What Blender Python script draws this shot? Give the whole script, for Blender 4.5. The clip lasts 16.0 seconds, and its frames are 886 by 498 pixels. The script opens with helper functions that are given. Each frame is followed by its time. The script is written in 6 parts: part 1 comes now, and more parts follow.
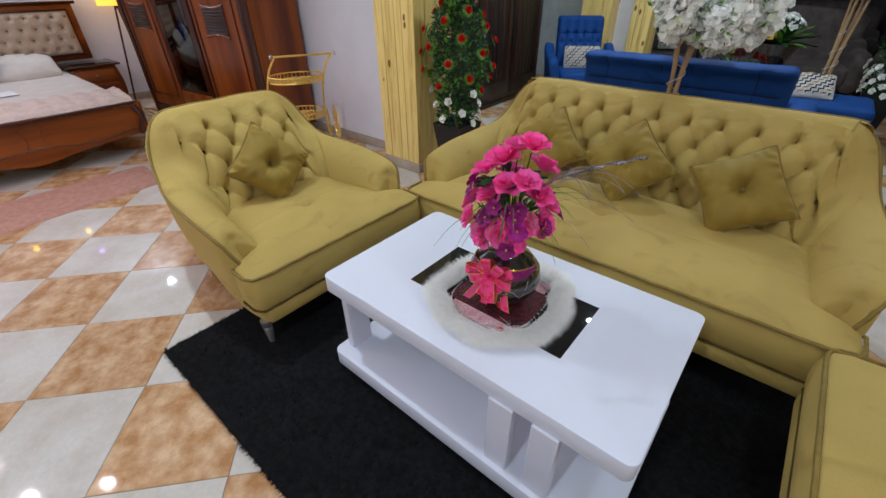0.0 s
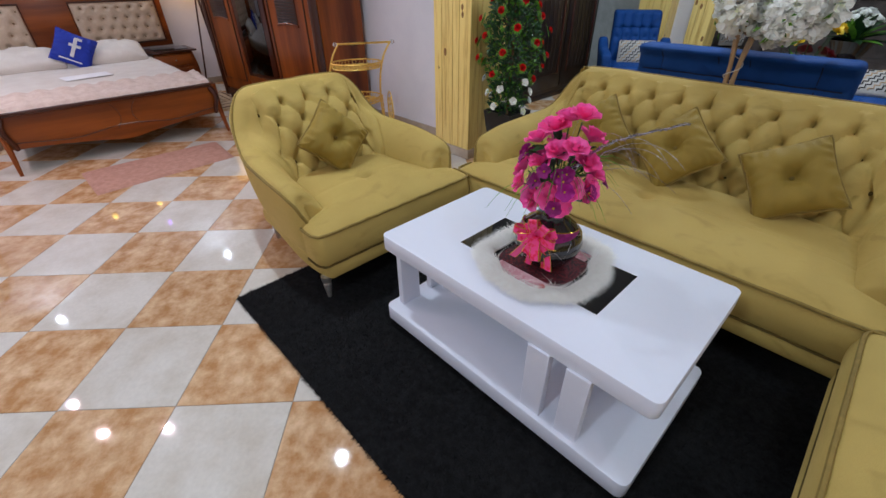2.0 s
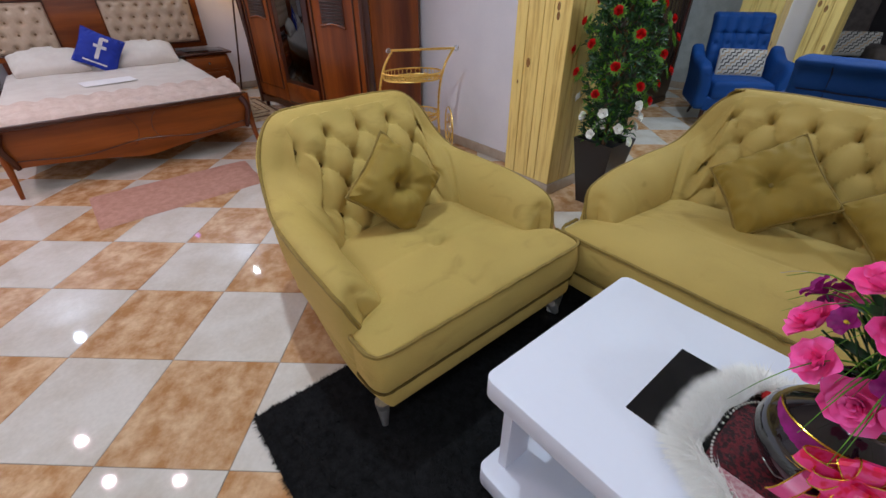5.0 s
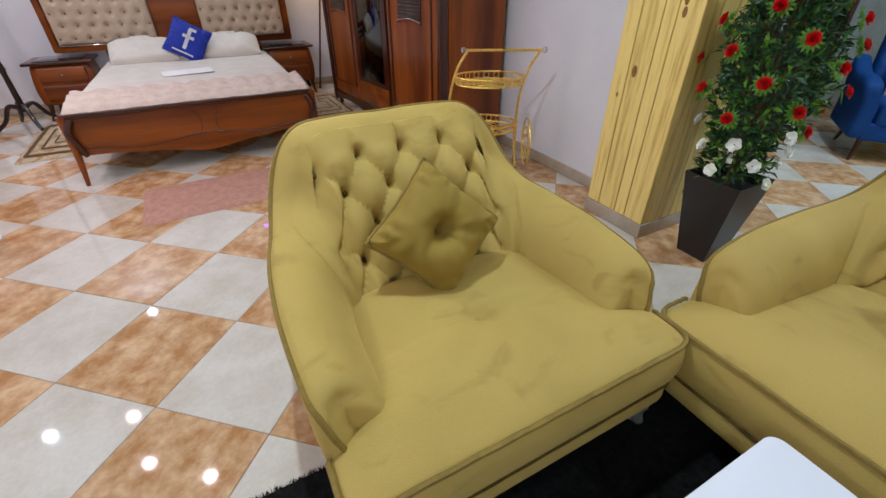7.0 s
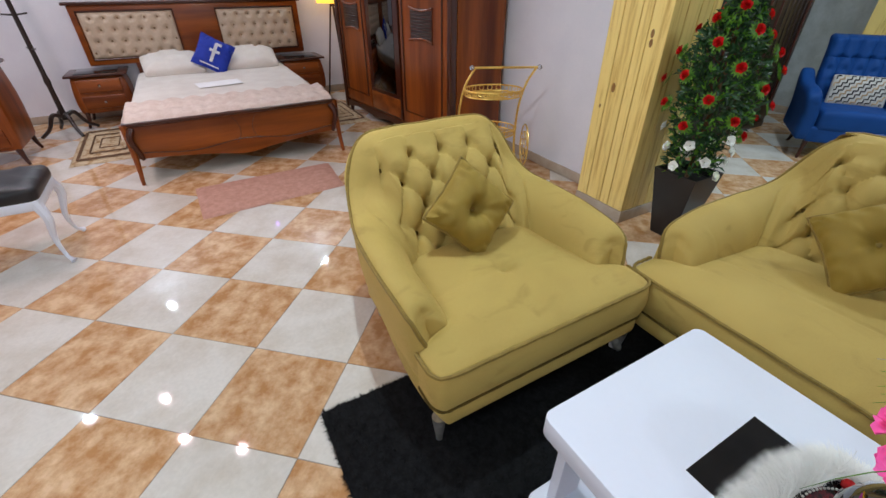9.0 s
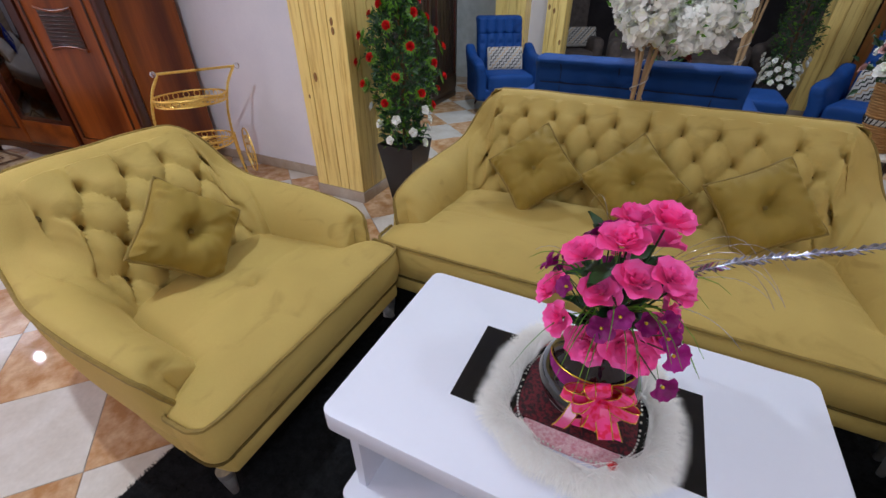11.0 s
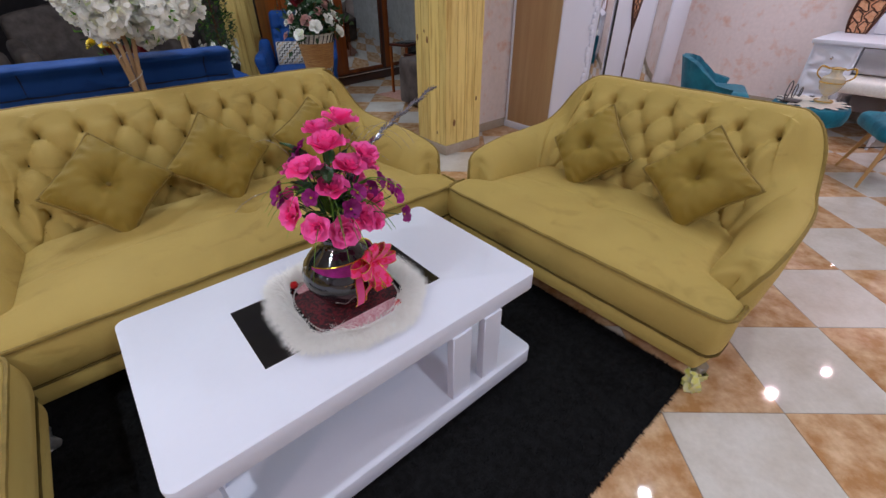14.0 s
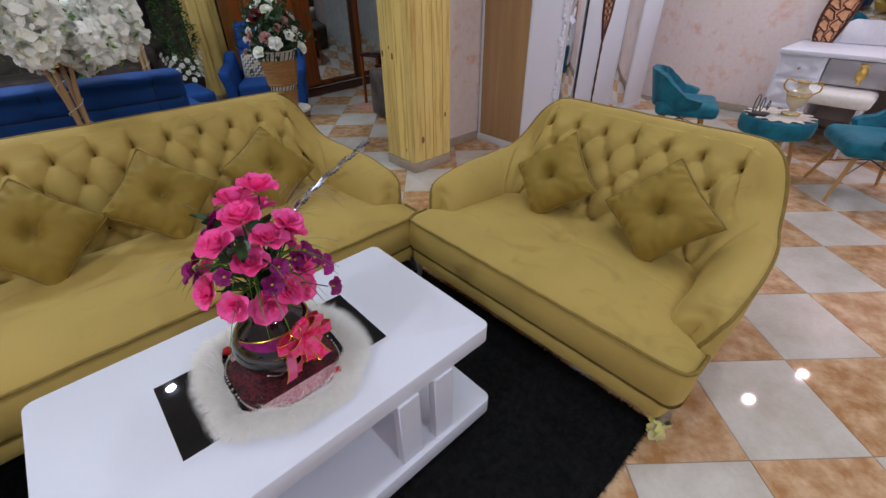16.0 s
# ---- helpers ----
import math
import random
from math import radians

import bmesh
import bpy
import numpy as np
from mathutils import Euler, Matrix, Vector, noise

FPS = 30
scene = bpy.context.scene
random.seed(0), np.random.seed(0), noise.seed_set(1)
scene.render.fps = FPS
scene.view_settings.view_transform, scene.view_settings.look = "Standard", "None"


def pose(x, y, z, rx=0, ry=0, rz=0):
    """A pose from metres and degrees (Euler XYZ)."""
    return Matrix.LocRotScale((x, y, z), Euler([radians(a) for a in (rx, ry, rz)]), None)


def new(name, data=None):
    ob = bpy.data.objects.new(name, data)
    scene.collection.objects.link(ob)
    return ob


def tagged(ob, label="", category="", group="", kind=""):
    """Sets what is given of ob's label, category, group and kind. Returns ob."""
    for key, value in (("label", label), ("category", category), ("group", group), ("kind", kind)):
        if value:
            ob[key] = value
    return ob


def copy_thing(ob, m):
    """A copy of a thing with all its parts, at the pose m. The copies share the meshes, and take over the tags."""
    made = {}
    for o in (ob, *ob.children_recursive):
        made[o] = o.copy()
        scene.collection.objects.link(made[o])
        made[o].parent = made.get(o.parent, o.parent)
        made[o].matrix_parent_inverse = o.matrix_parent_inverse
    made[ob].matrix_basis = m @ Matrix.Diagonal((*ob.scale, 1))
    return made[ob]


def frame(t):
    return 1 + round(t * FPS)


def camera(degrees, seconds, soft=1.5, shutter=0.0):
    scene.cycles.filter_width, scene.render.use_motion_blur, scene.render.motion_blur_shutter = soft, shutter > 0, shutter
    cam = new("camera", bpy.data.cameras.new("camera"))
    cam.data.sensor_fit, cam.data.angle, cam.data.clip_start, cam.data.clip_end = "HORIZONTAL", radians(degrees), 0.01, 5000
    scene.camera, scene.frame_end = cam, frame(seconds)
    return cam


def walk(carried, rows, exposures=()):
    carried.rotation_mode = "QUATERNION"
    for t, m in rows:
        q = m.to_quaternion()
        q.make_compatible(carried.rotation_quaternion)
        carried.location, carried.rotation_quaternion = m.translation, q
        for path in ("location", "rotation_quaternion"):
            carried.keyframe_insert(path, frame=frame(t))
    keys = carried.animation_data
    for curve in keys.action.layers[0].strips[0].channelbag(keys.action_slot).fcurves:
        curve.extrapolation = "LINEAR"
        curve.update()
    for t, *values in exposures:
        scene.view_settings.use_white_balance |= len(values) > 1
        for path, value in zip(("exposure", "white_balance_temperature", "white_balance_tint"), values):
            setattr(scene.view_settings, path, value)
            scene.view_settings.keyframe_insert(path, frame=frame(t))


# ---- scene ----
cam = camera(93.72, 16.0)
# seconds, x, y, z, yaw, pitch, roll
ROWS = [
    (0.0, 0.074, 0.068, 1.417, 39.99, -33.18, 0.55),
    (0.5, 0.185, 0.099, 1.380, 43.29, -33.51, 0.41),
    (1.0, 0.176, 0.034, 1.391, 44.55, -33.47, 0.42),
    (1.5, 0.172, -0.049, 1.399, 45.64, -33.44, 0.61),
    (2.0, 0.167, -0.106, 1.390, 46.15, -33.54, 0.46),
    (2.5, 0.157, -0.122, 1.375, 47.14, -33.45, 0.55),
    (3.0, 0.150, -0.112, 1.367, 48.44, -33.43, 0.38),
    (3.5, 0.092, -0.056, 1.351, 48.95, -33.48, 0.23),
    (4.0, -0.099, 0.076, 1.331, 49.42, -33.56, 0.22),
    (4.5, -0.331, 0.164, 1.286, 49.66, -33.50, 0.08),
    (5.0, -0.617, 0.209, 1.332, 50.49, -33.37, 0.32),
    (7.5, -0.972, 0.595, 1.263, 63.13, -33.43, 0.11),
    (8.0, -0.848, 0.498, 1.272, 62.39, -33.17, -0.58),
    (8.5, -0.774, 0.311, 1.373, 61.80, -33.15, -0.81),
    (9.0, -0.638, 0.173, 1.441, 60.40, -33.10, -0.00),
    (9.5, -0.496, 0.104, 1.465, 53.16, -33.14, 0.09),
    (10.0, -0.455, 0.112, 1.456, 43.23, -33.33, 0.01),
    (12.5, -0.692, 0.548, 1.328, -1.58, -33.28, -0.14),
    (13.0, -0.719, 0.434, 1.314, -14.89, -33.21, -0.28),
    (13.5, -0.786, 0.195, 1.319, -31.55, -33.27, -0.18),
    (14.0, -0.946, 0.055, 1.350, -40.70, -33.40, 0.19),
    (14.5, -1.096, 0.003, 1.336, -42.84, -33.67, 0.58),
    (15.0, -1.080, -0.052, 1.363, -44.30, -33.64, 0.67),
    (15.5, -0.916, -0.055, 1.415, -44.01, -33.54, 0.88),
    (16.0, -0.731, 0.094, 1.455, -42.91, -33.57, 0.40),
]
walk(cam, [(t, pose(x, y, z, 90 + pitch, roll, yaw)) for t, x, y, z, yaw, pitch, roll in ROWS], ((0.0, -0.16, 6250, 10), (4.0, -0.24, 6250, 14), (5.0, -0.26, 6300, 12), (7.5, -0.02, 6350, 6), (9.0, -0.02, 6350, 7), (10.0, -0.16, 6300, 12), (12.5, -0.14, 6500, 20), (16.0, -0.26, 6500, 15)))

# ---------------------------------------------------------------- light
world = bpy.data.worlds.new("showroom_air")
scene.world = world
world.use_nodes = True
world.node_tree.nodes["Background"].inputs[0].default_value = (0.9, 0.93, 1.0, 1)
world.node_tree.nodes["Background"].inputs[1].default_value = 0.25

CEIL = 2.8
LAMP_POWER = 33.0
# Most of the first two rows are inferred from reflections on the floor.
DOWNLIGHTS_AND_FILL = [(-6.93, -1.04, 0.38), (-6.95, 1.35, 0.38), (-5.18, -1.9, 0.34), (-2.3, 0.77, 0), (1.81, 0.34, 0.35), (-0.3, -1.6, 1.15),
              (-3.92, -0.43, 1), (-4.35, -0.96, 1), (-5.04, -1.14, 1), (4.02, -0.07, 1), (4.91, -0.41, 1),
              # Unseen lamps added for fill, together with (-0.3, -1.6) above.
              (-0.9, 3.75, 0.75), (4.3, 1.7, 0.6), (0.75, 1.15, 0.3), (-0.6, 4.9, 0.7), (-2.2, 4.3, 0.75), (1.6, 4.6, 0.6), (-0.6, 7.0, 0.25), (3.4, -2.2, 0.4)]
for lx, ly, warm in DOWNLIGHTS_AND_FILL:
    lamp = bpy.data.lights.new("downlight", "AREA")
    lamp.shape, lamp.size = "DISK", 0.075 if warm != 1 else 0.07
    lamp.energy = LAMP_POWER * (0.4 if warm == 1 else warm or 1.0)
    lamp.color = (1.0, 0.78, 0.84) if warm == 1 else (0.76, 0.89, 1.0)
    new("downlight_and_fill_lamp", lamp).matrix_world = pose(lx, ly, CEIL - 0.03)


# ---------------------------------------------------------------- materials
def material(name, color, rough=0.5, metal=0.0, color2=None, scale=8.0, detail=4.0, bump=0.0, bump_scale=60.0, sheen=0.0, coat=0.0,
             stretch=(1, 1, 1), spec=0.5, trans=0.0, contrast=(0.35, 0.65), rough2=None, per_object=0.0, emit=None, grain=0.1, thin=0.0):
    """Two-scale noise colour, roughness wear and fine relief on one Principled surface."""
    m = bpy.data.materials.new(name)
    m.use_nodes = True
    t = m.node_tree
    n, link = t.nodes, t.links.new
    b = n["Principled BSDF"]
    b.inputs["Roughness"].default_value, b.inputs["Metallic"].default_value = rough, metal
    b.inputs["Specular IOR Level"].default_value = spec
    b.inputs["Coat Weight"].default_value = coat
    b.inputs["Coat Roughness"].default_value = 0.05
    b.inputs["Transmission Weight"].default_value = trans
    if sheen:
        b.inputs["Sheen Weight"].default_value, b.inputs["Sheen Roughness"].default_value = sheen, 0.35
        b.inputs["Sheen Tint"].default_value = (*[min(1, c * 1.6 + 0.25) for c in color], 1)
    if emit:
        b.inputs["Emission Color"].default_value, b.inputs["Emission Strength"].default_value = (*color, 1), emit
    co = n.new("ShaderNodeTexCoord")
    mp = n.new("ShaderNodeMapping")
    mp.inputs["Scale"].default_value = stretch
    link(co.outputs["Object"], mp.inputs["Vector"])
    vec = mp.outputs["Vector"]
    info = n.new("ShaderNodeObjectInfo")
    if per_object:
        add = n.new("ShaderNodeVectorMath")
        add.operation = "MULTIPLY_ADD"
        link(info.outputs["Random"], add.inputs[0])
        add.inputs[1].default_value = (37.0, 71.0, 13.0)
        link(vec, add.inputs[2])
        vec = add.outputs[0]
    tex = n.new("ShaderNodeTexNoise")
    tex.inputs["Scale"].default_value, tex.inputs["Detail"].default_value = scale, detail
    tex.inputs["Roughness"].default_value = 0.62
    link(vec, tex.inputs["Vector"])
    ramp = n.new("ShaderNodeValToRGB")
    c2 = color2 or tuple(c * 0.8 for c in color)
    ramp.color_ramp.elements[0].position, ramp.color_ramp.elements[1].position = contrast
    ramp.color_ramp.elements[0].color, ramp.color_ramp.elements[1].color = (*c2, 1), (*color, 1)
    link(tex.outputs["Fac"], ramp.inputs["Fac"])
    out = ramp.outputs["Color"]
    fine = n.new("ShaderNodeTexNoise")
    fine.inputs["Scale"].default_value, fine.inputs["Detail"].default_value = bump_scale, 3.0
    link(vec, fine.inputs["Vector"])
    hsv = n.new("ShaderNodeHueSaturation")
    val = n.new("ShaderNodeMapRange")
    val.inputs["To Min"].default_value, val.inputs["To Max"].default_value = 1 - grain, 1 + grain
    link(fine.outputs["Fac"], val.inputs["Value"])
    if per_object:
        mul = n.new("ShaderNodeMath")
        mul.operation = "MULTIPLY_ADD"
        link(info.outputs["Random"], mul.inputs[0])
        mul.inputs[1].default_value = per_object
        link(val.outputs["Result"], mul.inputs[2])
        link(mul.outputs[0], hsv.inputs["Value"])
    else:
        link(val.outputs["Result"], hsv.inputs["Value"])
    link(out, hsv.inputs["Color"])
    link(hsv.outputs["Color"], b.inputs["Base Color"])
    if rough2 is not None:
        rr = n.new("ShaderNodeMapRange")
        rr.inputs["To Min"].default_value, rr.inputs["To Max"].default_value = rough2, rough
        link(tex.outputs["Fac"], rr.inputs["Value"])
        link(rr.outputs["Result"], b.inputs["Roughness"])
    if bump:
        bp = n.new("ShaderNodeBump")
        bp.inputs["Strength"].default_value, bp.inputs["Distance"].default_value = min(1.0, bump), 0.004
        link(fine.outputs["Fac"], bp.inputs["Height"])
        link(bp.outputs["Normal"], b.inputs["Normal"])
    if thin:
        let = n.new("ShaderNodeBsdfTranslucent")
        mix = n.new("ShaderNodeMixShader")
        mix.inputs["Fac"].default_value = thin
        link(hsv.outputs["Color"], let.inputs["Color"])
        link(b.outputs["BSDF"], mix.inputs[1])
        link(let.outputs["BSDF"], mix.inputs[2])
        link(mix.outputs["Shader"], n["Material Output"].inputs["Surface"])
    return m


def velvet(name, light, dark, rough=0.75, sheen=0.5, spec=0.15, patch=3.2, stroke=0.5):
    """Cut velvet: broad areas of pile leaning either way, short brushed strokes and a fine nap."""
    m = bpy.data.materials.new(name)
    m.use_nodes = True
    n, link = m.node_tree.nodes, m.node_tree.links.new
    b = n["Principled BSDF"]
    b.inputs["Roughness"].default_value, b.inputs["Specular IOR Level"].default_value = rough, spec
    b.inputs["Sheen Weight"].default_value, b.inputs["Sheen Roughness"].default_value = sheen, 0.4
    b.inputs["Sheen Tint"].default_value = (*[min(1, c * 1.5 + 0.06) for c in light], 1)
    co = n.new("ShaderNodeTexCoord")

    def field(scale, detail, warp, lo, hi, stretch=(1, 1, 1)):
        mp = n.new("ShaderNodeMapping")
        mp.inputs["Scale"].default_value = stretch
        link(co.outputs["Object"], mp.inputs["Vector"])
        tex = n.new("ShaderNodeTexNoise")
        tex.inputs["Scale"].default_value, tex.inputs["Detail"].default_value = scale, detail
        tex.inputs["Distortion"].default_value = warp
        link(mp.outputs["Vector"], tex.inputs["Vector"])
        rng = n.new("ShaderNodeMapRange")
        rng.interpolation_type = "SMOOTHSTEP"
        rng.inputs["From Min"].default_value, rng.inputs["From Max"].default_value = lo, hi
        link(tex.outputs["Fac"], rng.inputs["Value"])
        return rng.outputs["Result"]

    broad = field(patch, 2, 0.8, 0.36, 0.66)
    marks = field(5.5, 4, 0.9, 0.56, 0.74, (1.0, 1.5, 2.4))
    nap = field(420.0, 2, 0, 0.2, 0.8)
    both = n.new("ShaderNodeMath")
    both.operation = "MULTIPLY_ADD"
    link(marks, both.inputs[0])
    both.inputs[1].default_value = stroke
    half_ = n.new("ShaderNodeMath")
    half_.operation = "MULTIPLY"
    link(broad, half_.inputs[0])
    half_.inputs[1].default_value = 0.14
    link(half_.outputs[0], both.inputs[2])
    grain_ = n.new("ShaderNodeMath")
    grain_.operation = "MULTIPLY_ADD"
    grain_.use_clamp = True
    link(nap, grain_.inputs[0])
    grain_.inputs[1].default_value = 0.16
    link(both.outputs[0], grain_.inputs[2])
    mix = n.new("ShaderNodeMix")
    mix.data_type = "RGBA"
    mix.inputs[6].default_value, mix.inputs[7].default_value = (*light, 1), (*dark, 1)
    link(grain_.outputs[0], mix.inputs[0])
    link(mix.outputs[2], b.inputs["Base Color"])
    bp = n.new("ShaderNodeBump")
    bp.inputs["Strength"].default_value, bp.inputs["Distance"].default_value = 0.25, 0.003
    link(nap, bp.inputs["Height"])
    link(bp.outputs["Normal"], b.inputs["Normal"])
    return m


GOLD_V = velvet("olive_gold_velvet", (0.53, 0.380, 0.108), (0.17, 0.102, 0.017), 0.66, 0.55, 0.18, 2.2, 0.22)
# Much darker than the velvet: shade of button pits and seat groove.
GOLD_SHADE = material("shade_dark_olive_velvet", (0.11, 0.07, 0.014), 0.7, scale=30, sheen=0.1, spec=0.2)
# Cord darker than the velvet, holding the shadow beside it in its colour.
GOLD_P = material("shade_dark_olive_piping", (0.27, 0.18, 0.04), 0.6, scale=30, sheen=0.25, spec=0.25)
PILLOW_V = velvet("olive_satin_velvet", (0.32, 0.215, 0.038), (0.12, 0.073, 0.010), 0.6, 0.45, 0.2, 4.0, 0.2)
BLUE_V = velvet("royal_blue_velvet", (0.008, 0.058, 0.23), (0.002, 0.018, 0.09), 0.65, 0.08, 0.2, 3.0, 0.3)
TEAL_V = material("teal_velvet", (0.01, 0.19, 0.27), 0.6, color2=(0.005, 0.1, 0.16), scale=8, bump=0.2, bump_scale=220, sheen=0.4, spec=0.25)
GREY_V = material("taupe_velvet", (0.12, 0.095, 0.085), 0.65, color2=(0.06, 0.045, 0.04), scale=7, bump=0.2, bump_scale=200, sheen=0.25, spec=0.25)
LACQUER = material("white_lacquer", (0.78, 0.80, 0.89), 0.38, color2=(0.77, 0.79, 0.88), scale=4, spec=0.3, grain=0.012)
BLACK_GLASS = material("black_glass", (0.01, 0.01, 0.011), 0.02, scale=5, spec=0.5)
BLACK_CERAMIC = material("black_glazed_ceramic", (0.012, 0.011, 0.013), 0.07, scale=5, spec=0.6, coat=0.6)
SHAG = material("black_shag", (0.012, 0.012, 0.013), 0.9, color2=(0.003, 0.003, 0.003), scale=45, detail=6, bump=1.0, bump_scale=330, spec=0.15)
PALE_LEG = material("silver_leg", (0.55, 0.53, 0.5), 0.3, 0.75, scale=30)
FUR = material("white_fur", (1.0, 0.98, 0.94), 0.8, color2=(0.97, 0.95, 0.9), scale=30, sheen=0.8, thin=0.2)
LACE = material("pale_pink_lace", (0.74, 0.5, 0.52), 0.8, color2=(0.6, 0.22, 0.26), scale=140, detail=2, bump=0.8, bump_scale=300)
MAROON = material("maroon_lace", (0.15, 0.006, 0.014), 0.7, color2=(0.02, 0.001, 0.003), scale=120, detail=2, bump=1.0, bump_scale=260, contrast=(0.42, 0.56))
PEARL = material("pearl", (0.8, 0.77, 0.7), 0.2, scale=20)
ROSE = material("pink_silk_petal", (1.0, 0.20, 0.56), 0.7, color2=(1.0, 0.09, 0.38), scale=16, bump=0.15, bump_scale=120, spec=0.2, per_object=0.14, thin=0.1)
VIOLET = material("violet_silk_petal", (0.40, 0.008, 0.24), 0.55, color2=(0.19, 0.002, 0.10), scale=20, bump=0.15, bump_scale=120, per_object=0.25, thin=0.25)
YELLOW = material("yellow_petal", (0.8, 0.55, 0.02), 0.5, scale=20)
RED = material("red_silk_petal", (0.85, 0.012, 0.012), 0.5, color2=(0.55, 0.004, 0.008), scale=40, bump=0.2, thin=0.3)
DEEPRED = material("deep_red_petal", (0.2, 0.003, 0.01), 0.5, color2=(0.1, 0.002, 0.006), scale=40)
WHITE_P = material("white_petal", (1.0, 1.0, 0.95), 0.7, color2=(0.84, 0.93, 0.6), scale=9, contrast=(0.28, 0.42), per_object=0.1, spec=0.2, grain=0.04, thin=0.18)
BLUSH_P = material("blush_petal", (0.7, 0.4, 0.36), 0.6, scale=26)
LEAF = material("green_leaf", (0.02, 0.085, 0.018), 0.45, color2=(0.008, 0.035, 0.01), scale=20, bump=0.3, bump_scale=90)
LEAF_L = material("light_leaf", (0.2, 0.45, 0.04), 0.5, color2=(0.05, 0.18, 0.02), scale=20, thin=0.3)
TINSEL = material("silver_tinsel", (0.62, 0.61, 0.7), 0.22, 0.9, scale=90, contrast=(0.3, 0.7), color2=(0.3, 0.3, 0.36))
RIBBON = material("red_satin_ribbon", (0.80, 0.006, 0.07), 0.38, color2=(0.9, 0.05, 0.25), scale=60, detail=1, contrast=(0.5, 0.6), spec=0.45)
RIBBON_P = material("pink_satin_ribbon", (0.75, 0.07, 0.25), 0.3, scale=20, spec=0.6)
GILT = material("gilt", (0.85, 0.55, 0.08), 0.25, 1.0, color2=(0.7, 0.4, 0.05), scale=30)
GOLD_METAL = material("brushed_gold", (0.98, 0.72, 0.22), 0.36, 0.9, color2=(0.85, 0.55, 0.12), scale=40)
CHERRY = material("cherry_veneer", (0.30, 0.075, 0.010), 0.32, color2=(0.11, 0.022, 0.004), scale=4, detail=6, stretch=(1.4, 1.4, 0.12), coat=0.06, bump=0.05, spec=0.35)
CHERRY_H = material("cherry_veneer_flat_grain", (0.31, 0.08, 0.010), 0.32, color2=(0.13, 0.028, 0.005), scale=4, detail=6, stretch=(1.4, 0.12, 1.4), coat=0.06, bump=0.05, spec=0.35)
CHERRY_D = material("dark_cherry", (0.055, 0.011, 0.004), 0.3, scale=9, stretch=(1, 1, 0.2), coat=0.3)
ESPRESSO = material("espresso_wood", (0.03, 0.016, 0.012), 0.35, color2=(0.014, 0.008, 0.006), scale=7, stretch=(1, 1, 0.15), coat=0.2)
PINE = material("varnished_pine", (0.80, 0.60, 0.20), 0.36, color2=(0.52, 0.31, 0.065), scale=6, detail=7, stretch=(6, 6, 0.3), coat=0.2, bump=0.08, bump_scale=40, per_object=0.22, contrast=(0.32, 0.5))
KNOT = material("pine_knot", (0.2, 0.085, 0.02), 0.45, color2=(0.33, 0.16, 0.04), scale=60)
OAK = material("light_oak_panel", (0.5, 0.33, 0.17), 0.4, color2=(0.42, 0.26, 0.125), scale=6, detail=6, stretch=(2.5, 2.5, 0.12), bump=0.05)
BEECH = material("beech_leg", (0.55, 0.3, 0.1), 0.4, scale=9, stretch=(1, 1, 0.2))
PLASTER = material("white_plaster", (0.82, 0.81, 0.86), 0.75, color2=(0.77, 0.76, 0.82), scale=2.5, bump=0.15, bump_scale=60, grain=0.025)
PINKWALL = material("pink_stucco", (0.84, 0.72, 0.69), 0.7, color2=(0.78, 0.50, 0.40), scale=7, detail=9, bump=0.6, bump_scale=26, contrast=(0.30, 0.46))
SILVERWALL = material("silver_damask", (0.55, 0.57, 0.56), 0.45, color2=(0.42, 0.44, 0.42), scale=6, detail=5, bump=0.2, bump_scale=40)
SKIRT = material("beige_skirting_tile", (0.5, 0.42, 0.34), 0.2, color2=(0.42, 0.33, 0.25), scale=6, detail=5)
CEILING = material("ceiling_paint", (0.78, 0.77, 0.78), 0.8, scale=3, bump=0.05)
GROUT = material("grout", (0.3, 0.24, 0.18), 0.7, scale=40, bump=0.3)
TILE_W = material("cream_marble_tile", (0.66, 0.62, 0.56), 0.055, color2=(0.55, 0.49, 0.41), scale=5, detail=8, spec=0.5, contrast=(0.3, 0.6), per_object=0.06, rough2=0.03)
TILE_O = material("amber_marble_tile", (0.67, 0.455, 0.275), 0.055, color2=(0.43, 0.215, 0.085), scale=11, detail=14, spec=0.5, contrast=(0.38, 0.64), per_object=0.10, rough2=0.03)
LINEN = material("ivory_bedspread", (0.76, 0.72, 0.66), 0.75, color2=(0.68, 0.63, 0.57), scale=6, bump=0.3, bump_scale=120, sheen=0.2)
QUILT = material("blush_quilt", (0.70, 0.59, 0.52), 0.7, color2=(0.6, 0.48, 0.41), scale=16, detail=3, bump=0.5, bump_scale=70)
BEIGE_L = material("beige_tufted_leather", (0.62, 0.5, 0.37), 0.42, color2=(0.54, 0.42, 0.3), scale=10, bump=0.15)
PINKMAT = material("dusty_pink_pile", (0.55, 0.3, 0.23), 0.9, color2=(0.44, 0.22, 0.16), scale=25, detail=6, bump=1.0, bump_scale=220)
BEIGEMAT = material("beige_pile", (0.52, 0.4, 0.25), 0.9, color2=(0.36, 0.22, 0.1), scale=18, detail=3, bump=0.8, bump_scale=200, contrast=(0.4, 0.5))
BROWNMAT = material("brown_pile", (0.14, 0.07, 0.03), 0.9, scale=25, bump=0.8, bump_scale=200)
MIRROR = material("mirror_glass", (0.85, 0.86, 0.87), 0.02, 1.0, scale=2)
SMOKED = material("smoked_mirror", (0.11, 0.115, 0.12), 0.06, 1.0, scale=2)
BLACKPLASTIC = material("black_planter", (0.014, 0.014, 0.015), 0.3, scale=6, spec=0.5)
BLACK_SATIN = material("black_tufted_satin", (0.012, 0.012, 0.015), 0.4, scale=9, sheen=0.2)
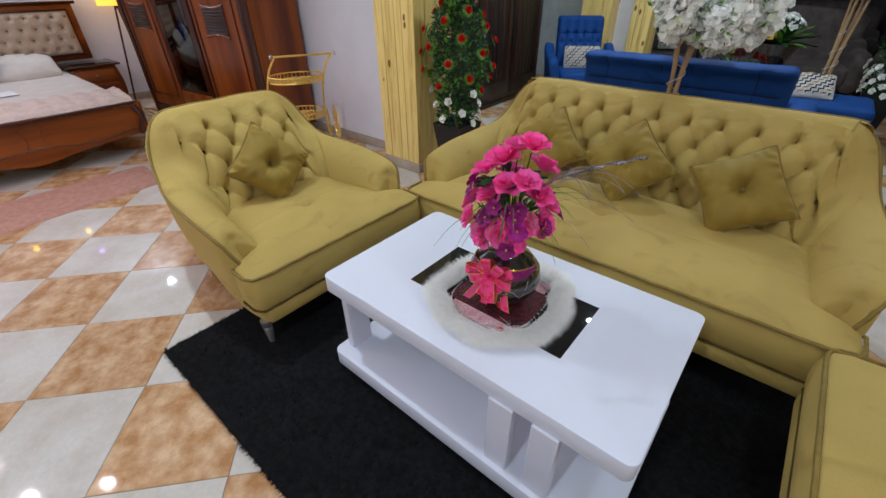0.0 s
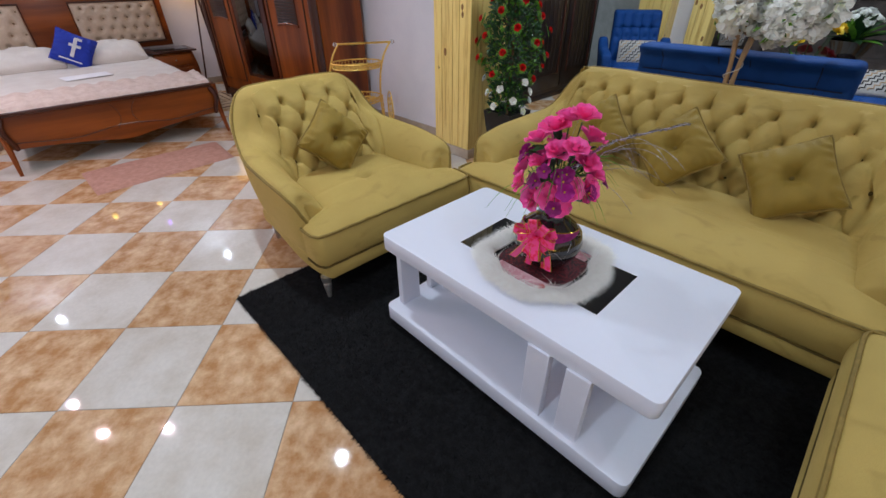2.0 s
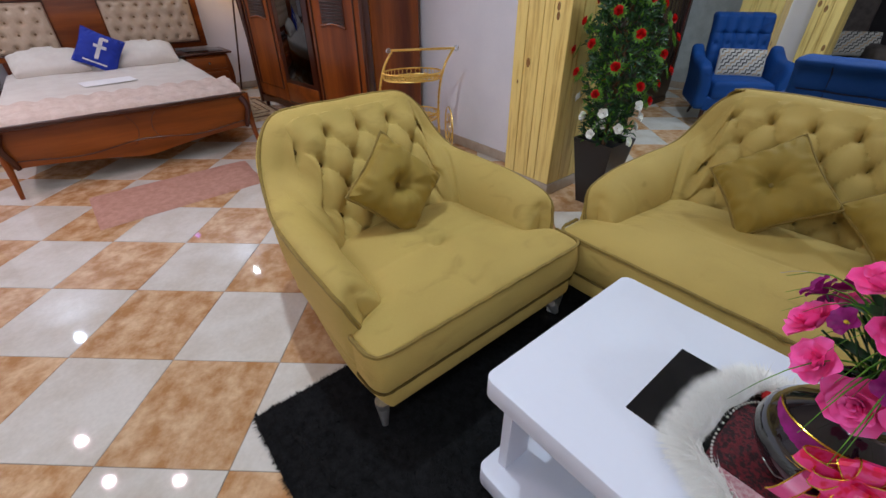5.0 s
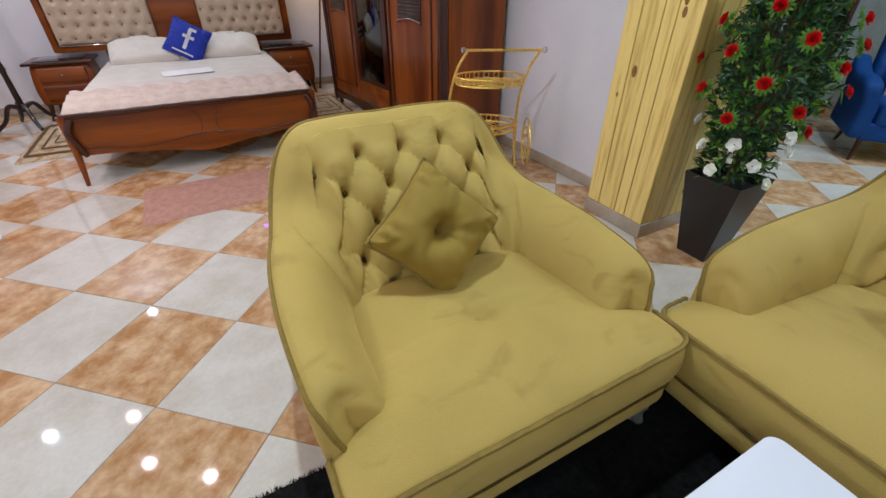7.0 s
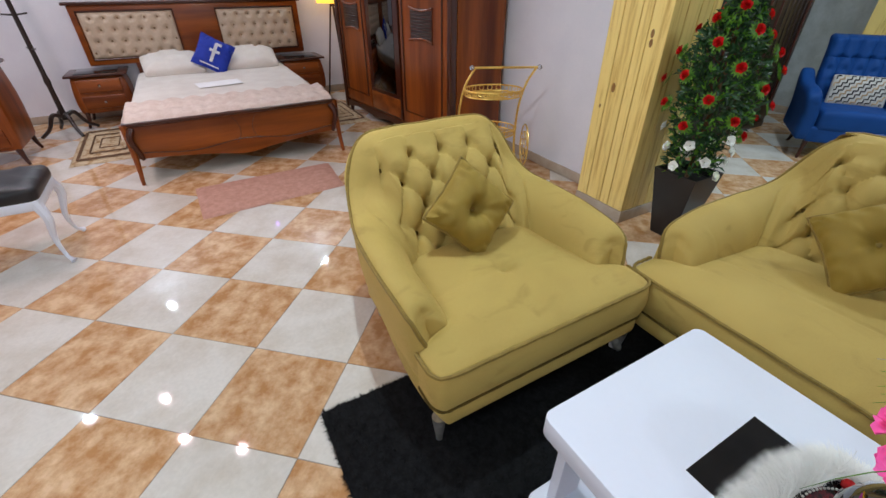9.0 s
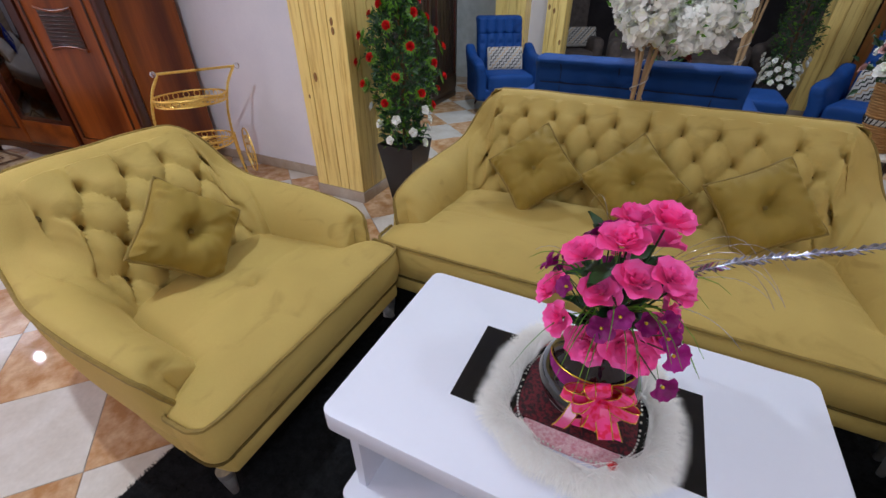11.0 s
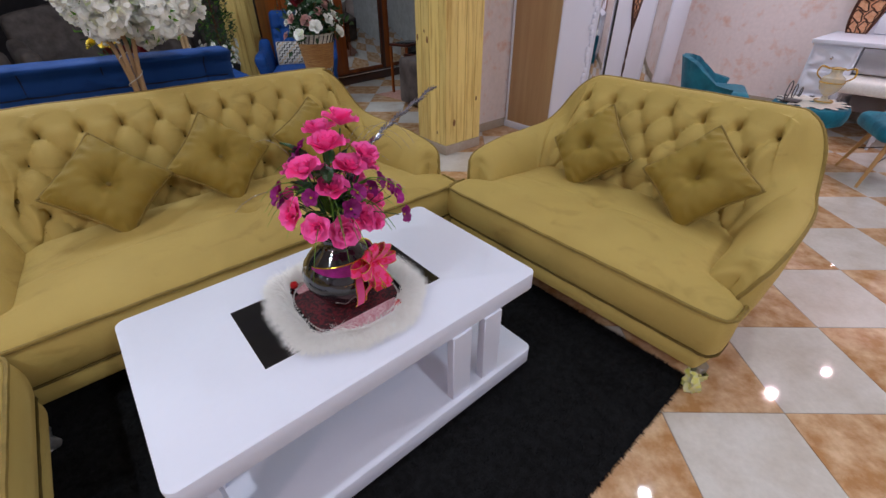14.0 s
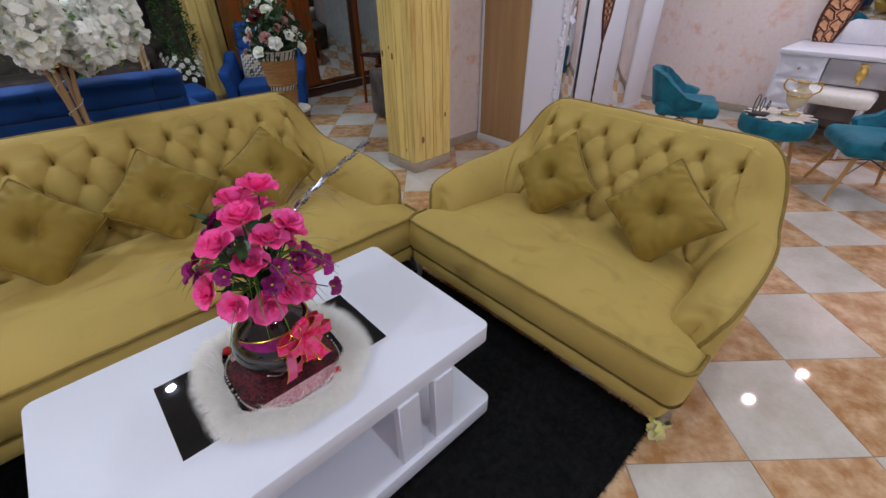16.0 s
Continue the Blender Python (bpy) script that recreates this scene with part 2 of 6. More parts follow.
ROPE = material("woven_sisal", (0.52, 0.27, 0.09), 0.8, color2=(0.36, 0.16, 0.045), scale=20, detail=4, stretch=(1, 1, 7), bump=1.0, bump_scale=110)
ROPE_W = material("white_cord", (0.7, 0.66, 0.58), 0.8, scale=20, bump=0.5)
ROPE_K = material("dark_cord", (0.03, 0.025, 0.025), 0.8, scale=20, bump=0.5)
BLUEPRINT = material("blue_cushion_cloth", (0.006, 0.035, 0.42), 0.7, scale=9, bump=0.2, bump_scale=160)
WHITEPRINT = material("white_print", (0.75, 0.76, 0.8), 0.7, scale=9)
LAMPSHADE = material("amber_lamp_shade", (1.0, 0.52, 0.06), 0.7, scale=9, emit=1.6)
CARVED = material("copper_fretwork_backing", (0.95, 0.55, 0.33), 0.35, 0.3, color2=(0.8, 0.36, 0.18), scale=30)
BRONZE = material("bronze_fretwork", (0.1, 0.035, 0.02), 0.35, 0.4, scale=30)
CHROME = material("chrome", (0.75, 0.75, 0.77), 0.12, 1.0, scale=10)
CRYSTAL = material("crystal_knob", (0.9, 0.92, 0.95), 0.03, 0.0, scale=10, trans=0.85, spec=0.8)
AMBERGLASS = material("amber_glass", (0.86, 0.70, 0.42), 0.1, 0.0, color2=(0.8, 0.74, 0.62), scale=14, trans=0.25, spec=0.7)
YELLOWTAPE = material("yellow_wrap", (0.75, 0.72, 0.12), 0.4, color2=(0.7, 0.69, 0.5), scale=40)
SHEER = material("pale_curtain", (0.75, 0.72, 0.74), 0.8, scale=12)
# Near-black wall colour that holds the dimness of the far shop.
DUSK = material("far_shop_dimness", (0.05, 0.04, 0.045), 0.7, color2=(0.025, 0.018, 0.02), scale=2)


# ---------------------------------------------------------------- building helpers
def mesh_of(name, bm, mt, smooth=True):
    me = bpy.data.meshes.new(name)
    bm.to_mesh(me)
    bm.free()
    for m in (mt if isinstance(mt, (list, tuple)) else [mt]):
        me.materials.append(m)
    if smooth:
        me.polygons.foreach_set("use_smooth", [True] * len(me.polygons))
        me.set_sharp_from_angle(angle=radians(42))
    return me


def part(name, bm, mt, parent, label="", smooth=True):
    ob = new(name, mesh_of(name, bm, mt, smooth))
    ob.parent = parent
    return tagged(ob, label) if label else ob


def shared(name, me, parent, m, label=""):
    ob = new(name, me)
    ob.parent = parent
    ob.matrix_local = m
    return tagged(ob, label) if label else ob


def thing(name, label, category, at=None, group="", kind=""):
    ob = new(name)
    ob.empty_display_size = 0.1
    ob.matrix_world = at or Matrix()
    return tagged(ob, label, category, group, kind)


def struct(name, bm, mt, label=""):
    return tagged(new(name, mesh_of(name, bm, mt)), label, "", "", "structure")


def tr(bm, m, verts=None):
    bmesh.ops.transform(bm, matrix=m, verts=verts or bm.verts)
    return bm


def boxm(x0, x1, y0, y1, z0, z1, bev=0.0, seg=2, bm=None):
    """A box between the given limits, with rounded edges, added to bm."""
    one = bmesh.new()
    bmesh.ops.create_cube(one, size=1)
    tr(one, Matrix.Translation(((x0 + x1) / 2, (y0 + y1) / 2, (z0 + z1) / 2)) @ Matrix.Diagonal((x1 - x0, y1 - y0, z1 - z0, 1)))
    if bev:
        bmesh.ops.bevel(one, geom=one.edges[:], offset=bev, segments=seg, profile=0.5, affect="EDGES")
    return join(bm, one)


def join(bm, one):
    if bm is None:
        return one
    me = bpy.data.meshes.new("t")
    one.to_mesh(me)
    one.free()
    bm.from_mesh(me)
    bpy.data.meshes.remove(me)
    return bm


def soft(hx, hy, hz, r, cuts=8, fn=None, bm=None):
    """A padded block: a finely divided box with round edges of radius r, its points moved by fn(x, y, z)."""
    one = bmesh.new()
    bmesh.ops.create_cube(one, size=2)
    bmesh.ops.subdivide_edges(one, edges=one.edges[:], cuts=cuts, use_grid_fill=True)
    for v in one.verts:
        c = v.co
        # denser lines near the edges
        p = Vector([math.sin(a * math.pi / 2) * h for a, h in zip(c, (hx, hy, hz))])
        q = Vector([max(-(h - r), min(h - r, a)) for a, h in zip(p, (hx, hy, hz))])
        d = p - q
        if d.length > 1e-9:
            p = q + d.normalized() * r
        v.co = Vector(fn(*p)) if fn else p
    return join(bm, one)


def grid(nu, nv, fn, bm=None, closed_u=False, closed_v=False):
    """A sheet of nu by nv points from fn(i / n, j / n)."""
    bm = bm or bmesh.new()
    vs = [[bm.verts.new(fn(i / (nu if closed_u else nu - 1), j / (nv if closed_v else nv - 1))) for j in range(nv)] for i in range(nu)]
    for i in range(nu if closed_u else nu - 1):
        for j in range(nv if closed_v else nv - 1):
            a, b = (i + 1) % nu, (j + 1) % nv
            bm.faces.new((vs[i][j], vs[a][j], vs[a][b], vs[i][b]))
    return bm


def tube(pts, radius, sides=6, bm=None, closed=False):
    """A round rod along pts; radius is a number or a function of 0..1."""
    bm = bm or bmesh.new()
    pts = [Vector(p) for p in pts]
    n, rings, up = len(pts), [], Vector((0.13, 0.21, 0.97))
    for i, p in enumerate(pts):
        d = (pts[(i + 1) % n if closed else min(i + 1, n - 1)] - pts[i - 1 if (i or closed) else 0]).normalized()
        a = d.cross(up)
        if a.length < 1e-4:
            a = d.cross(Vector((1, 0, 0)))
        a.normalize()
        b = d.cross(a).normalized()
        up = a.cross(d)
        r = radius(i / max(1, n - 1)) if callable(radius) else radius
        rings.append([bm.verts.new(p + (a * math.cos(k * math.tau / sides) + b * math.sin(k * math.tau / sides)) * r) for k in range(sides)])
    for i in range(n if closed else n - 1):
        for k in range(sides):
            bm.faces.new((rings[i][k], rings[i][(k + 1) % sides], rings[(i + 1) % n][(k + 1) % sides], rings[(i + 1) % n][k]))
    if not closed:
        bm.faces.new(rings[0][::-1])
        bm.faces.new(rings[-1])
    return bm


def lathe(profile, sides=24, bm=None, at=(0, 0, 0)):
    """A turned body from (radius, height) pairs."""
    bm = bm or bmesh.new()
    x, y, z = at
    rings = [[bm.verts.new((x + r * math.cos(k * math.tau / sides), y + r * math.sin(k * math.tau / sides), z + h)) for k in range(sides)] for r, h in profile]
    for a, b in zip(rings, rings[1:]):
        for k in range(sides):
            bm.faces.new((a[k], a[(k + 1) % sides], b[(k + 1) % sides], b[k]))
    if profile[0][0] > 1e-4:
        bm.faces.new(rings[0][::-1])
    if profile[-1][0] > 1e-4:
        bm.faces.new(rings[-1])
    return bm


def smooth(a, b, x):
    t = max(0.0, min(1.0, (x - a) / (b - a)))
    return t * t * (3 - 2 * t)


def bez(pts, n=12):
    """Points along a Catmull-Rom line through pts."""
    pts = [Vector(p) for p in pts]
    e = [pts[0] * 2 - pts[1]] + pts + [pts[-1] * 2 - pts[-2]]
    out = []
    for i in range(1, len(e) - 2):
        for k in range(n):
            t = k / n
            out.append(0.5 * ((2 * e[i]) + (e[i + 1] - e[i - 1]) * t + (2 * e[i - 1] - 5 * e[i] + 4 * e[i + 1] - e[i + 2]) * t * t + (3 * e[i] - e[i - 1] - 3 * e[i + 1] + e[i + 2]) * t ** 3))
    return out + [pts[-1]]


# ---------------------------------------------------------------- the showroom's shell
def wall(name, x0, x1, y0, y1, mt, label, z1=CEIL):
    return struct(name, boxm(x0, x1, y0, y1, 0, z1), mt, label)


wall("wall_west", -7.4, -7.25, -3.6, 2.9, PLASTER, "smooth white painted wall behind the bed")
wall("wall_north", -7.25, -2.665, 2.75, 2.9, PLASTER, "white painted wall behind the cherry wardrobe")
wall("wall_south", -7.25, 5.5, -3.6, -3.45, PLASTER, "plain white wall")
wall("wall_east", 5.5, 5.65, -3.45, 3.15, PINKWALL, "pale pink stucco wall with a rough orange pattern")
wall("wall_northeast", 1.815, 5.5, 3.02, 3.15, PINKWALL, "pale pink stucco wall beside the pine column")
wall("wall_far_west", -3.6, -3.45, 2.9, 6.6, SILVERWALL, "silver damask wallpaper wall")
wall("wall_far_white", -2.25, -1.98, 6.5, 6.75, PLASTER, "white strip of wall between the far pillars")
wall("wall_far_north", -3.45, -2.25, 6.6, 6.75, SILVERWALL, "silver damask wallpaper wall behind the blue armchair")
# These two walls are coloured dark in place of unlit depth.
wall("wall_end", -3.6, 5.6, 10.2, 10.35, DUSK, "end wall, near black for the dim far shop")
wall("wall_end_west", -3.6, -3.45, 6.75, 10.2, DUSK, "side wall, near black for the dim far shop")
wall("wall_far_east", 4.6, 4.75, 3.15, 10.2, SILVERWALL, "grey wall of the rear showroom")
struct("ceiling", boxm(-7.4, 5.65, -3.6, 10.35, CEIL, CEIL + 0.1), CEILING, "white ceiling with recessed lamps")


def skirting(name, x0, x1, y0, y1):
    struct(name, boxm(x0, x1, y0, y1, 0.001, 0.085, 0.004), SKIRT, "beige tile skirting")


skirting("baseboard_1", -7.25, -7.238, -3.44, 2.738)
skirting("baseboard_2", -7.236, -2.67, 2.738, 2.75)
skirting("baseboard_3", 1.83, 2.46, 3.008, 3.02)
skirting("baseboard_4", 5.488, 5.5, -3.44, 2.4)
skirting("baseboard_5", -3.45, -3.438, 3.0, 6.58)
skirting("baseboard_6", -3.43, -2.67, 6.588, 6.6)


def downlight_fitting(x, y, warm):
    f = thing("ceiling_light", "round white recessed ceiling downlight, some added only for fill", "lamp", pose(x, y, CEIL), "ceiling downlights")
    r = 0.075
    part("trim_ring", lathe([(r - 0.01, -0.001), (r - 0.008, -0.012), (r + 0.02, -0.012), (r + 0.022, -0.001)], 20), LACQUER, f)


# Added fill lamps get the same trim as the inferred downlights.
for lx, ly, warm in DOWNLIGHTS_AND_FILL:
    downlight_fitting(lx, ly, warm)


def column(name, x0, x1, y0, y1, label, planks=4):
    """A square pillar clad in upright pine boards over a tiled foot."""
    core = struct(name, boxm(x0 + 0.012, x1 - 0.012, y0 + 0.012, y1 - 0.012, 0, CEIL), PINE, label)
    foot = part("tiled_foot", boxm(x0 - 0.004, x1 + 0.004, y0 - 0.004, y1 + 0.004, 0.001, 0.085, 0.004), SKIRT, core, "beige tile foot")
    rnd = random.Random(name)
    for side in range(4):
        a0, a1 = ((x0, x1), (y0, y1), (x0, x1), (y0, y1))[side]
        cuts = [a0]
        for k in range(planks - 1):
            cuts.append(a0 + (a1 - a0) * (k + 1 + rnd.uniform(-0.22, 0.22)) / planks)
        cuts.append(a1)
        for p, q in zip(cuts, cuts[1:]):
            g = 0.0022
            lo, hi, t = p + g, q - g, 0.012 + rnd.uniform(-0.001, 0.001)
            lim = ((lo, hi, y0, y0 + t), (x1 - t, x1, lo, hi), (lo, hi, y1 - t, y1), (x0, x0 + t, lo, hi))[side]
            board = part("plank", boxm(*lim, 0.087, CEIL, 0.0025, 1), PINE, core)
            if side in (0, 1, 3):
                for k in range(rnd.choice((0, 1, 1, 2))):
                    z, c, r = rnd.uniform(0.15, 1.6), rnd.uniform(lo + 0.02, hi - 0.02), rnd.uniform(0.005, 0.017)
                    bm = bmesh.new()
                    bmesh.ops.create_uvsphere(bm, u_segments=8, v_segments=5, radius=1)
                    at = ((c, y0, z), (x1, c, z), None, (x0, c, z))[side]
                    sc = ((r, 0.0012, r * 1.9), (0.0012, r, r * 1.9), None, (0.0012, r, r * 1.9))[side]
                    tr(bm, Matrix.Translation(at) @ Matrix.Diagonal((*sc, 1)))
                    part("wood_knot", bm, KNOT, board, "dark knot")
    return core


column("column_1", -2.66, -2.245, 2.5, 2.93, "square pillar clad in knotty varnished pine boards")
column("column_2", 1.395, 1.81, 2.745, 3.13, "square pillar clad in knotty varnished pine boards")
column("column_3", -2.66, -2.25, 6.25, 6.58, "far pillar clad in yellow pine boards", 3)
column("column_4", -1.98, -1.74, 6.25, 6.6, "far pillar clad in yellow pine boards", 3)
column("column_5", 0.95, 1.3, 6.5, 6.8, "far pillar clad in yellow pine boards", 3)

# floor of diagonal tiles: pale and amber by turns
floor = struct("floor", boxm(-7.4, 5.65, -3.6, 10.35, -0.12, -0.0025), GROUT, "glossy checkered floor of cream and amber marble tiles")
TILE, FX, FY, FROT = 0.45, -2.2576, 0.0930, radians(48.551)
ua, ub = Vector((math.cos(FROT), math.sin(FROT))), Vector((math.sin(FROT), -math.cos(FROT)))


def tile_bm(z1=0.0):
    return boxm(0.0012, TILE - 0.0012, 0.0012, TILE - 0.0012, -0.01, z1, 0.0016, 1)


# ---------------------------------------------------------------- the olive velvet suite
def settee(name, label, category, W, D, at, seat_buttons=1, group="olive velvet suite"):
    """A tub settee: tapered shell of two low arms and a deep-buttoned back, a T-shaped seat, a rail and four thin legs."""
    top_thing = thing(name, label, category, at, group)
    h, dv = W / 2, D - 1.0
    # half of the rim: distance in from the side, depth, height; then the shell's foot and the line where it meets the seat
    rim = [(.080, .15, .40), (.060, .168, .475), (.042, .215, .54), (.034, .42, .572), (.048, .64, .585), (.080, .79, .608), (.112, .885, .668), (.160, .945, .785), (.222, .98, .852), (.32, .995, .868)]
    foot = [(.065, .08), (.06, .12), (.06, .27), (.07, .45), (.09, .62), (.13, .72), (.17, .78), (.22, .81), (.30, .82), (.40, .825)]
    inner = [(.170, .150), (.195, .175), (.203, .27), (.205, .42), (.215, .50), (.225, .535), (.265, .54), (.29, .545), (.325, .55), (.39, .55)]
    half = []
    for (a, b, z), (c, d), (e, f) in zip(rim, foot, inner):
        half.append((h - a, b + (dv if b > .7 else 0), z, h - c, d + (dv if d > .6 else 0), h - e, f + (dv * 0.6 if f > .5 else 0)))
    mid = [(0, .995 + dv, .866, 0, .825 + dv, 0, .55 + dv * .6)]
    if half[-1][0] < 0.08:
        half = half[:-1]
    left = [(-p[0], p[1], p[2], -p[3], p[4], -p[5], p[6]) for p in half]
    ctrl = np.array(left + mid + half[::-1])
    # even dense line through the controls
    n_c = len(ctrl)
    ext = np.vstack([2 * ctrl[0] - ctrl[1], ctrl, 2 * ctrl[-1] - ctrl[-2]])
    line, tag = [], []
    for i in range(1, n_c):
        seg = np.linalg.norm(ctrl[i, :2] - ctrl[i - 1, :2]) + abs(ctrl[i, 2] - ctrl[i - 1, 2])
        k = max(3, int(seg / 0.012))
        p0, p1, p2, p3 = ext[i - 1], ext[i], ext[i + 1], ext[i + 2]
        for s in range(k):
            t = s / k
            lin = p1 + (p2 - p1) * t
            cr = 0.5 * (2 * p1 + (p2 - p0) * t + (2 * p0 - 5 * p1 + 4 * p2 - p3) * t * t + (3 * p1 - p0 - 3 * p2 + p3) * t ** 3)
            line.append(cr if seg < 0.4 else lin)
            tag.append(i - 1 + t)
    line.append(ctrl[-1])
    tag.append(n_c - 1)
    line = np.array(line)
    NI, NT_, NO = 46, 9, 6
    d_s, rows_t = 0.0775, 5.6
    t_top = 0.87

    def inner_point(p, nrm, t):
        deep = smooth(.60, .76, p[2])
        ti = Vector((p[0], p[1], p[2] - 0.030 * deep)) - nrm * (0.026 + .03 * deep)
        b0 = Vector((p[5], p[6], 0.33))
        back_q = b0.lerp(ti, t)
        back_q += Vector((-nrm.x, -nrm.y, 0.35)) * (math.sin(math.pi * min(1, t) ** 1.5) * 0.02)
        # the arm: one plump curve from the seat to the rim
        g = math.pi / 2 * t
        d_ = ti - b0
        arm_q = b0 + Vector((d_.x, d_.y, 0)) * (1 - math.cos(g)) ** 1.1 + Vector((0, 0, d_.z * math.sin(g)))
        return b0.lerp(ti, t).lerp(arm_q, .85).lerp(back_q, deep)

    def tuft(q, t, p):
        m = smooth(h - 0.15, h - 0.215, abs(q.x)) * smooth(0.05, 0.16, t) * smooth(.66, .76, p[2])
        if m <= 0:
            return 0.0, 0.0
        a = q.x / d_s
        b = (t_top - t) * rows_t
        al, be = (a + b) / 2, (a - b) / 2
        sa, sb = abs(math.sin(math.pi * al)), abs(math.sin(math.pi * be))
        puff = (sa * sb) ** 0.42
        pleat = abs(math.sin(math.pi * a / 2)) ** 0.4
        fade = smooth(-0.25, 0.25, b)
        ra, rb = al - round(al), be - round(be)
        pit = math.exp(-(ra * ra + rb * rb) / 0.018)
        return m * (0.042 * puff * fade + 0.030 * pleat * (1 - fade) - 0.055 * pit * smooth(-0.6, -0.1, b)), m

    sections = []
    for i, p in enumerate(line):
        a, b = line[max(0, i - 1)], line[min(len(line) - 1, i + 1)]
        d = Vector((b[0] - a[0], b[1] - a[1], 0))
        d = d.normalized() if d.length > 1e-9 else Vector((1, 0, 0))
        nrm = Vector((-d.y, d.x, 0))
        ring = []
        face = Vector((-nrm.x * .8, -nrm.y * .8, .55))
        for k in range(NI):
            t = k / (NI - 1)
            q = inner_point(p, nrm, t)
            off, m = tuft(q, t, p)
            # seam where the arm's panel meets the back
            side_tag = min(tag[i], n_c - 1 - tag[i])
            off -= 0.014 * math.exp(-((side_tag - 5.3) / 0.22) ** 2) * smooth(0, .1, t) * smooth(1.0, .85, t)
            off -= 0.0025 * math.exp(-((side_tag - 2.5) / 0.03) ** 2) * smooth(0, .1, t) * smooth(1.0, .85, t)
            ring.append(q + face * off)
        c = Vector((p[0], p[1], p[2] - 0.035))
        deep = smooth(.60, .76, p[2])
        rw = .030 + .030 * deep
        wob = 0.004 * noise.noise(Vector((p[0] * 7, p[1] * 7, W)))
        for k in range(1, NT_):
            g = (math.pi / 2 + math.pi / 2 * deep) * (1 - k / (NT_ - 1))
            ring.append(c + nrm * (rw * math.cos(g) + .004) + Vector((0, 0, (0.035 + wob) * math.sin(g))))
        o0, o1 = c + nrm * (rw + .004), Vector((p[3], p[4], 0.15))
        for k in range(1, NO + 1):
            t = k / NO
            ring.append(o0.lerp(o1, t) + nrm * (0.022 * math.sin(math.pi * t)))
        sections.append(ring)

    def strip(lo, hi):
        bm = bmesh.new()
        vs = [[bm.verts.new(q) for q in sections[i]] for i in range(lo, hi + 1)]
        for a, b in zip(vs, vs[1:]):
            for k in range(len(a) - 1):
                bm.faces.new((a[k], b[k], b[k + 1], a[k + 1]))
        return bm, vs

    cut_l = min(range(len(tag)), key=lambda i: abs(tag[i] - 5.3))
    cut_r = min(range(len(tag)), key=lambda i: abs(tag[i] - (n_c - 1 - 5.3)))
    arm1, vs = strip(0, cut_l)
    arm1.faces.new([v for v in vs[0]])
    part("armrest", arm1, GOLD_V, top_thing)
    arm2, vs = strip(cut_r, len(line) - 1)
    arm2.faces.new([v for v in vs[-1]][::-1])
    part("armrest", arm2, GOLD_V, top_thing)
    back, vs = strip(cut_l, cut_r)
    back_ob = part("backrest", back, GOLD_V, top_thing, "deep-buttoned backrest")
    # buttons, their colour holding the shade of the pits
    bb = bmesh.new()
    bmesh.ops.create_uvsphere(bb, u_segments=10, v_segments=6, radius=0.0115)
    bme = mesh_of("button", bb, GOLD_SHADE)
    for row in range(6):
        b = row
        t = t_top - b / rows_t
        if t < 0.14:
            continue
        for col in range(-20, 21):
            if (col + row) % 2:
                continue
            u = col * d_s
            if abs(u) > h - 0.205:
                continue
            best = min(range(cut_l, cut_r + 1), key=lambda i: abs(sections[i][int(t * (NI - 1))].x - u))
            q = sections[best][int(round(t * (NI - 1)))]
            if line[best][2] < .74:
                continue
            shared("button", bme, back_ob, Matrix.Translation(q + Vector((0, -.002, .002))) @ Matrix.Rotation(radians(50), 4, "X") @ Matrix.Diagonal((1, 1, 0.5, 1)))
    # cord along the outer rim
    rimline = [s[NI + NT_ // 2].lerp(s[NI + NT_ - 3], .4) + Vector((0, 0, 0.003)) for s in sections[::3]]
    part("piping", tube(rimline, 0.0085, 6), GOLD_P, top_thing)

    # T-shaped seat with rounded front corners, crowned right behind its front cord
    v0, rc = -.012, .06

    def half_w(v):
        c = max(0.0, min(1.0, (v0 + rc - v) / rc))
        return h - .022 - rc * (1 - math.sqrt(1 - c * c)) * .8 - .105 * smooth(.12, .20, v) - .05 * smooth(.2, .5, v)

    depth = .60 + dv * .6
    z0, z1 = .218, .385
    rows = seat_buttons

    def seat_pt(x, y, z):
        v = (y + 1) / 2 * depth + v0
        w = half_w(v)
        u = x * w
        zz = z0 + (z + .085) / .17 * (z1 - z0)
        upper = smooth(.02, .085, z)
        crown = (1 - math.exp(-(v - v0) / .05)) * (1 - math.exp(-(w - abs(u)) / .05))
        lift = (.042 + .026 * (1 - x * x) * smooth(0, .3, v)) * crown * upper
        face = math.sin(math.pi * max(0, min(1, (zz - z0) / (z1 - z0))))
        front = -.014 * face * (1 - smooth(0, .05, v))
        dim = 0
        for k in range(rows):
            bu = (k - (rows - 1) / 2) * .75
            r2 = (u - bu) ** 2 + (v - .33) ** 2
            dim -= (.036 * math.exp(-r2 / .0009) + .009 * math.exp(-r2 / .010)) * upper
        dim -= .0035 * math.exp(-((v - .33 - .01 * math.sin(u * 4)) / .007) ** 2) * upper
        wr = .0015 * noise.noise(Vector((u * 5, v * 5, W * 3))) * upper * crown
        return u * (1 + .012 * face * smooth(.16, .05, v)), v + front, zz + lift + dim + wr

    seat = soft(1, 1, .085, .022, 70 if W < 1.2 else 100, seat_pt)
    seat_ob = part("seat", seat, GOLD_V, top_thing, "sprung seat cushion")
    for k in range(rows):
        bu = (k - (rows - 1) / 2) * .75
        shared("button", bme, seat_ob, Matrix.Translation((bu, .33, z1 + .016)) @ Matrix.Diagonal((.8, .8, .4, 1)))

    def welt(z, out):
        side = [(half_w(v) + out, v) for v in np.linspace(.13, v0, 16)]
        front = [(half_w(v0) * x, v0 - out) for x in np.linspace(.96, -.96, 30)]
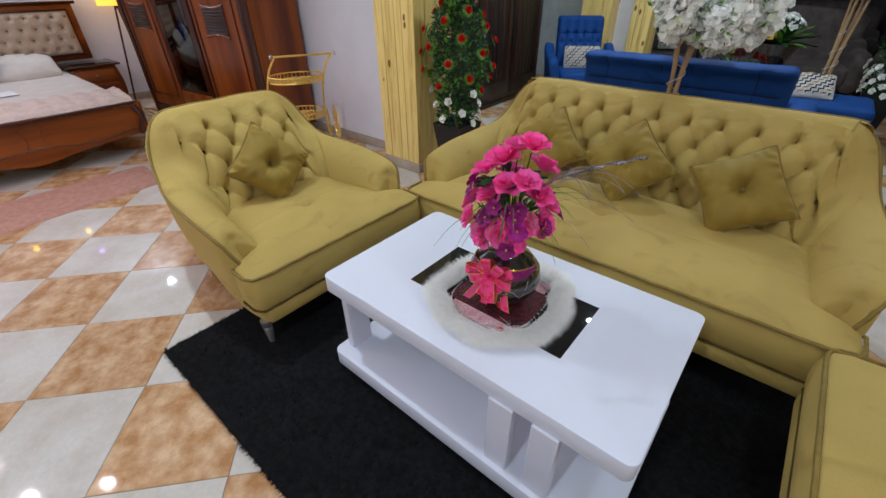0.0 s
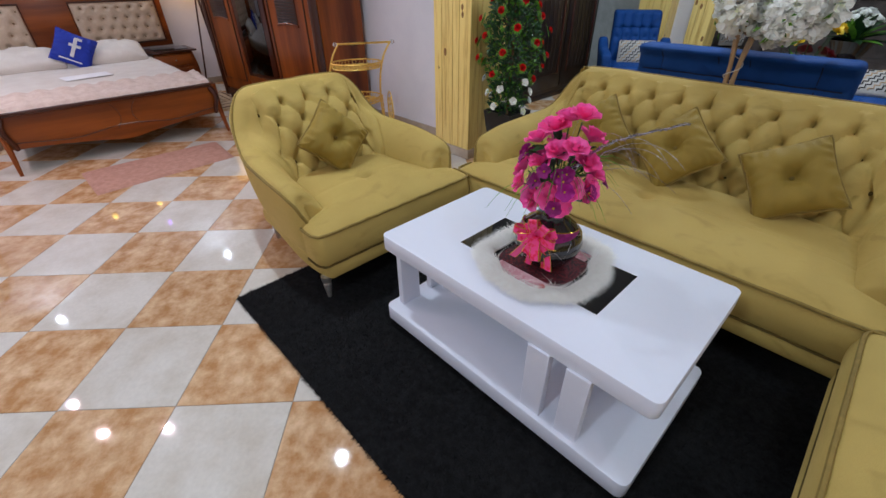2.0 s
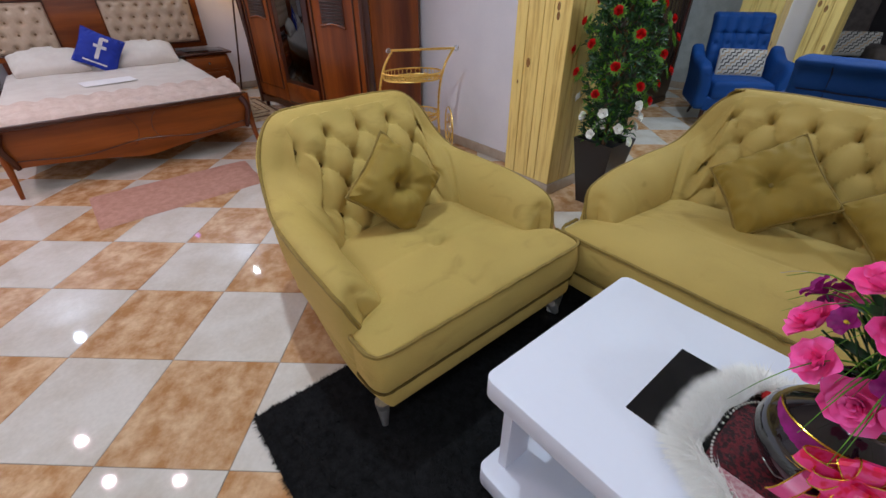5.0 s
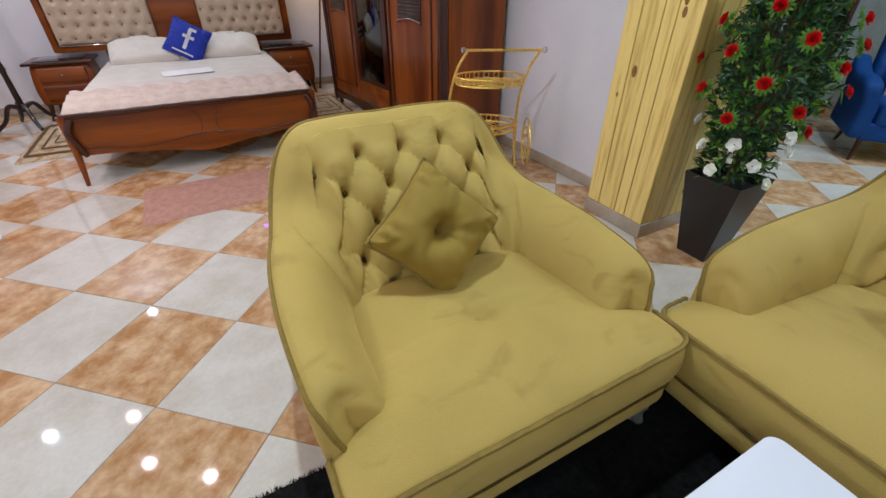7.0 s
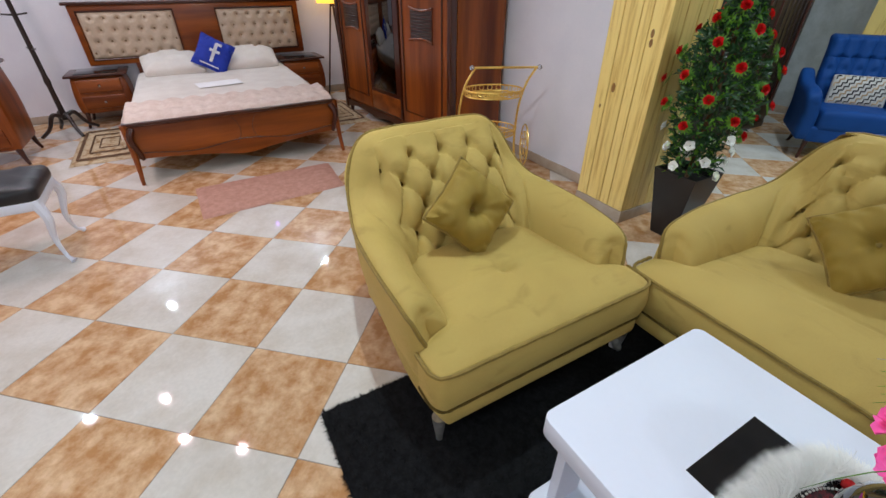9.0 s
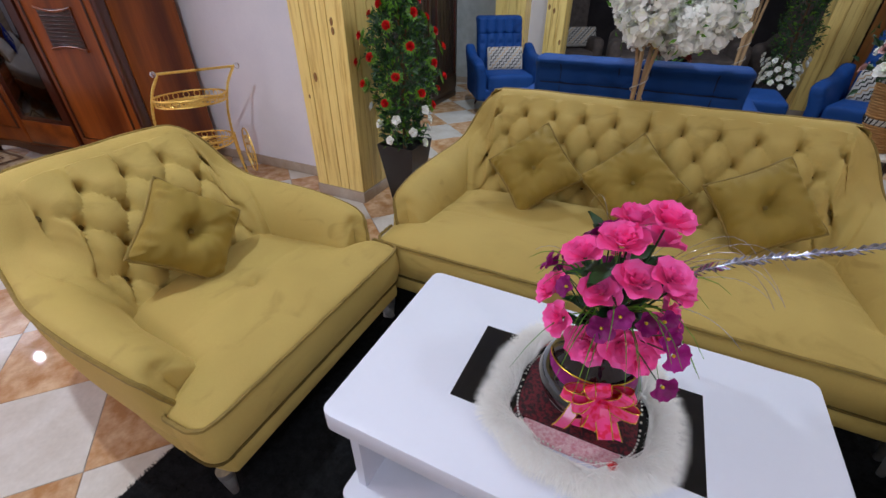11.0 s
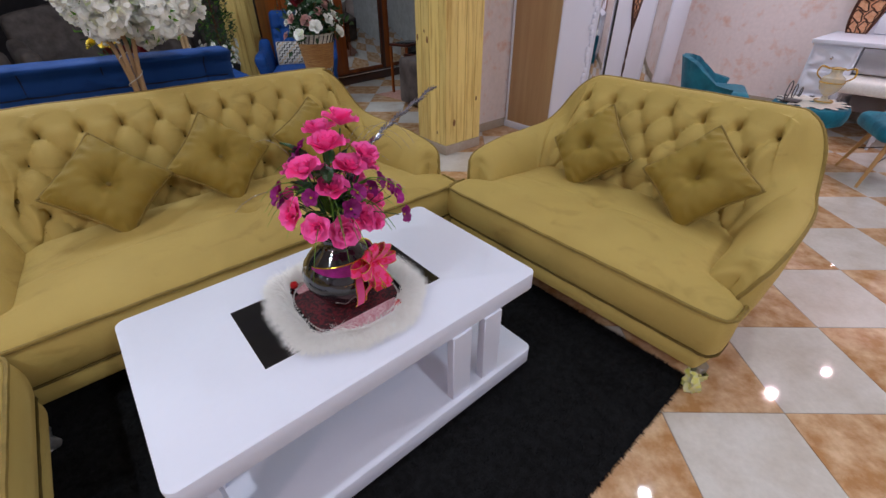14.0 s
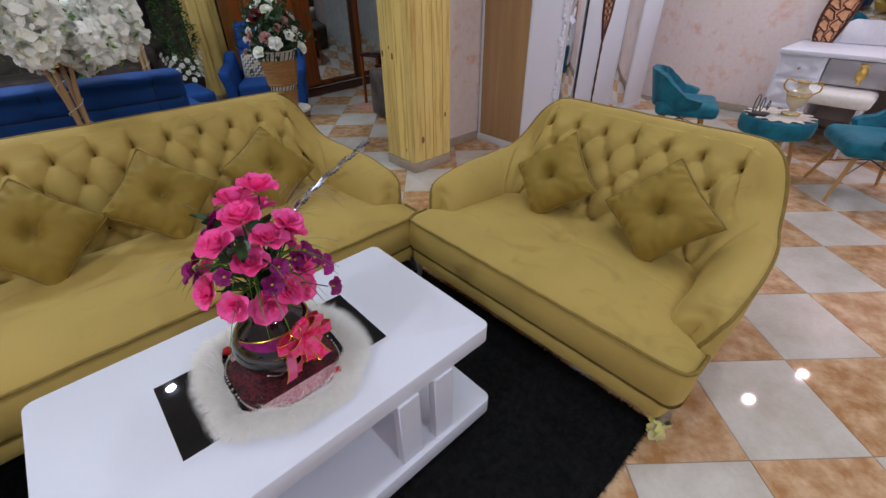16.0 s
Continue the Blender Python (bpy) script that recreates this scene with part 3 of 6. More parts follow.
        return [Vector((x, y, z + .0015 * math.sin(k * 1.7))) for k, (x, y) in enumerate(side + front + [(-x, y) for x, y in side[::-1]])]

    part("piping", tube(welt(z1 + .002, .004), .0075, 6), GOLD_P, seat_ob)
    # Dark cord put where shade falls in the groove above the rail.
    part("piping", tube(welt(z0 - .003, -.002), .006, 6), GOLD_SHADE, seat_ob)
    # rail under the seat, flush with it
    rail = soft(1, 1, .04, .016, 16, lambda x, y, z: (x * (half_w((y + 1) / 2 * .11 + v0) - .002 - .06 * smooth(-.8, 1, y)), (y + 1) / 2 * (.81 + dv) + v0 + .002 - .006 * math.cos(z / .04 * 1.5) * (y < -.9), .174 + z))
    part("seat_rail", rail, GOLD_V, top_thing)
    legs = lathe([(.009, 0), (.012, .004), (.012, .02), (.016, .05), (.021, .09), (.017, .1), (.024, .112), (.026, .14)], 12)
    lme = mesh_of("leg", legs, PALE_LEG)
    for x, y in ((-h + .055, .035), (h - .055, .035), (-h + .13, .78 + dv), (h - .13, .78 + dv)):
        shared("leg", lme, top_thing, Matrix.Translation((x, y, 0)), "thin turned silver leg")
    return top_thing


def cushion(label, m, side=.335, thick=.185, button=True, mt=None, pip=None, group="olive scatter cushions"):
    c = thing("cushion", label, "cushion", m, group)
    s = side / 2

    seed = m.translation.x * 5 + m.translation.y * 3

    def pt(x, y, z):
        a, b = x / s, y / s
        body = ((1 - min(1, abs(a)) ** 2.8) * (1 - min(1, abs(b)) ** 2.4)) ** .62
        bulge = thick / 2 * body
        r2 = x * x + y * y
        r = math.sqrt(r2)
        ang = math.atan2(y, x)
        if button:
            bulge *= 1 - .72 * math.exp(-r2 / .0013) - .2 * math.exp(-r2 / .010)
            fold = noise.noise(Vector((math.cos(ang) * 2.6, math.sin(ang) * 2.6, seed)))
            bulge += .016 * fold * math.exp(-((r - .055) / .05) ** 2)
        bulge += .010 * noise.noise(Vector((x * 10, y * 10, seed))) * body
        edge_ = max(abs(a), abs(b))
        along = y if abs(a) > abs(b) else x
        bulge += .0055 * smooth(.5, .85, edge_) * smooth(1.0, .93, edge_) * math.sin(along * 105 + 6 * noise.noise(Vector((x * 8, y * 8, seed))))
        pinch = 1 - .075 * (math.cos(math.pi * a / 2) * abs(b) ** 6 + math.cos(math.pi * b / 2) * abs(a) ** 6)
        return x * pinch, y * pinch, math.copysign(.006 + bulge, z)

    part("cover", soft(s, s, .02, .02, 54, pt), mt or PILLOW_V, c)
    loop = []
    for k in range(64):
        f = k / 16
        e, t = int(f), (f - int(f)) * 2 - 1
        a, b = ((t, -1), (1, t), (-t, 1), (-1, -t))[e]
        pinch = 1 - .075 * (math.cos(math.pi * a / 2) * abs(b) ** 6 + math.cos(math.pi * b / 2) * abs(a) ** 6)
        loop.append((a * s * pinch * 1.01, b * s * pinch * 1.01, .003 * math.sin(k * 1.9 + seed)))
    part("piping", tube(loop, .0065, 6, closed=True), pip or GOLD_P, c)
    if button:
        bm = bmesh.new()
        bmesh.ops.create_uvsphere(bm, u_segments=10, v_segments=6, radius=.012)
        tr(bm, Matrix.Translation((0, 0, thick * .06 + .006)) @ Matrix.Diagonal((1, 1, .5, 1)))
        part("button", bm, pip or GOLD_P, c)
    return c


def lean(u, v, z, spin, tilt=52, turn=0):
    """A cushion's pose on a settee's back: spin in its own plane, tilt up from lying flat."""
    return pose(u, v, z, 0, 0, turn) @ pose(0, 0, 0, tilt) @ pose(0, 0, 0, 0, 0, spin)


SOFA = pose(-.505, 1.622, 0)
CHAIR = pose(-1.40, 1.09, 0, 0, 0, 90)
LOVE = pose(.43, .91, 0, 0, 0, -90)
settee("sofa", "three-seat olive gold velvet sofa with deep-buttoned back on the rug", "sofa", 2.07, 1.06, SOFA)
settee("armchair", "olive gold velvet tub armchair with deep-buttoned back", "armchair", 1.07, 1.0, CHAIR)
settee("loveseat", "two-seat olive gold velvet sofa with deep-buttoned back", "sofa", 1.47, .975, LOVE)
cushion("olive velvet scatter cushion standing on its corner on the sofa", SOFA @ lean(-.46, .60, .605, 43))
cushion("olive velvet scatter cushion standing on its corner on the sofa", SOFA @ lean(-.005, .61, .61, 46))
cushion("olive velvet scatter cushion leaning half turned on the sofa", SOFA @ lean(.505, .61, .60, 30, turn=4))
cushion("olive velvet scatter cushion leaning in the armchair", CHAIR @ lean(-.02, .575, .60, 41, 60, 0), .32)
cushion("olive velvet scatter cushion tipped over on the loveseat", LOVE @ lean(-.225, .56, .60, 47, 56, -6))
cushion("olive velvet scatter cushion standing on its corner on the loveseat", LOVE @ lean(.31, .55, .61, 51, 56))

# yellow wrap left on a leg of the loveseat
wrap = thing("leg_wrap", "crumpled yellow and white protective wrap round the loveseat's front leg", "wrapping", pose(.465, .230, 0))
part("wrap", grid(14, 9, lambda i, j: ((.028 + .012 * math.sin(i * 31 + j * 7)) * math.cos(i * math.tau), (.028 + .012 * math.cos(i * 23 + j * 9)) * math.sin(i * math.tau), .004 + j * .11), closed_u=True), YELLOWTAPE, wrap)
wrap2 = thing("leg_wrap", "crumpled clear and white wrap round the armchair's front leg", "wrapping", pose(-1.435, 1.54, 0))
part("wrap", grid(14, 9, lambda i, j: ((.026 + .01 * math.sin(i * 27 + j * 7)) * math.cos(i * math.tau), (.026 + .01 * math.cos(i * 19 + j * 9)) * math.sin(i * math.tau), .004 + j * .1), closed_u=True), PALE_LEG, wrap2)

# ---------------------------------------------------------------- rug
RX0, RX1, RY0, RY1 = -1.755, .508, .258, 1.82
rug = thing("rug", "black shaggy rectangular rug under the coffee table", "rug")
part("backing", boxm(RX0, RX1, RY0, RY1, .0008, .012, .004), SHAG, rug)
rnd = random.Random(5)
verts, faces = [], []


def strand(x, y, z, dx, dy, length, w):
    k = len(verts)
    a = rnd.uniform(0, math.tau)
    verts.extend([(x - w * math.cos(a), y - w * math.sin(a), z), (x + w * math.cos(a), y + w * math.sin(a), z), (x + dx, y + dy, z + length)])
    faces.append((k, k + 1, k + 2))


for k in range(26000):
    x, y = rnd.uniform(RX0, RX1), rnd.uniform(RY0, RY1)
    strand(x, y, .008, rnd.uniform(-.012, .012), rnd.uniform(-.012, .012), rnd.uniform(.008, .019), .0022)
for k in range(3600):
    f = rnd.random()
    s = rnd.choice("nsew")
    if s in "ns":
        x, y, o = RX0 + f * (RX1 - RX0), RY0 if s == "s" else RY1, (0, -1 if s == "s" else 1)
    else:
        x, y, o = RX1 if s == "e" else RX0, RY0 + f * (RY1 - RY0), (1 if s == "e" else -1, 0)
    strand(x, y, rnd.uniform(.004, .012), o[0] * rnd.uniform(.004, .016) + rnd.uniform(-.006, .006), o[1] * rnd.uniform(.004, .016) + rnd.uniform(-.006, .006), rnd.uniform(-.004, .006), .0025)
pile = bpy.data.meshes.new("pile_layer")
pile.from_pydata(verts, [], faces)
pile.materials.append(SHAG)
pile_ob = new("pile_layer", pile)
pile_ob.parent = rug
tagged(pile_ob, "loose black pile", kind="stuff")

# ---------------------------------------------------------------- coffee table
TX0, TX1, TY0, TY1, TZ = -1.102, .076, .737, 1.408, .475
table = thing("coffee_table", "white lacquered coffee table with black glass inset and lower shelf", "table")


def rounded_slab(x0, x1, y0, y1, z0, z1, r=.03, bev=.003):
    bm = boxm(x0, x1, y0, y1, z0, z1)
    up = [e for e in bm.edges if abs(e.verts[0].co.z - e.verts[1].co.z) > .01]
    bmesh.ops.bevel(bm, geom=up, offset=r, segments=6, profile=.5, affect="EDGES")
    flat = [e for e in bm.edges if abs(e.verts[0].co.z - e.verts[1].co.z) < 1e-5 and e.calc_face_angle(0) > 1]
    bmesh.ops.bevel(bm, geom=flat, offset=bev, segments=2, profile=.5, affect="EDGES")
    return bm


top_ob = part("tabletop", rounded_slab(TX0, TX1, TY0, TY1, TZ - .068, TZ, .03), LACQUER, table)
part("glass_inset", boxm(-.82, -.212, .931, 1.219, TZ - .004, TZ + .0012, .0006, 1), BLACK_GLASS, top_ob, "polished black glass inset")
part("lower_shelf", rounded_slab(TX0 + .022, TX1 + .005, TY0 - .026, TY1 - .055, .045, .115, .03), LACQUER, table)
part("plinth", rounded_slab(TX0 + .09, TX1 - .09, TY0 + .03, TY1 - .07, .018, .046, .02), LACQUER, table)
for x0, x1, y0, y1 in ((TX0 + .055, TX0 + .085, TY0 + .03, TY0 + .13), (TX0 + .055, TX0 + .085, TY0 + .20, TY0 + .30), (TX0 + .055, TX0 + .085, TY1 - .14, TY1 - .04),
                       (-.325, -.245, TY0 - .008, TY0 + .024), (-.185, -.105, TY0 - .008, TY0 + .024),
                       (-.325, -.245, TY1 - .10, TY1 - .07), (-.185, -.105, TY1 - .10, TY1 - .07),
                       (TX1 - .10, TX1 - .07, TY0 + .26, TY1 - .10)):
    part("upright", boxm(x0, x1, y0, y1, .114, TZ - .067, .002, 1), LACQUER, table)

# ---------------------------------------------------------------- doily with a fur rim
MX, MY = -.505, 1.055
doily = thing("table_mat", "maroon and pink lace mat with a white fur rim", "table mat", pose(MX, MY, TZ + .002, 0, 0, 0))
part("lace_field", boxm(-.145, .145, -.105, .105, .0006, .004, .001, 1), MAROON, doily, "maroon lace field")
part("lace_band", boxm(-.115, .115, -.16, -.107, .0006, .0036, .001, 1), LACE, doily, "pale pink lace band")
part("lace_band", boxm(-.115, .115, .107, .16, .0006, .0036, .001, 1), LACE, doily, "pale pink lace band")
ring = [(.168 * math.copysign(abs(math.cos(a)) ** .8, math.cos(a)) * (1 + .05 * math.cos(5 * a + 1) + .03 * math.sin(9 * a)), .178 * math.copysign(abs(math.sin(a)) ** .8, math.sin(a)) * (1 + .05 * math.cos(5 * a + 1) + .03 * math.sin(9 * a)), .009) for a in np.linspace(0, math.tau, 60, endpoint=False)]
rim_ob = part("fur_rim", tube(ring, .006, 8, closed=True), FUR, doily, "long white fur rim")
rnd = random.Random(8)
verts, faces = [], []
for k in range(34000):
    a = rnd.uniform(0, math.tau)
    i = int(a / math.tau * 60) % 60
    p, q = Vector(ring[i]), Vector(ring[(i + 1) % 60])
    p = p.lerp(q, rnd.random())
    out = Vector((p.x, p.y, 0)).normalized()
    swirl = Vector((-out.y, out.x, 0)) * rnd.uniform(-.9, .9)
    side_ = rnd.gauss(1.0, .6)
    d = out * side_ + swirl * .5 + Vector((0, 0, rnd.uniform(-.08, .26)))
    L = rnd.uniform(.03, .095) * (1 if side_ > 0 else .16)
    e = p + d.normalized() * L
    e.z = max(e.z, .002)
    w = Vector((-d.y, d.x, rnd.uniform(-.3, .3))).normalized() * .0008
    n0 = len(verts)
    m_ = p.lerp(e, .5) + Vector((0, 0, .006))
    m_.z = max(m_.z, .003)
    verts.extend([p - w, p + w, m_ + w * .9, m_ - w * .9, e])
    faces.extend([(n0, n0 + 1, n0 + 2, n0 + 3), (n0 + 3, n0 + 2, n0 + 4)])
hair = bpy.data.meshes.new("fur")
hair.from_pydata(verts, [], faces)
hair.materials.append(FUR)
hair_ob = new("fur", hair)
hair_ob.parent = rim_ob
tagged(hair_ob, kind="stuff")
pm = bmesh.new()
bmesh.ops.create_uvsphere(pm, u_segments=6, v_segments=4, radius=.0032)
pme = mesh_of("pearl", pm, PEARL)
for k in range(90):
    a = k / 90 * math.tau
    shared("pearl", pme, doily, Matrix.Translation((.15 * math.copysign(abs(math.cos(a)) ** .7, math.cos(a)), .158 * math.copysign(abs(math.sin(a)) ** .7, math.sin(a)), .007)))
for x, y in ((-.11, .15), (.1, -.152)):
    part("fabric_rose", lathe([(.002, .004), (.012, .006), (.014, .014), (.009, .02), (.011, .021), (.004, .024), (.0, .02)], 10, at=(x, y, 0)), RED, doily, "tiny red cloth rose")


# ---------------------------------------------------------------- vase of silk flowers
VX, VY = -.50, 1.06
vase = thing("vase", "round glossy black ceramic vase standing on the lace mat", "vase", pose(VX, VY, TZ + .006) @ Matrix.Diagonal((1.07, 1.07, 1.03, 1)))
part("body", lathe([(.0, .0), (.05, .0), (.058, .003), (.085, .03), (.108, .07), (.114, .1), (.106, .135), (.082, .168), (.056, .188), (.047, .2), (.045, .225), (.052, .245), (.056, .25), (.05, .25), (.04, .225), (.0, .2)], 40), BLACK_CERAMIC, vase)
rnd = random.Random(3)
for k in range(7):
    a0, z0 = rnd.uniform(0, math.tau), rnd.uniform(.04, .17)
    pts = []
    for s in range(9):
        z = z0 + .004 * s * math.sin(k + s)
        r = np.interp(z, [.03, .07, .1, .135, .168], [.085, .108, .114, .106, .082]) + .0006
        pts.append((r * math.cos(a0 + s * .09), r * math.sin(a0 + s * .09), z))
    part("vein", tube(pts, .0009, 4), PALE_LEG, vase, "thin silver vein")


def ribbon(pts, width, axis, bm=None):
    bm = bm or bmesh.new()
    axis = Vector(axis).normalized() * width / 2
    prev = None
    for p in pts:
        p = Vector(p)
        a, b = bm.verts.new(p - axis), bm.verts.new(p + axis)
        if prev:
            bm.faces.new((prev[0], prev[1], b, a))
        prev = (a, b)
    return bm


bow = thing("ribbon_bow", "red satin ribbon bow with gilt edges tied round the vase", "ribbon", pose(VX, VY, TZ + .006))
BA = radians(-76)
bo, bs = Vector((math.cos(BA), math.sin(BA), 0)), Vector((-math.sin(BA), math.cos(BA), 0))
bc = bo * .128 + Vector((0, 0, .18))
band_top = [((.096 + .003) * math.cos(a), (.096 + .003) * math.sin(a), .165 + .018 * math.cos(a - BA)) for a in np.linspace(BA - 1.7, BA + 1.7, 24)]
band_low = [((.113 + .003) * math.cos(a), (.113 + .003) * math.sin(a), .105 + .018 * math.cos(a - BA)) for a in np.linspace(BA - 1.7, BA + 1.7, 24)]
bm = bmesh.new()
va = [(bm.verts.new(p), bm.verts.new(q)) for p, q in zip(band_top, band_low)]
for p, q in zip(va, va[1:]):
    bm.faces.new((p[0], q[0], q[1], p[1]))
part("sheer_band", bm, VIOLET, bow, "sheer violet band")
part("gilt_edge", tube(band_top, .0022, 5), GILT, bow, "gilt edge")
part("gilt_edge", tube(band_low, .0022, 5), GILT, bow, "gilt edge")
rnd = random.Random(12)
for k in range(11):
    a = k / 11 * math.tau + rnd.uniform(-.2, .2)
    d = bs * math.cos(a) + Vector((0, 0, 1)) * math.sin(a) + bo * rnd.uniform(.1, .7)
    L = rnd.uniform(.056, .09)
    side_ = d.cross(bo).normalized()
    loop = [bc + d.normalized() * (L * (1 - math.cos(t)) / 2) + side_ * 0 + bo * (.016 * math.sin(t)) + side_ * .001 for t in np.linspace(0, math.tau, 15)]
    lp = part("bow_loop", ribbon(loop, .03, side_), RIBBON, bow)
    for sgn in (-1, 1):
        part("gilt_edge", tube([q + side_ * .015 * sgn for q in loop], .0014, 4), GILT, lp, "gilt edge")
for k, (sx, dz, mt_) in enumerate(((-.03, -.14, RIBBON), (.035, -.13, RIBBON), (.055, -.12, RIBBON), (-.075, -.10, RIBBON_P))):
    tail = [bc + bs * (sx * t) + Vector((0, 0, dz * t)) + bo * (.02 * math.sin(t * 5 + k)) for t in np.linspace(0, 1, 12)]
    tl = part("ribbon_tail", ribbon(tail, .026, bs + bo * .2), mt_, bow)
    for sgn in (-1, 1):
        part("gilt_edge", tube([Vector(q) + (bs + bo * .2).normalized() * .013 * sgn for q in tail], .0013, 4), GILT, tl, "gilt edge")


def petal_bm(bm, m, length, width, cup, curl, nu=5, nv=5):
    """One petal: narrow at the root, broad and rolled back at the lip."""
    def pt(i, j):
        y = j
        w = width * (math.sin(math.pi * (.12 + .74 * y)) ** .8) * (i - .5)
        z = cup * (1 - (1 - y) ** 2) - curl * max(0, y - .6) ** 2 * 6 + .25 * abs(i - .5) ** 2 * width * 3
        return m @ Vector((w, length * y - curl * 0, z))
    return grid(nu, nv, pt, bm)


def rose_mesh(name, mt, r=.05, seed=0, n=(5, 5, 4, 3)):
    rnd = random.Random(seed)
    bm = bmesh.new()
    for ring, count in enumerate(n):
        open_ = (68, 46, 27, 12)[ring]
        L = r * (1.0, .86, .68, .5)[ring]
        for k in range(count):
            a = k / count * 360 + ring * 37 + rnd.uniform(-10, 10)
            m = pose(0, 0, .004 * ring, 0, 0, a) @ pose(0, .004, 0, 90 - open_ + rnd.uniform(-6, 6))
            petal_bm(bm, m, L, L * 1.15, L * .1, L * .09)
    return mesh_of(name, bm, mt)


def pansy_mesh(name):
    bm = bmesh.new()
    for k in range(5):
        petal_bm(bm, pose(0, 0, 0, 0, 0, k * 72) @ pose(0, .002, 0, 22), .023, .026, .004, .004)
    return mesh_of(name, bm, VIOLET)


ROSES = [rose_mesh("rose", ROSE, .043, s) for s in range(3)]
PANSY = pansy_mesh("violet_bloom")
cb = bmesh.new()
bmesh.ops.create_uvsphere(cb, u_segments=8, v_segments=5, radius=.006)
CENTRE = mesh_of("flower_centre", cb, YELLOW)


def face_to(p, d, spin=0, s=1.0):
    q = Vector(d).to_track_quat("Z", "Y").to_matrix().to_4x4()
    return Matrix.Translation(p) @ q @ pose(0, 0, 0, 0, 0, spin) @ Matrix.Diagonal((s, s, s, 1))


bouquet = thing("bouquet", "bunch of pink silk roses and violet blooms in the black vase", "flowers", pose(VX, VY, TZ + .006))
rnd = random.Random(21)
core = Vector((0, 0, .24))
# roses by height, swung round the stem
heads = [(.059, -.006, .555), (.005, .012, .535), (-.008, -.048, .515), (-.071, -.033, .462), (-.023, -.075, .412), (.032, -.076, .455), (.085, -.07, .478), (-.121, -.026, .351), (-.089, -.083, .32),
         (-.023, -.10, .295), (.038, -.10, .317), (.09, -.07, .35), (.075, -.10, .30), (.105, -.02, .425), (.11, .0, .33), (.06, .07, .47), (-.05, .07, .43), (.02, .10, .38), (-.09, .07, .35), (.10, .05, .37)]
for k, p in enumerate(heads):
    p = Vector(p)
    d = (p - Vector((0, 0, .30))).normalized() + Vector((0, 0, .25))
    st = part("stem", tube(bez([core - Vector((0, 0, .05)), core + Vector((p.x * .3, p.y * .3, .05)), p - d.normalized() * .02], 5), .0022, 5), LEAF, bouquet)
    shared("rose_head", ROSES[k % 3], st, face_to(p - d.normalized() * .012, d, rnd.uniform(0, 360), rnd.uniform(.95, 1.2)), "pink silk rose")
blooms = [(-.037, .041, .492), (-.055, .03, .475), (-.126, .029, .38), (-.135, .005, .395), (-.115, .04, .36), (-.085, -.079, .405), (-.005, -.12, .362), (.02, -.118, .40), (.064, -.108, .394), (.09, -.11, .41),
          (.10, -.14, .40), (.115, -.15, .375), (.11, -.19, .335), (.125, -.02, .33), (-.1, .09, .37), (.06, .12, .36), (.12, .08, .33), (-.02, .13, .34)]
for k, p in enumerate(blooms):
    p = Vector(p)
    d = Vector((p.x, p.y, .06)).normalized()
    st = part("stem", tube(bez([core, core + Vector((p.x * .5, p.y * .5, .08)), p - d * .01], 5), .0015, 4), LEAF, bouquet)
    b = shared("violet_bloom", PANSY, st, face_to(p, d, rnd.uniform(0, 360), rnd.uniform(.95, 1.25)), "violet silk bloom")
    shared("flower_centre", CENTRE, st, face_to(p + d * .005, d, 0, .55), "yellow flower centre")


def leaf_bm(bm, m, L, w):
    def pt(i, j):
        return m @ Vector(((i - .5) * w * math.sin(math.pi * (.05 + .93 * j)), L * j, -.25 * L * j * j + .3 * w * abs(i - .5)))
    return grid(3, 5, pt, bm)


for k in range(26):
    a, z = rnd.uniform(0, 360), rnd.uniform(.24, .46)
    bm = leaf_bm(bmesh.new(), pose(.03 * math.cos(radians(a)), .03 * math.sin(radians(a)), z, 0, 0, a - 90) @ pose(0, 0, 0, rnd.uniform(5, 50)), rnd.uniform(.06, .11), .035)
    part("leaf", bm, LEAF, bouquet)
for k in range(46):
    a = rnd.uniform(0, math.tau)
    L, rise = rnd.uniform(.12, .24), rnd.uniform(-.06, .14)
    o = Vector((math.cos(a), math.sin(a), 0))
    pts = [core + o * (L * t) + Vector((0, 0, .05 + rise * t + .1 * math.sin(t * 2.2) - .1 * t * t)) for t in np.linspace(0, 1, 8)]
    part("grass_blade", tube(pts, lambda t: .0024 * (1 - t) + .0004, 4), LEAF_L, bouquet)
# long tinsel plume and sprays reaching over the sofa
tip = Vector((.35, -.034, .60))
plume = bez([core, Vector((.05, -.01, .38)), Vector((.16, -.025, .50)), tip], 24)
pl = part("tinsel_plume", tube(plume, .0016, 5), TINSEL, bouquet, "silver tinsel plume")
bm = bmesh.new()
for k in range(24, len(plume) - 1):
    d = (plume[k + 1] - plume[k]).normalized()
    for s in range(14):
        a = (s % 2) * math.pi + .5 * math.sin(s * 3 + k)
        o = (d.cross(Vector((0, 0, 1))).normalized() * math.cos(a) + d.cross(d.cross(Vector((0, 0, 1)))).normalized() * math.sin(a))
        L = .017 * (1 - .5 * (k / len(plume)))
        q = plume[k].lerp(plume[k + 1], s / 14)
        bm.faces.new([bm.verts.new(q), bm.verts.new(q + o * L + d * .010), bm.verts.new(q + o * L * .97 + d * .0122), bm.verts.new(q + d * .0018)])
part("tinsel_barb", bm, TINSEL, pl)
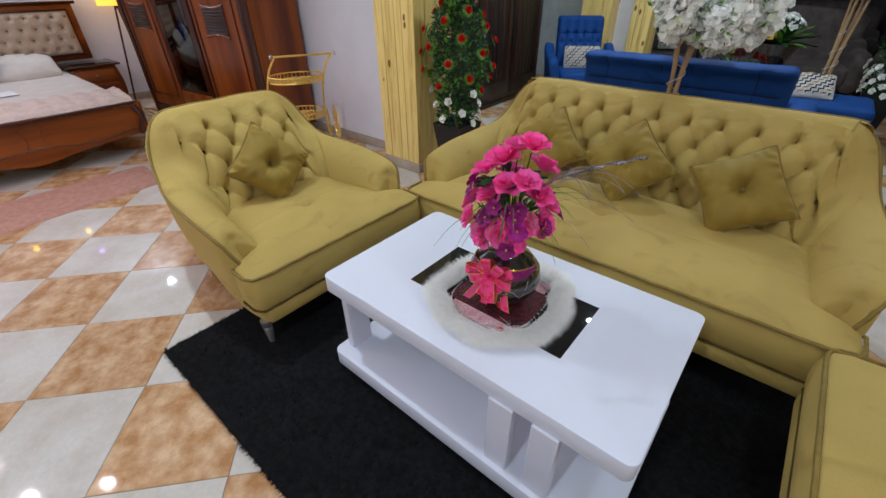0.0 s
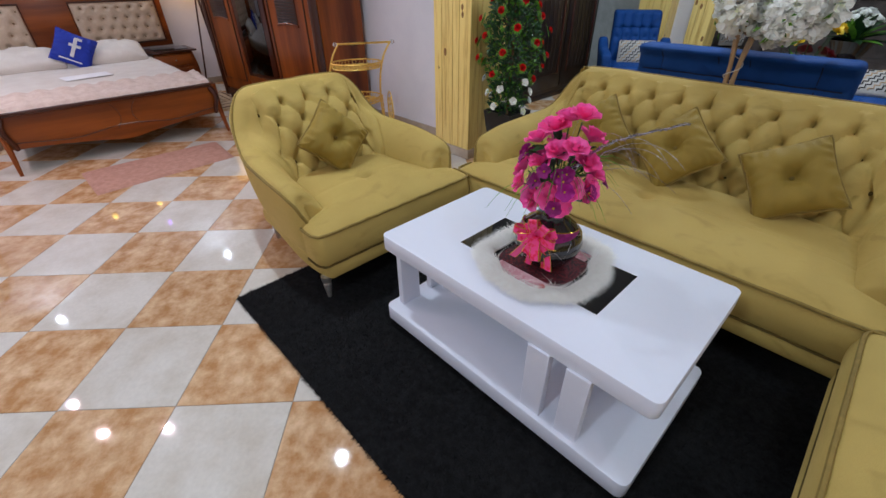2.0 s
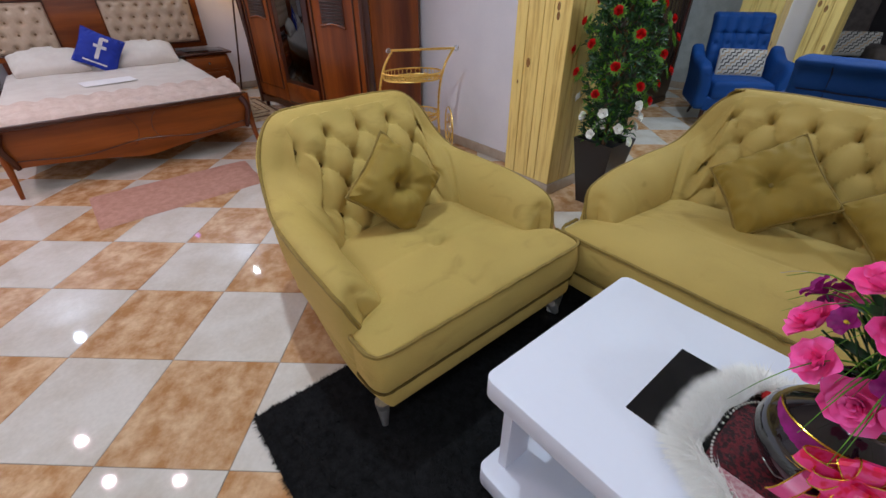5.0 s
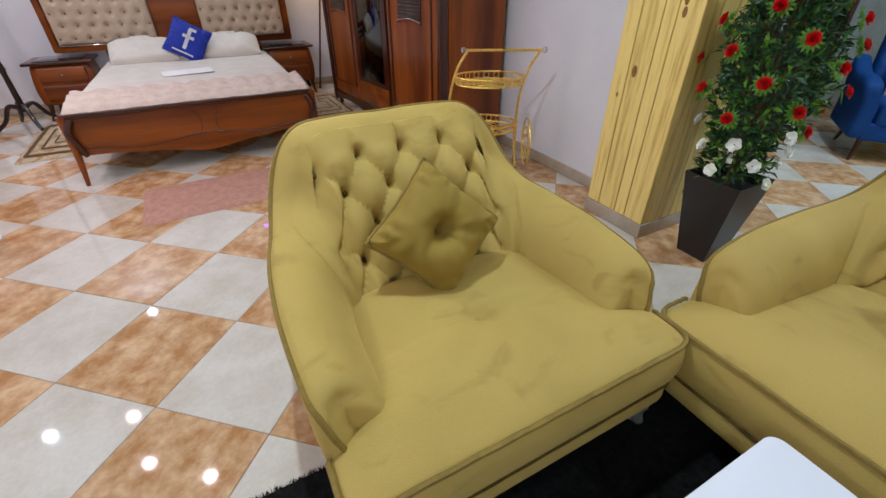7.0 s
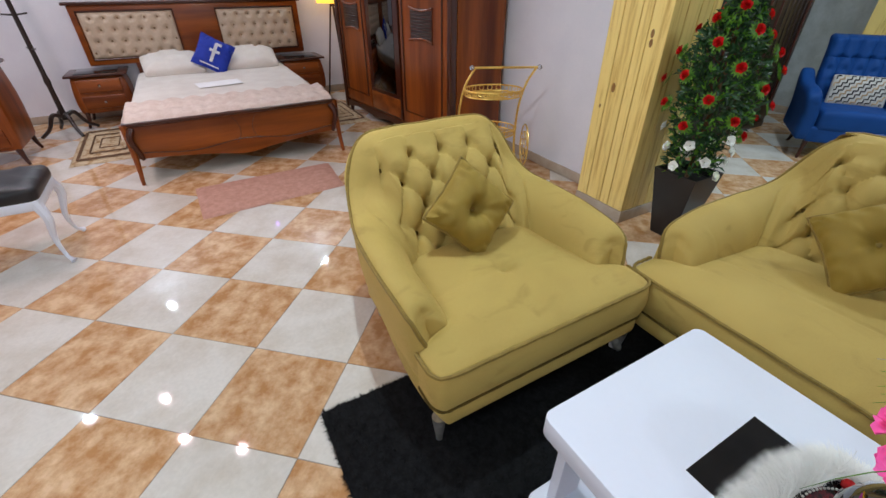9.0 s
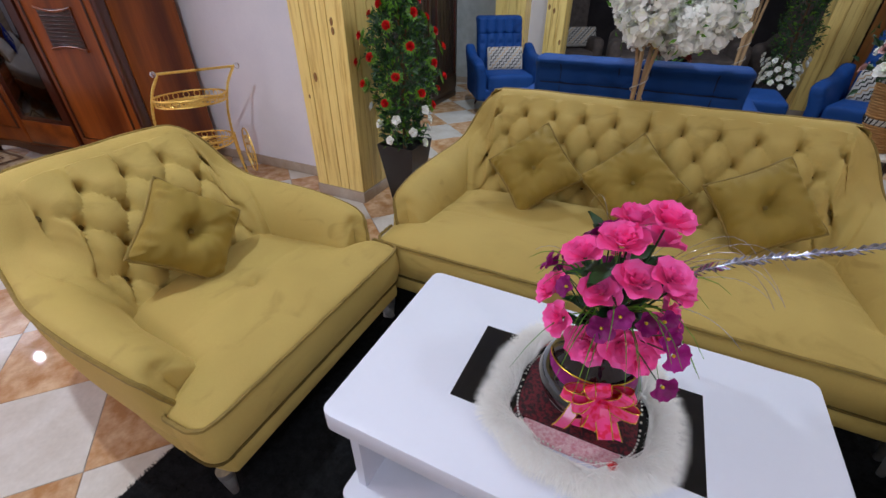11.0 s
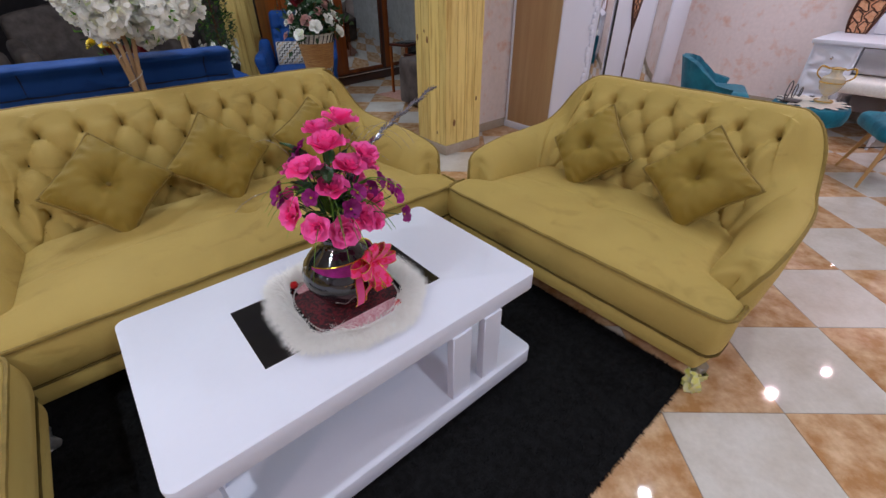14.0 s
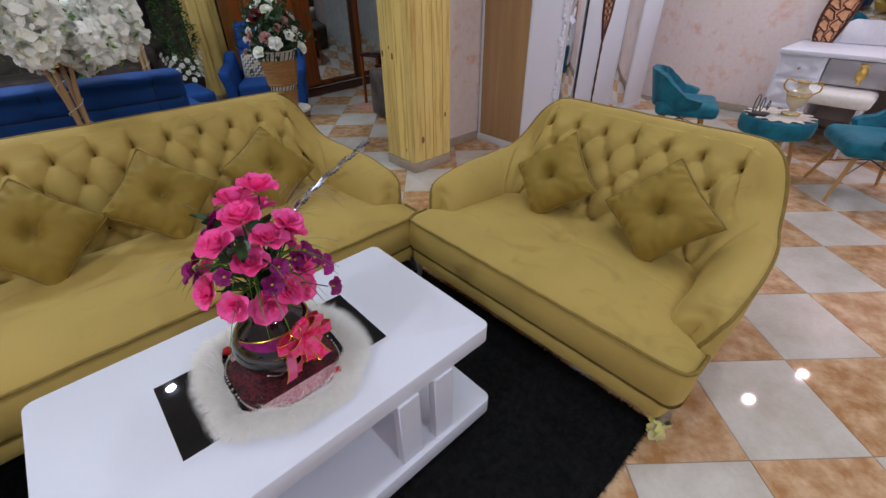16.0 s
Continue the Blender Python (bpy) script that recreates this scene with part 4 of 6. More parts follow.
for k in range(13):
    a = rnd.uniform(-.5, 1.5) if k < 11 else rnd.uniform(1.5, 2.6)
    L, up = rnd.uniform(.25, .42), rnd.uniform(.10, .30)
    o = Vector((math.cos(a), math.sin(a), 0))
    pts = [core + o * (L * t) + Vector((0, 0, .06 + up * math.sin(t * 2.0) - .10 * t * t)) for t in np.linspace(0, 1, 12)]
    part("tinsel_spray", tube(pts, .0006, 4), TINSEL, bouquet, "fine silver spray")


# ---------------------------------------------------------------- bedroom corner
def splay_leg(h, r0, r1, lean_x=0, lean_y=0, bm=None, at=(0, 0, 0)):
    pts = [(at[0] + lean_x * (1 - t) ** 2, at[1] + lean_y * (1 - t) ** 2, at[2] + h * t) for t in np.linspace(0, 1, 7)]
    return tube(pts, lambda t: r0 + (r1 - r0) * t, 8, bm)


def tufted_panel(y0, y1, z0, z1, x, cols, rows):
    """A padded panel in an upright plane, facing +x, buttoned in staggered rows; also gives the buttons' places."""
    spots = [((c + .5 + (.25 if r % 2 else -.25)) / cols, (r + .5) / rows) for r in range(rows) for c in range(cols)]

    def pt(i, j):
        e = min(1, min(i, 1 - i) * 14) * min(1, min(j, 1 - j) * 10)
        near_ = min(((i - u) * (y1 - y0)) ** 2 + ((j - v) * (z1 - z0)) ** 2 for u, v in spots)
        return x + (.036 * e ** .5 - .03 * math.exp(-near_ / .0007) * e), y0 + (y1 - y0) * i, z0 + (z1 - z0) * j
    return grid(91, 49, pt), [(x + .012, y0 + (y1 - y0) * u, z0 + (z1 - z0) * v) for u, v in spots]


bed = thing("bed", "cherry wood double bed with ivory bedspread and beige tufted headboard", "bed")
BY0, BY1, BXF, BXH = -.40, 1.28, -4.68, -7.06


def apron(i, j):
    y = BY0 + .02 + (BY1 - BY0 - .04) * i
    low = .17 - .03 * math.cos((i - .5) * 2 * math.pi) - .025 * math.exp(-((i - .5) / .1) ** 2)
    return y, low + (.465 - low) * j


fb = grid(60, 8, lambda i, j: (BXF + .012 * math.sin(math.pi * j), *apron(i, j)))
geo = bmesh.ops.extrude_face_region(fb, geom=fb.faces[:])
bmesh.ops.translate(fb, vec=(-.035, 0, 0), verts=[v for v in geo["geom"] if isinstance(v, bmesh.types.BMVert)])
foot_ob = part("footboard", fb, CHERRY_H, bed, "curved cherry veneer footboard")
part("top_rail", boxm(BXF - .045, BXF + .025, BY0 - .01, BY1 + .01, .463, .492, .008), CHERRY_D, foot_ob)
part("carved_line", tube([(BXF + .018, BY0 + .06 + (BY1 - BY0 - .12) * t, .235 + .02 * math.cos((t - .5) * 12)) for t in np.linspace(0, 1, 40)], .004, 5), CHERRY_D, foot_ob)
for sgn in (-1, 1):
    part("inlay_line", tube([(BXF + .016, .47 + sgn * (.05 + .05 * ((t - .5) * 2) ** 2), .225 + .22 * t) for t in np.linspace(0, 1, 16)], .0022, 5), CHERRY_D, foot_ob)
    part("corner_scroll", tube(bez([(BXF + .012, .44 + sgn * .80, .45), (BXF + .05, .44 + sgn * .825, .37), (BXF + .03, .44 + sgn * .80, .26), (BXF + .02, .44 + sgn * .79, .2)], 6), lambda t: .028 - .012 * t, 8), CHERRY_D, foot_ob)
for y, s in ((BY0 + .005, -1), (BY1 - .005, 1)):
    part("leg", splay_leg(.48, .014, .034, .05, .02 * s, at=(BXF, y, 0)), CHERRY, bed)
for y in (BY0 + .02, BY1 - .02):
    part("side_rail", boxm(BXH, BXF - .03, y - .02, y + .02, .2, .36, .006), CHERRY_H, bed)
hb = part("headboard", boxm(-7.12, -7.06, -.80, 1.62, .6, 1.2, .012), CHERRY_H, bed, "cherry headboard frame")
part("headboard_cap", boxm(-7.14, -7.03, -.84, 1.66, 1.198, 1.23, .01), CHERRY_D, hb)
part("headboard_post", boxm(-7.13, -7.07, -.36, 1.24, .02, .605, .01), CHERRY, hb)
hbb = bmesh.new()
bmesh.ops.create_uvsphere(hbb, u_segments=8, v_segments=5, radius=.011)
HEAD_BUTTON = mesh_of("button", hbb, material("tan_button", (0.3, 0.2, 0.11), 0.5, scale=20))
for y0, y1 in ((-.73, .17), (.64, 1.54)):
    bm, spots = tufted_panel(y0, y1, .67, 1.13, -7.06, 7, 4)
    pad = part("padded_panel", bm, BEIGE_L, hb, "beige buttoned panel")
    for p in spots:
        shared("button", HEAD_BUTTON, pad, Matrix.Translation(p))
for y0, y1 in ((-.73, .17), (.64, 1.54)):
    rim = [(-7.052, y0 - .01, .66), (-7.052, y1 + .01, .66), (-7.052, y1 + .01, 1.14), (-7.052, y0 - .01, 1.14)]
    part("panel_bead", tube(rim, .01, 6, closed=True), CHERRY_D, hb)
for y in (-.1, .98):
    part("leg", splay_leg(.3, .02, .03, at=(-7.0, y, 0)), CHERRY_D, bed)


def mattress_pt(x, y, z):
    k = .012 * noise.noise(Vector((x * 3, y * 3, 1)))
    return -5.86 + x, .44 + y, .43 + z + k * (z > 0)


part("mattress", soft(1.13, .82, .09, .06, 14, mattress_pt), LINEN, bed, "mattress under an ivory spread")


def quilt_pt(i, j):
    y = -.44 + 1.76 * j
    x = -5.16 + .50 * i
    over = smooth(.86, 1.0, i)
    z = .535 + .022 * abs(math.sin(i * 11)) * abs(math.sin(j * 34)) + .014 * math.sin(i * 6) - .07 * over ** 1.5
    z -= .10 * (smooth(.04, .0, j) + smooth(.96, 1.0, j))
    return x, y, z


part("quilt", grid(34, 80, quilt_pt), QUILT, bed, "padded blush quilt across the foot")


def pillow_white(y, turn):
    p = thing("pillow", "white bed pillow with a ruffled bow lying at the headboard", "pillow", pose(-6.74, y, .60, 0, 15, turn), "bed pillows")

    def pt(x, yy, z):
        a, b = x / .22, yy / .31
        f = ((1 - min(1, abs(a)) ** 3) * (1 - min(1, abs(b)) ** 3)) ** .5
        return x, yy, math.copysign(.012 + .10 * f * (1 + .4 * noise.noise(Vector((x * 9, yy * 9, y)))), z)
    part("cover", soft(.22, .31, .02, .02, 14, pt), LINEN, p)
    part("bow", soft(.04, .07, .018, .016, 4, lambda a, b, c: (a - .17, b * (1 + .5 * abs(b) * 10), .075 + c)), LINEN, p, "ruffled ivory bow")


pillow_white(.02, 4)
pillow_white(.86, -4)
logo = cushion("royal blue printed square cushion with a white emblem on the bed", pose(-6.55, .46, .70, 0, 0, 90) @ pose(0, 0, 0, 66) @ pose(0, 0, 0, 0, 0, -32), .36, .13, False, BLUEPRINT, BLUEPRINT, "bed cushions")
em = boxm(-.012, .022, -.11, .11, .066, .075, .002, 1)
boxm(-.045, .062, .005, .036, .066, .075, .002, 1, em)
boxm(.0, .06, .09, .118, .066, .075, .002, 1, em)
part("emblem", em, WHITEPRINT, logo, "white bar-shaped emblem")
part("print_bar", boxm(-.1, .1, -.15, -.135, .04, .05, .001, 1), WHITEPRINT, logo, "small white bar")
PAPER = material("white_paper", (0.92, 0.92, 0.92), 0.7, color2=(0.86, 0.86, 0.88), scale=6, grain=0.02)
leaflet = thing("leaflet", "white paper leaflet lying on the bedspread", "paper", pose(-5.75, .40, .520, 0, 0, 8))
part("sheet", boxm(-.13, .13, -.21, .21, .006, .010, .001, 1), PAPER, leaflet)


def nightstand(y):
    n_ = thing("nightstand", "cherry wood bombe nightstand with two drawers beside the bed", "nightstand", pose(-6.98, y, 0), "nightstands")
    body = part("body", soft(.2, .25, .19, .02, 8, lambda a, b, c: (a * (1 + .10 * math.cos((c + .05) * 8)), b * (1 + .08 * math.cos((c + .05) * 8)), .34 + c)), CHERRY, n_)
    part("top", boxm(-.23, .245, -.29, .29, .535, .56, .01), CHERRY_D, n_, "dark moulded top")
    part("glass_top", boxm(-.2, .2, -.2, .2, .561, .567, .002), BLACK_GLASS, n_)
    for z in (.44, .27):
        d = part("drawer", soft(.012, .2, .068, .01, 4, lambda a, b, c: (.215 + .015 * math.cos((z + c - .3) * 8) + a, b, z + c)), CHERRY_H, n_)
        part("knob", lathe([(.004, 0), (.016, .006), (.012, .014), (0, .018)], 8), CHROME, d).matrix_local = pose(.24, 0, z, 0, 90)
    for a, b in ((.19, .22), (.19, -.22), (-.17, .22), (-.17, -.22)):
        part("leg", splay_leg(.17, .012, .026, .03 if a > 0 else 0, .03 if b > 0 else -.03, at=(a, b, 0)), CHERRY_D, n_)


nightstand(-.75)
nightstand(1.51)


def coat_stand(x, y):
    c = thing("coat_stand", "dark espresso wood coat stand on four curved feet", "coat stand", pose(x, y, 0))
    part("pole", lathe([(.03, .16), (.034, .2), (.026, .25), (.022, .5), (.03, .55), (.022, .6), (.02, 1.55), (.028, 1.6), (.012, 1.7), (0, 1.72)], 14), ESPRESSO, c)
    for k in range(4):
        a = k * math.pi / 2 + .5
        o = Vector((math.cos(a), math.sin(a), 0))
        part("foot", tube(bez([o * .02 + Vector((0, 0, .2)), o * .1 + Vector((0, 0, .22)), o * .17 + Vector((0, 0, .1)), o * .27 + Vector((0, 0, .025))], 6), lambda t: .024 - .008 * t, 8), ESPRESSO, c)
        part("peg", tube([o * .015 + Vector((0, 0, .85 + .3 * (k % 2))), o * .1 + Vector((0, 0, .86 + .3 * (k % 2)))], .008, 6), ESPRESSO, c)
    return c


coat_stand(-6.6, -1.14)

lampt = thing("floor_lamp", "amber drum-shade floor lamp on a dark tripod", "lamp", pose(-6.93, 2.05, 0))
for k in range(3):
    a = k * math.tau / 3 + .4
    part("leg", tube([(.2 * math.cos(a), .2 * math.sin(a), 0), (.02 * math.cos(a), .02 * math.sin(a), 1.16)], .011, 8), CHERRY_D, lampt)
part("hub", lathe([(.035, 1.13), (.035, 1.19), (.01, 1.2), (.01, 1.22)], 12), CHERRY_D, lampt)
part("shade", lathe([(.2, 1.17), (.2, 1.172), (.17, 1.48), (.168, 1.48), (.198, 1.172)], 28), LAMPSHADE, lampt, "amber fabric shade")

# wardrobe with smoked mirror door, stands a little askew
W0 = pose(-6.06, 1.84, 0, 0, 0, 6.9)
wd = thing("wardrobe", "tall cherry wood three-door wardrobe with a smoked mirror door", "wardrobe", W0)
WW, WD_, WH = 2.17, .60, 2.2
part("carcass", boxm(0, WW, .03, WD_, .12, WH, .006), CHERRY, wd)
part("side_panel", boxm(WW + .001, WW + .016, .06, WD_ - .01, .1, WH - .01, .004), CHERRY, wd, "plain veneered side")
part("corner_post", boxm(WW - .03, WW + .02, -.02, .055, .06, WH, .014, 3), CHERRY_D, wd)
part("corner_post", boxm(-.02, .035, -.02, .055, .06, WH, .014, 3), CHERRY_D, wd)
part("plinth", grid(40, 3, lambda i, j: (.03 + (WW - .06) * i, -.005 + .0 * j, (.07 + .035 * abs(math.sin(i * 3 * math.pi))) + (.155 - .07 - .035 * abs(math.sin(i * 3 * math.pi))) * j)), CHERRY_D, wd)
for k, (a, b) in enumerate(((.04, .70), (.70, 1.35), (1.37, WW - .04))):
    bulge = -.02 if k != 1 else 0
    if k != 1:
        d = part("door", soft((b - a) / 2 - .006, .016, (WH - .2) / 2, .01, 6, lambda x, y, z, a=a, b=b: ((a + b) / 2 + x, y + .012, .17 + (WH - .2) / 2 + z)), CHERRY, wd)
        m = (a + b) / 2
        part("door_bead", tube([(a + .07, -.008, .3), (b - .07, -.008, .3), (b - .07, -.008, WH - .15), (a + .07, -.008, WH - .15)], .009, 6, closed=True), CHERRY_D, d)
        lv = part("louvre_panel", boxm(m - .17, m + .17, -.012, -.002, .98, 1.22, .004), CHERRY_D, d, "slatted rattan inset")
        for s in range(9):
            part("slat", boxm(m - .16, m + .16, -.017, -.009, .99 + s * .025, 1.005 + s * .025, .003, 1), ESPRESSO, lv)
        for z in (.972, 1.222):
            part("moulding", tube([(m - .18 + .36 * t, -.014, z + (.022 if z > 1.1 else -.022) * (math.sin(math.pi * t) * -1 + .3)) for t in np.linspace(0, 1, 14)], .009, 6), CHERRY, lv)
    else:
        d = part("door", boxm(a + .005, b - .005, -.004, .028, .17, WH - .03, .006), CHERRY_D, wd)
        part("mirror", boxm(a + .09, b - .09, -.0085, -.0045, .42, WH - .12, .001), SMOKED, d, "smoked mirror panel")
        part("lower_panel", boxm(a + .02, b - .02, -.012, -.003, .19, .38, .006), CHERRY_H, d)
for x in (.06, WW - .06):
    for y in (.03, WD_ - .05):
        part("leg", splay_leg(.14, .018, .034, at=(x, y, 0)), CHERRY_D, wd)

# gold trolley
tro = thing("serving_trolley", "gold metal serving trolley with two oval openwork trays", "trolley", pose(-3.41, 2.31, 0, 0, 0, 64))


def twisted(pts, r, name, parent):
    """A rope-twisted rod."""
    part(name, tube(pts, lambda t: r * (1 + .22 * math.sin(t * 190)), 7), GOLD_METAL, parent, "rope-twisted gold rod")


for sx in (-.24, .24):
    twisted(bez([(sx - .10, 0, .05), (sx - .125, 0, .3), (sx - .115, 0, .56), (sx - .07, 0, .74), (sx, 0, .86)], 18), .009, "upright", tro)
    twisted(bez([(sx - .06, .24, .05), (sx - .07, .22, .25), (sx - .09, .12, .36)], 18), .007, "back_upright", tro)
    part("wheel", tr(lathe([(.0, -.01), (.03, -.01), (.03, .01), (0, .01)], 14), pose(sx - .10, 0, .03, 0, 90)), BLACKPLASTIC, tro)
    part("wheel", tr(lathe([(.0, -.01), (.03, -.01), (.03, .01), (0, .01)], 14), pose(sx - .06, .24, .03, 0, 90)), BLACKPLASTIC, tro)
twisted([(-.25 + .5 * t, 0, .862) for t in np.linspace(0, 1, 60)], .009, "handle", tro)
for sx in (-.265, .265):
    bm = bmesh.new()
    bmesh.ops.create_uvsphere(bm, u_segments=12, v_segments=8, radius=.02)
    part("knob", tr(bm, Matrix.Translation((sx, 0, .862))), CRYSTAL, tro, "clear crystal knob")
side_panel = part("side_scroll", tube([(.20, -.02 + .13 * math.cos(a), .25 + .17 * math.sin(a)) for a in np.linspace(0, math.tau, 30, endpoint=False)], .006, 6, closed=True), GOLD_METAL, tro, "openwork gold side panel")
for k in range(7):
    part("scroll", tube([(.20, -.02 + .035 * math.cos(a) + .06 * math.cos(k * .9), .25 + .035 * math.sin(a) + .09 * math.sin(k * .9)) for a in np.linspace(0, math.tau, 12, endpoint=False)], .004, 4, closed=True), GOLD_METAL, side_panel)


def oval_tray(z, rx, ry, cx, cy):
    t_ = part("tray", tube([(cx + rx * math.cos(a), cy + ry * math.sin(a), z) for a in np.linspace(0, math.tau, 40, endpoint=False)], .006, 6, closed=True), GOLD_METAL, tro, "oval openwork tray")
    part("rim", tube([(cx + rx * 1.03 * math.cos(a), cy + ry * 1.03 * math.sin(a), z + .045) for a in np.linspace(0, math.tau, 40, endpoint=False)], .006, 6, closed=True), GOLD_METAL, t_)
    for k in range(20):
        a = k / 20 * math.tau
        cx_, cy_ = cx + rx * 1.015 * math.cos(a), cy + ry * 1.015 * math.sin(a)
        part("scroll", tube([(cx_ + .02 * math.cos(b) * -math.sin(a), cy_ + .02 * math.cos(b) * math.cos(a), z + .023 + .02 * math.sin(b)) for b in np.linspace(0, math.tau, 10, endpoint=False)], .003, 4, closed=True), GOLD_METAL, t_)
    for k in range(5):
        r = .16 + .17 * k
        part("scroll", tube([(cx + rx * r * math.cos(a) * (1 + .1 * math.cos(6 * a)), cy + ry * r * math.sin(a) * (1 + .1 * math.cos(6 * a)), z) for a in np.linspace(0, math.tau, 36, endpoint=False)], .0035, 4, closed=True), GOLD_METAL, t_)
    for k in range(12):
        a = k / 12 * math.tau
        part("scroll", tube([(cx, cy, z), (cx + rx * math.cos(a), cy + ry * math.sin(a), z)], .003, 4), GOLD_METAL, t_)


oval_tray(.66, .225, .16, -.09, .0)
oval_tray(.34, .235, .18, -.12, .05)


def mat_rug(name, label, corners, mt, border=None):
    m_ = thing(name, label, "mat")
    a, b, c, d = [Vector((*p, 0)) for p in corners]

    def pt(i, j, z=.014):
        p = (a.lerp(b, i)).lerp(d.lerp(c, i), j)
        n_ = .004 * noise.noise(Vector((i * 9, j * 9, z * 9)))
        e = min(1, min(i, 1 - i, j, 1 - j) * 20)
        return p.x + n_, p.y + n_, .002 + (z + n_) * e ** .4
    part("pile_layer", grid(30, 30, pt), mt, m_)
    if border:
        for o, w in ((.1, .05), (.24, .03), (.36, .02)):
            for q in range(4):
                def bp(i, j, o=o, w=w, q=q):
                    u = o + (1 - 2 * o) * i
                    v = o + w * (j - .5)
                    i2, j2 = ((u, v), (1 - v, u), (1 - u, 1 - v), (v, 1 - u))[q]
                    p = pt(i2, j2, .017)
                    return p[0], p[1], p[2] + .002 + .001 * math.sin(u * 90)
                part("border", grid(24, 3, bp), border, m_, "brown woven border")
    return m_


mat_rug("bedside_mat", "dusty pink shaggy mat lying askew at the bed's foot", [(-4.33, -.05), (-3.73, -.03), (-3.80, 1.03), (-4.36, 1.06)], PINKMAT)
mat_rug("bedside_mat", "beige bedside mat with a brown woven border", [(-6.62, -1.05), (-5.40, -1.02), (-5.40, -.44), (-6.62, -.47)], BEIGEMAT, BROWNMAT)
mat_rug("bedside_mat", "beige bedside mat with a brown woven border", [(-6.55, 1.35), (-5.45, 1.35), (-5.45, 1.92), (-6.55, 1.92)], BEIGEMAT, BROWNMAT)

# white dressing stool and cherry dresser at the room's edge
st = thing("dressing_stool", "white cabriole-leg stool with a black tufted satin seat", "stool", pose(-3.75, -1.02, 0))
part("apron", soft(.21, .27, .035, .02, 6, lambda a, b, c: (a, b, .385 + c)), LACQUER, st)
part("seat", soft(.215, .275, .05, .04, 12, lambda a, b, c: (a, b, .445 + c + .012 * math.cos(a * 40) * math.cos(b * 40) * (c > 0))), BLACK_SATIN, st, "black tufted satin seat")
for a, b in ((-.18, -.24), (.18, -.24), (-.18, .24), (.18, .24)):
    o = Vector((math.copysign(1, a), math.copysign(1, b), 0)) * .7
    part("leg", tube(bez([Vector((a, b, .39)), Vector((a, b, .3)) + o * .035, Vector((a, b, .16)) - o * .005, Vector((a, b, .05)) + o * .01, Vector((a, b, .012)) + o * .05], 6), lambda t: .032 - .034 * t + .02 * t ** 6, 8), LACQUER, st)
dr_ = thing("dresser", "dark cherry dresser with curved legs at the bedroom's edge", "dresser", pose(-5.95, -1.75, 0, 0, 0, 0))
part("body", soft(.27, .42, .33, .02, 8, lambda a, b, c: (a * (1 + .08 * math.cos(c * 5)), b * (1 + .04 * math.cos(c * 5)), .47 + c)), CHERRY, dr_)
part("top", boxm(-.3, .3, -.46, .46, .80, .83, .01), CHERRY_D, dr_)
for z in (.65, .45, .26):
    d = part("drawer", boxm(.27, .295, -.36, .36, z - .08, z + .08, .01), CHERRY_H, dr_)
    part("knob", lathe([(.004, 0), (.016, .006), (.012, .014), (0, .018)], 8), CHROME, d).matrix_local = pose(.295, .2, z, 0, 90)
for a, b in ((.24, .38), (.24, -.38), (-.24, .38), (-.24, -.38)):
    part("leg", splay_leg(.18, .012, .03, .03 if a > 0 else -.03, .03 if b > 0 else -.03, at=(a, b, 0)), CHERRY_D, dr_)
soc = thing("wall_socket", "white plastic wall socket", "socket", pose(-7.25, -.98, .32))
part("plate", boxm(0, .008, -.04, .04, -.04, .04, .003), LACQUER, soc)


# ---------------------------------------------------------------- plants
def small_leaf(L, w):
    return leaf_bm(bmesh.new(), Matrix(), L, w)


def leaves_mesh(name, pts, L, w, mt, rnd):
    vs, fs = [], []
    for p, d in pts:
        m = face_to(p, d, rnd.uniform(0, 360), rnd.uniform(.7, 1.25)) @ pose(0, 0, 0, rnd.uniform(20, 80))
        k = len(vs)
        for a, b, c in ((0, 0, 0), (-w / 2, L * .5, .1 * L), (w / 2, L * .5, .1 * L), (0, L, -.12 * L), (0, L * .5, .02 * L)):
            vs.append(m @ Vector((a, b, c)))
        fs.extend([(k, k + 4, k + 1), (k, k + 2, k + 4), (k + 1, k + 4, k + 3), (k + 4, k + 2, k + 3)])
    me = bpy.data.meshes.new(name)
    me.from_pydata(vs, [], fs)
    me.materials.append(mt)
    return me


RED_BLOOM = rose_mesh("red_bloom", RED, .03, 5, (6, 6, 5, 4))
WHITE_BLOOM = rose_mesh("white_bloom", WHITE_P, .034, 6, (5, 4, 3))
db = bmesh.new()
for k in range(14):
    leaf_bm(db, pose(0, 0, -.004, 0, 0, k * 360 / 14) @ pose(0, .008, 0, 20), .038, .013)
BRACT = mesh_of("bract", db, LEAF_L)


def prof_r(f):
    """Half-width of the shrub: slim below, full in the upper half, pointed at the tip."""
    return .62 + .5 * smooth(.12, .45, f) - .95 * smooth(.6, 1.02, f)


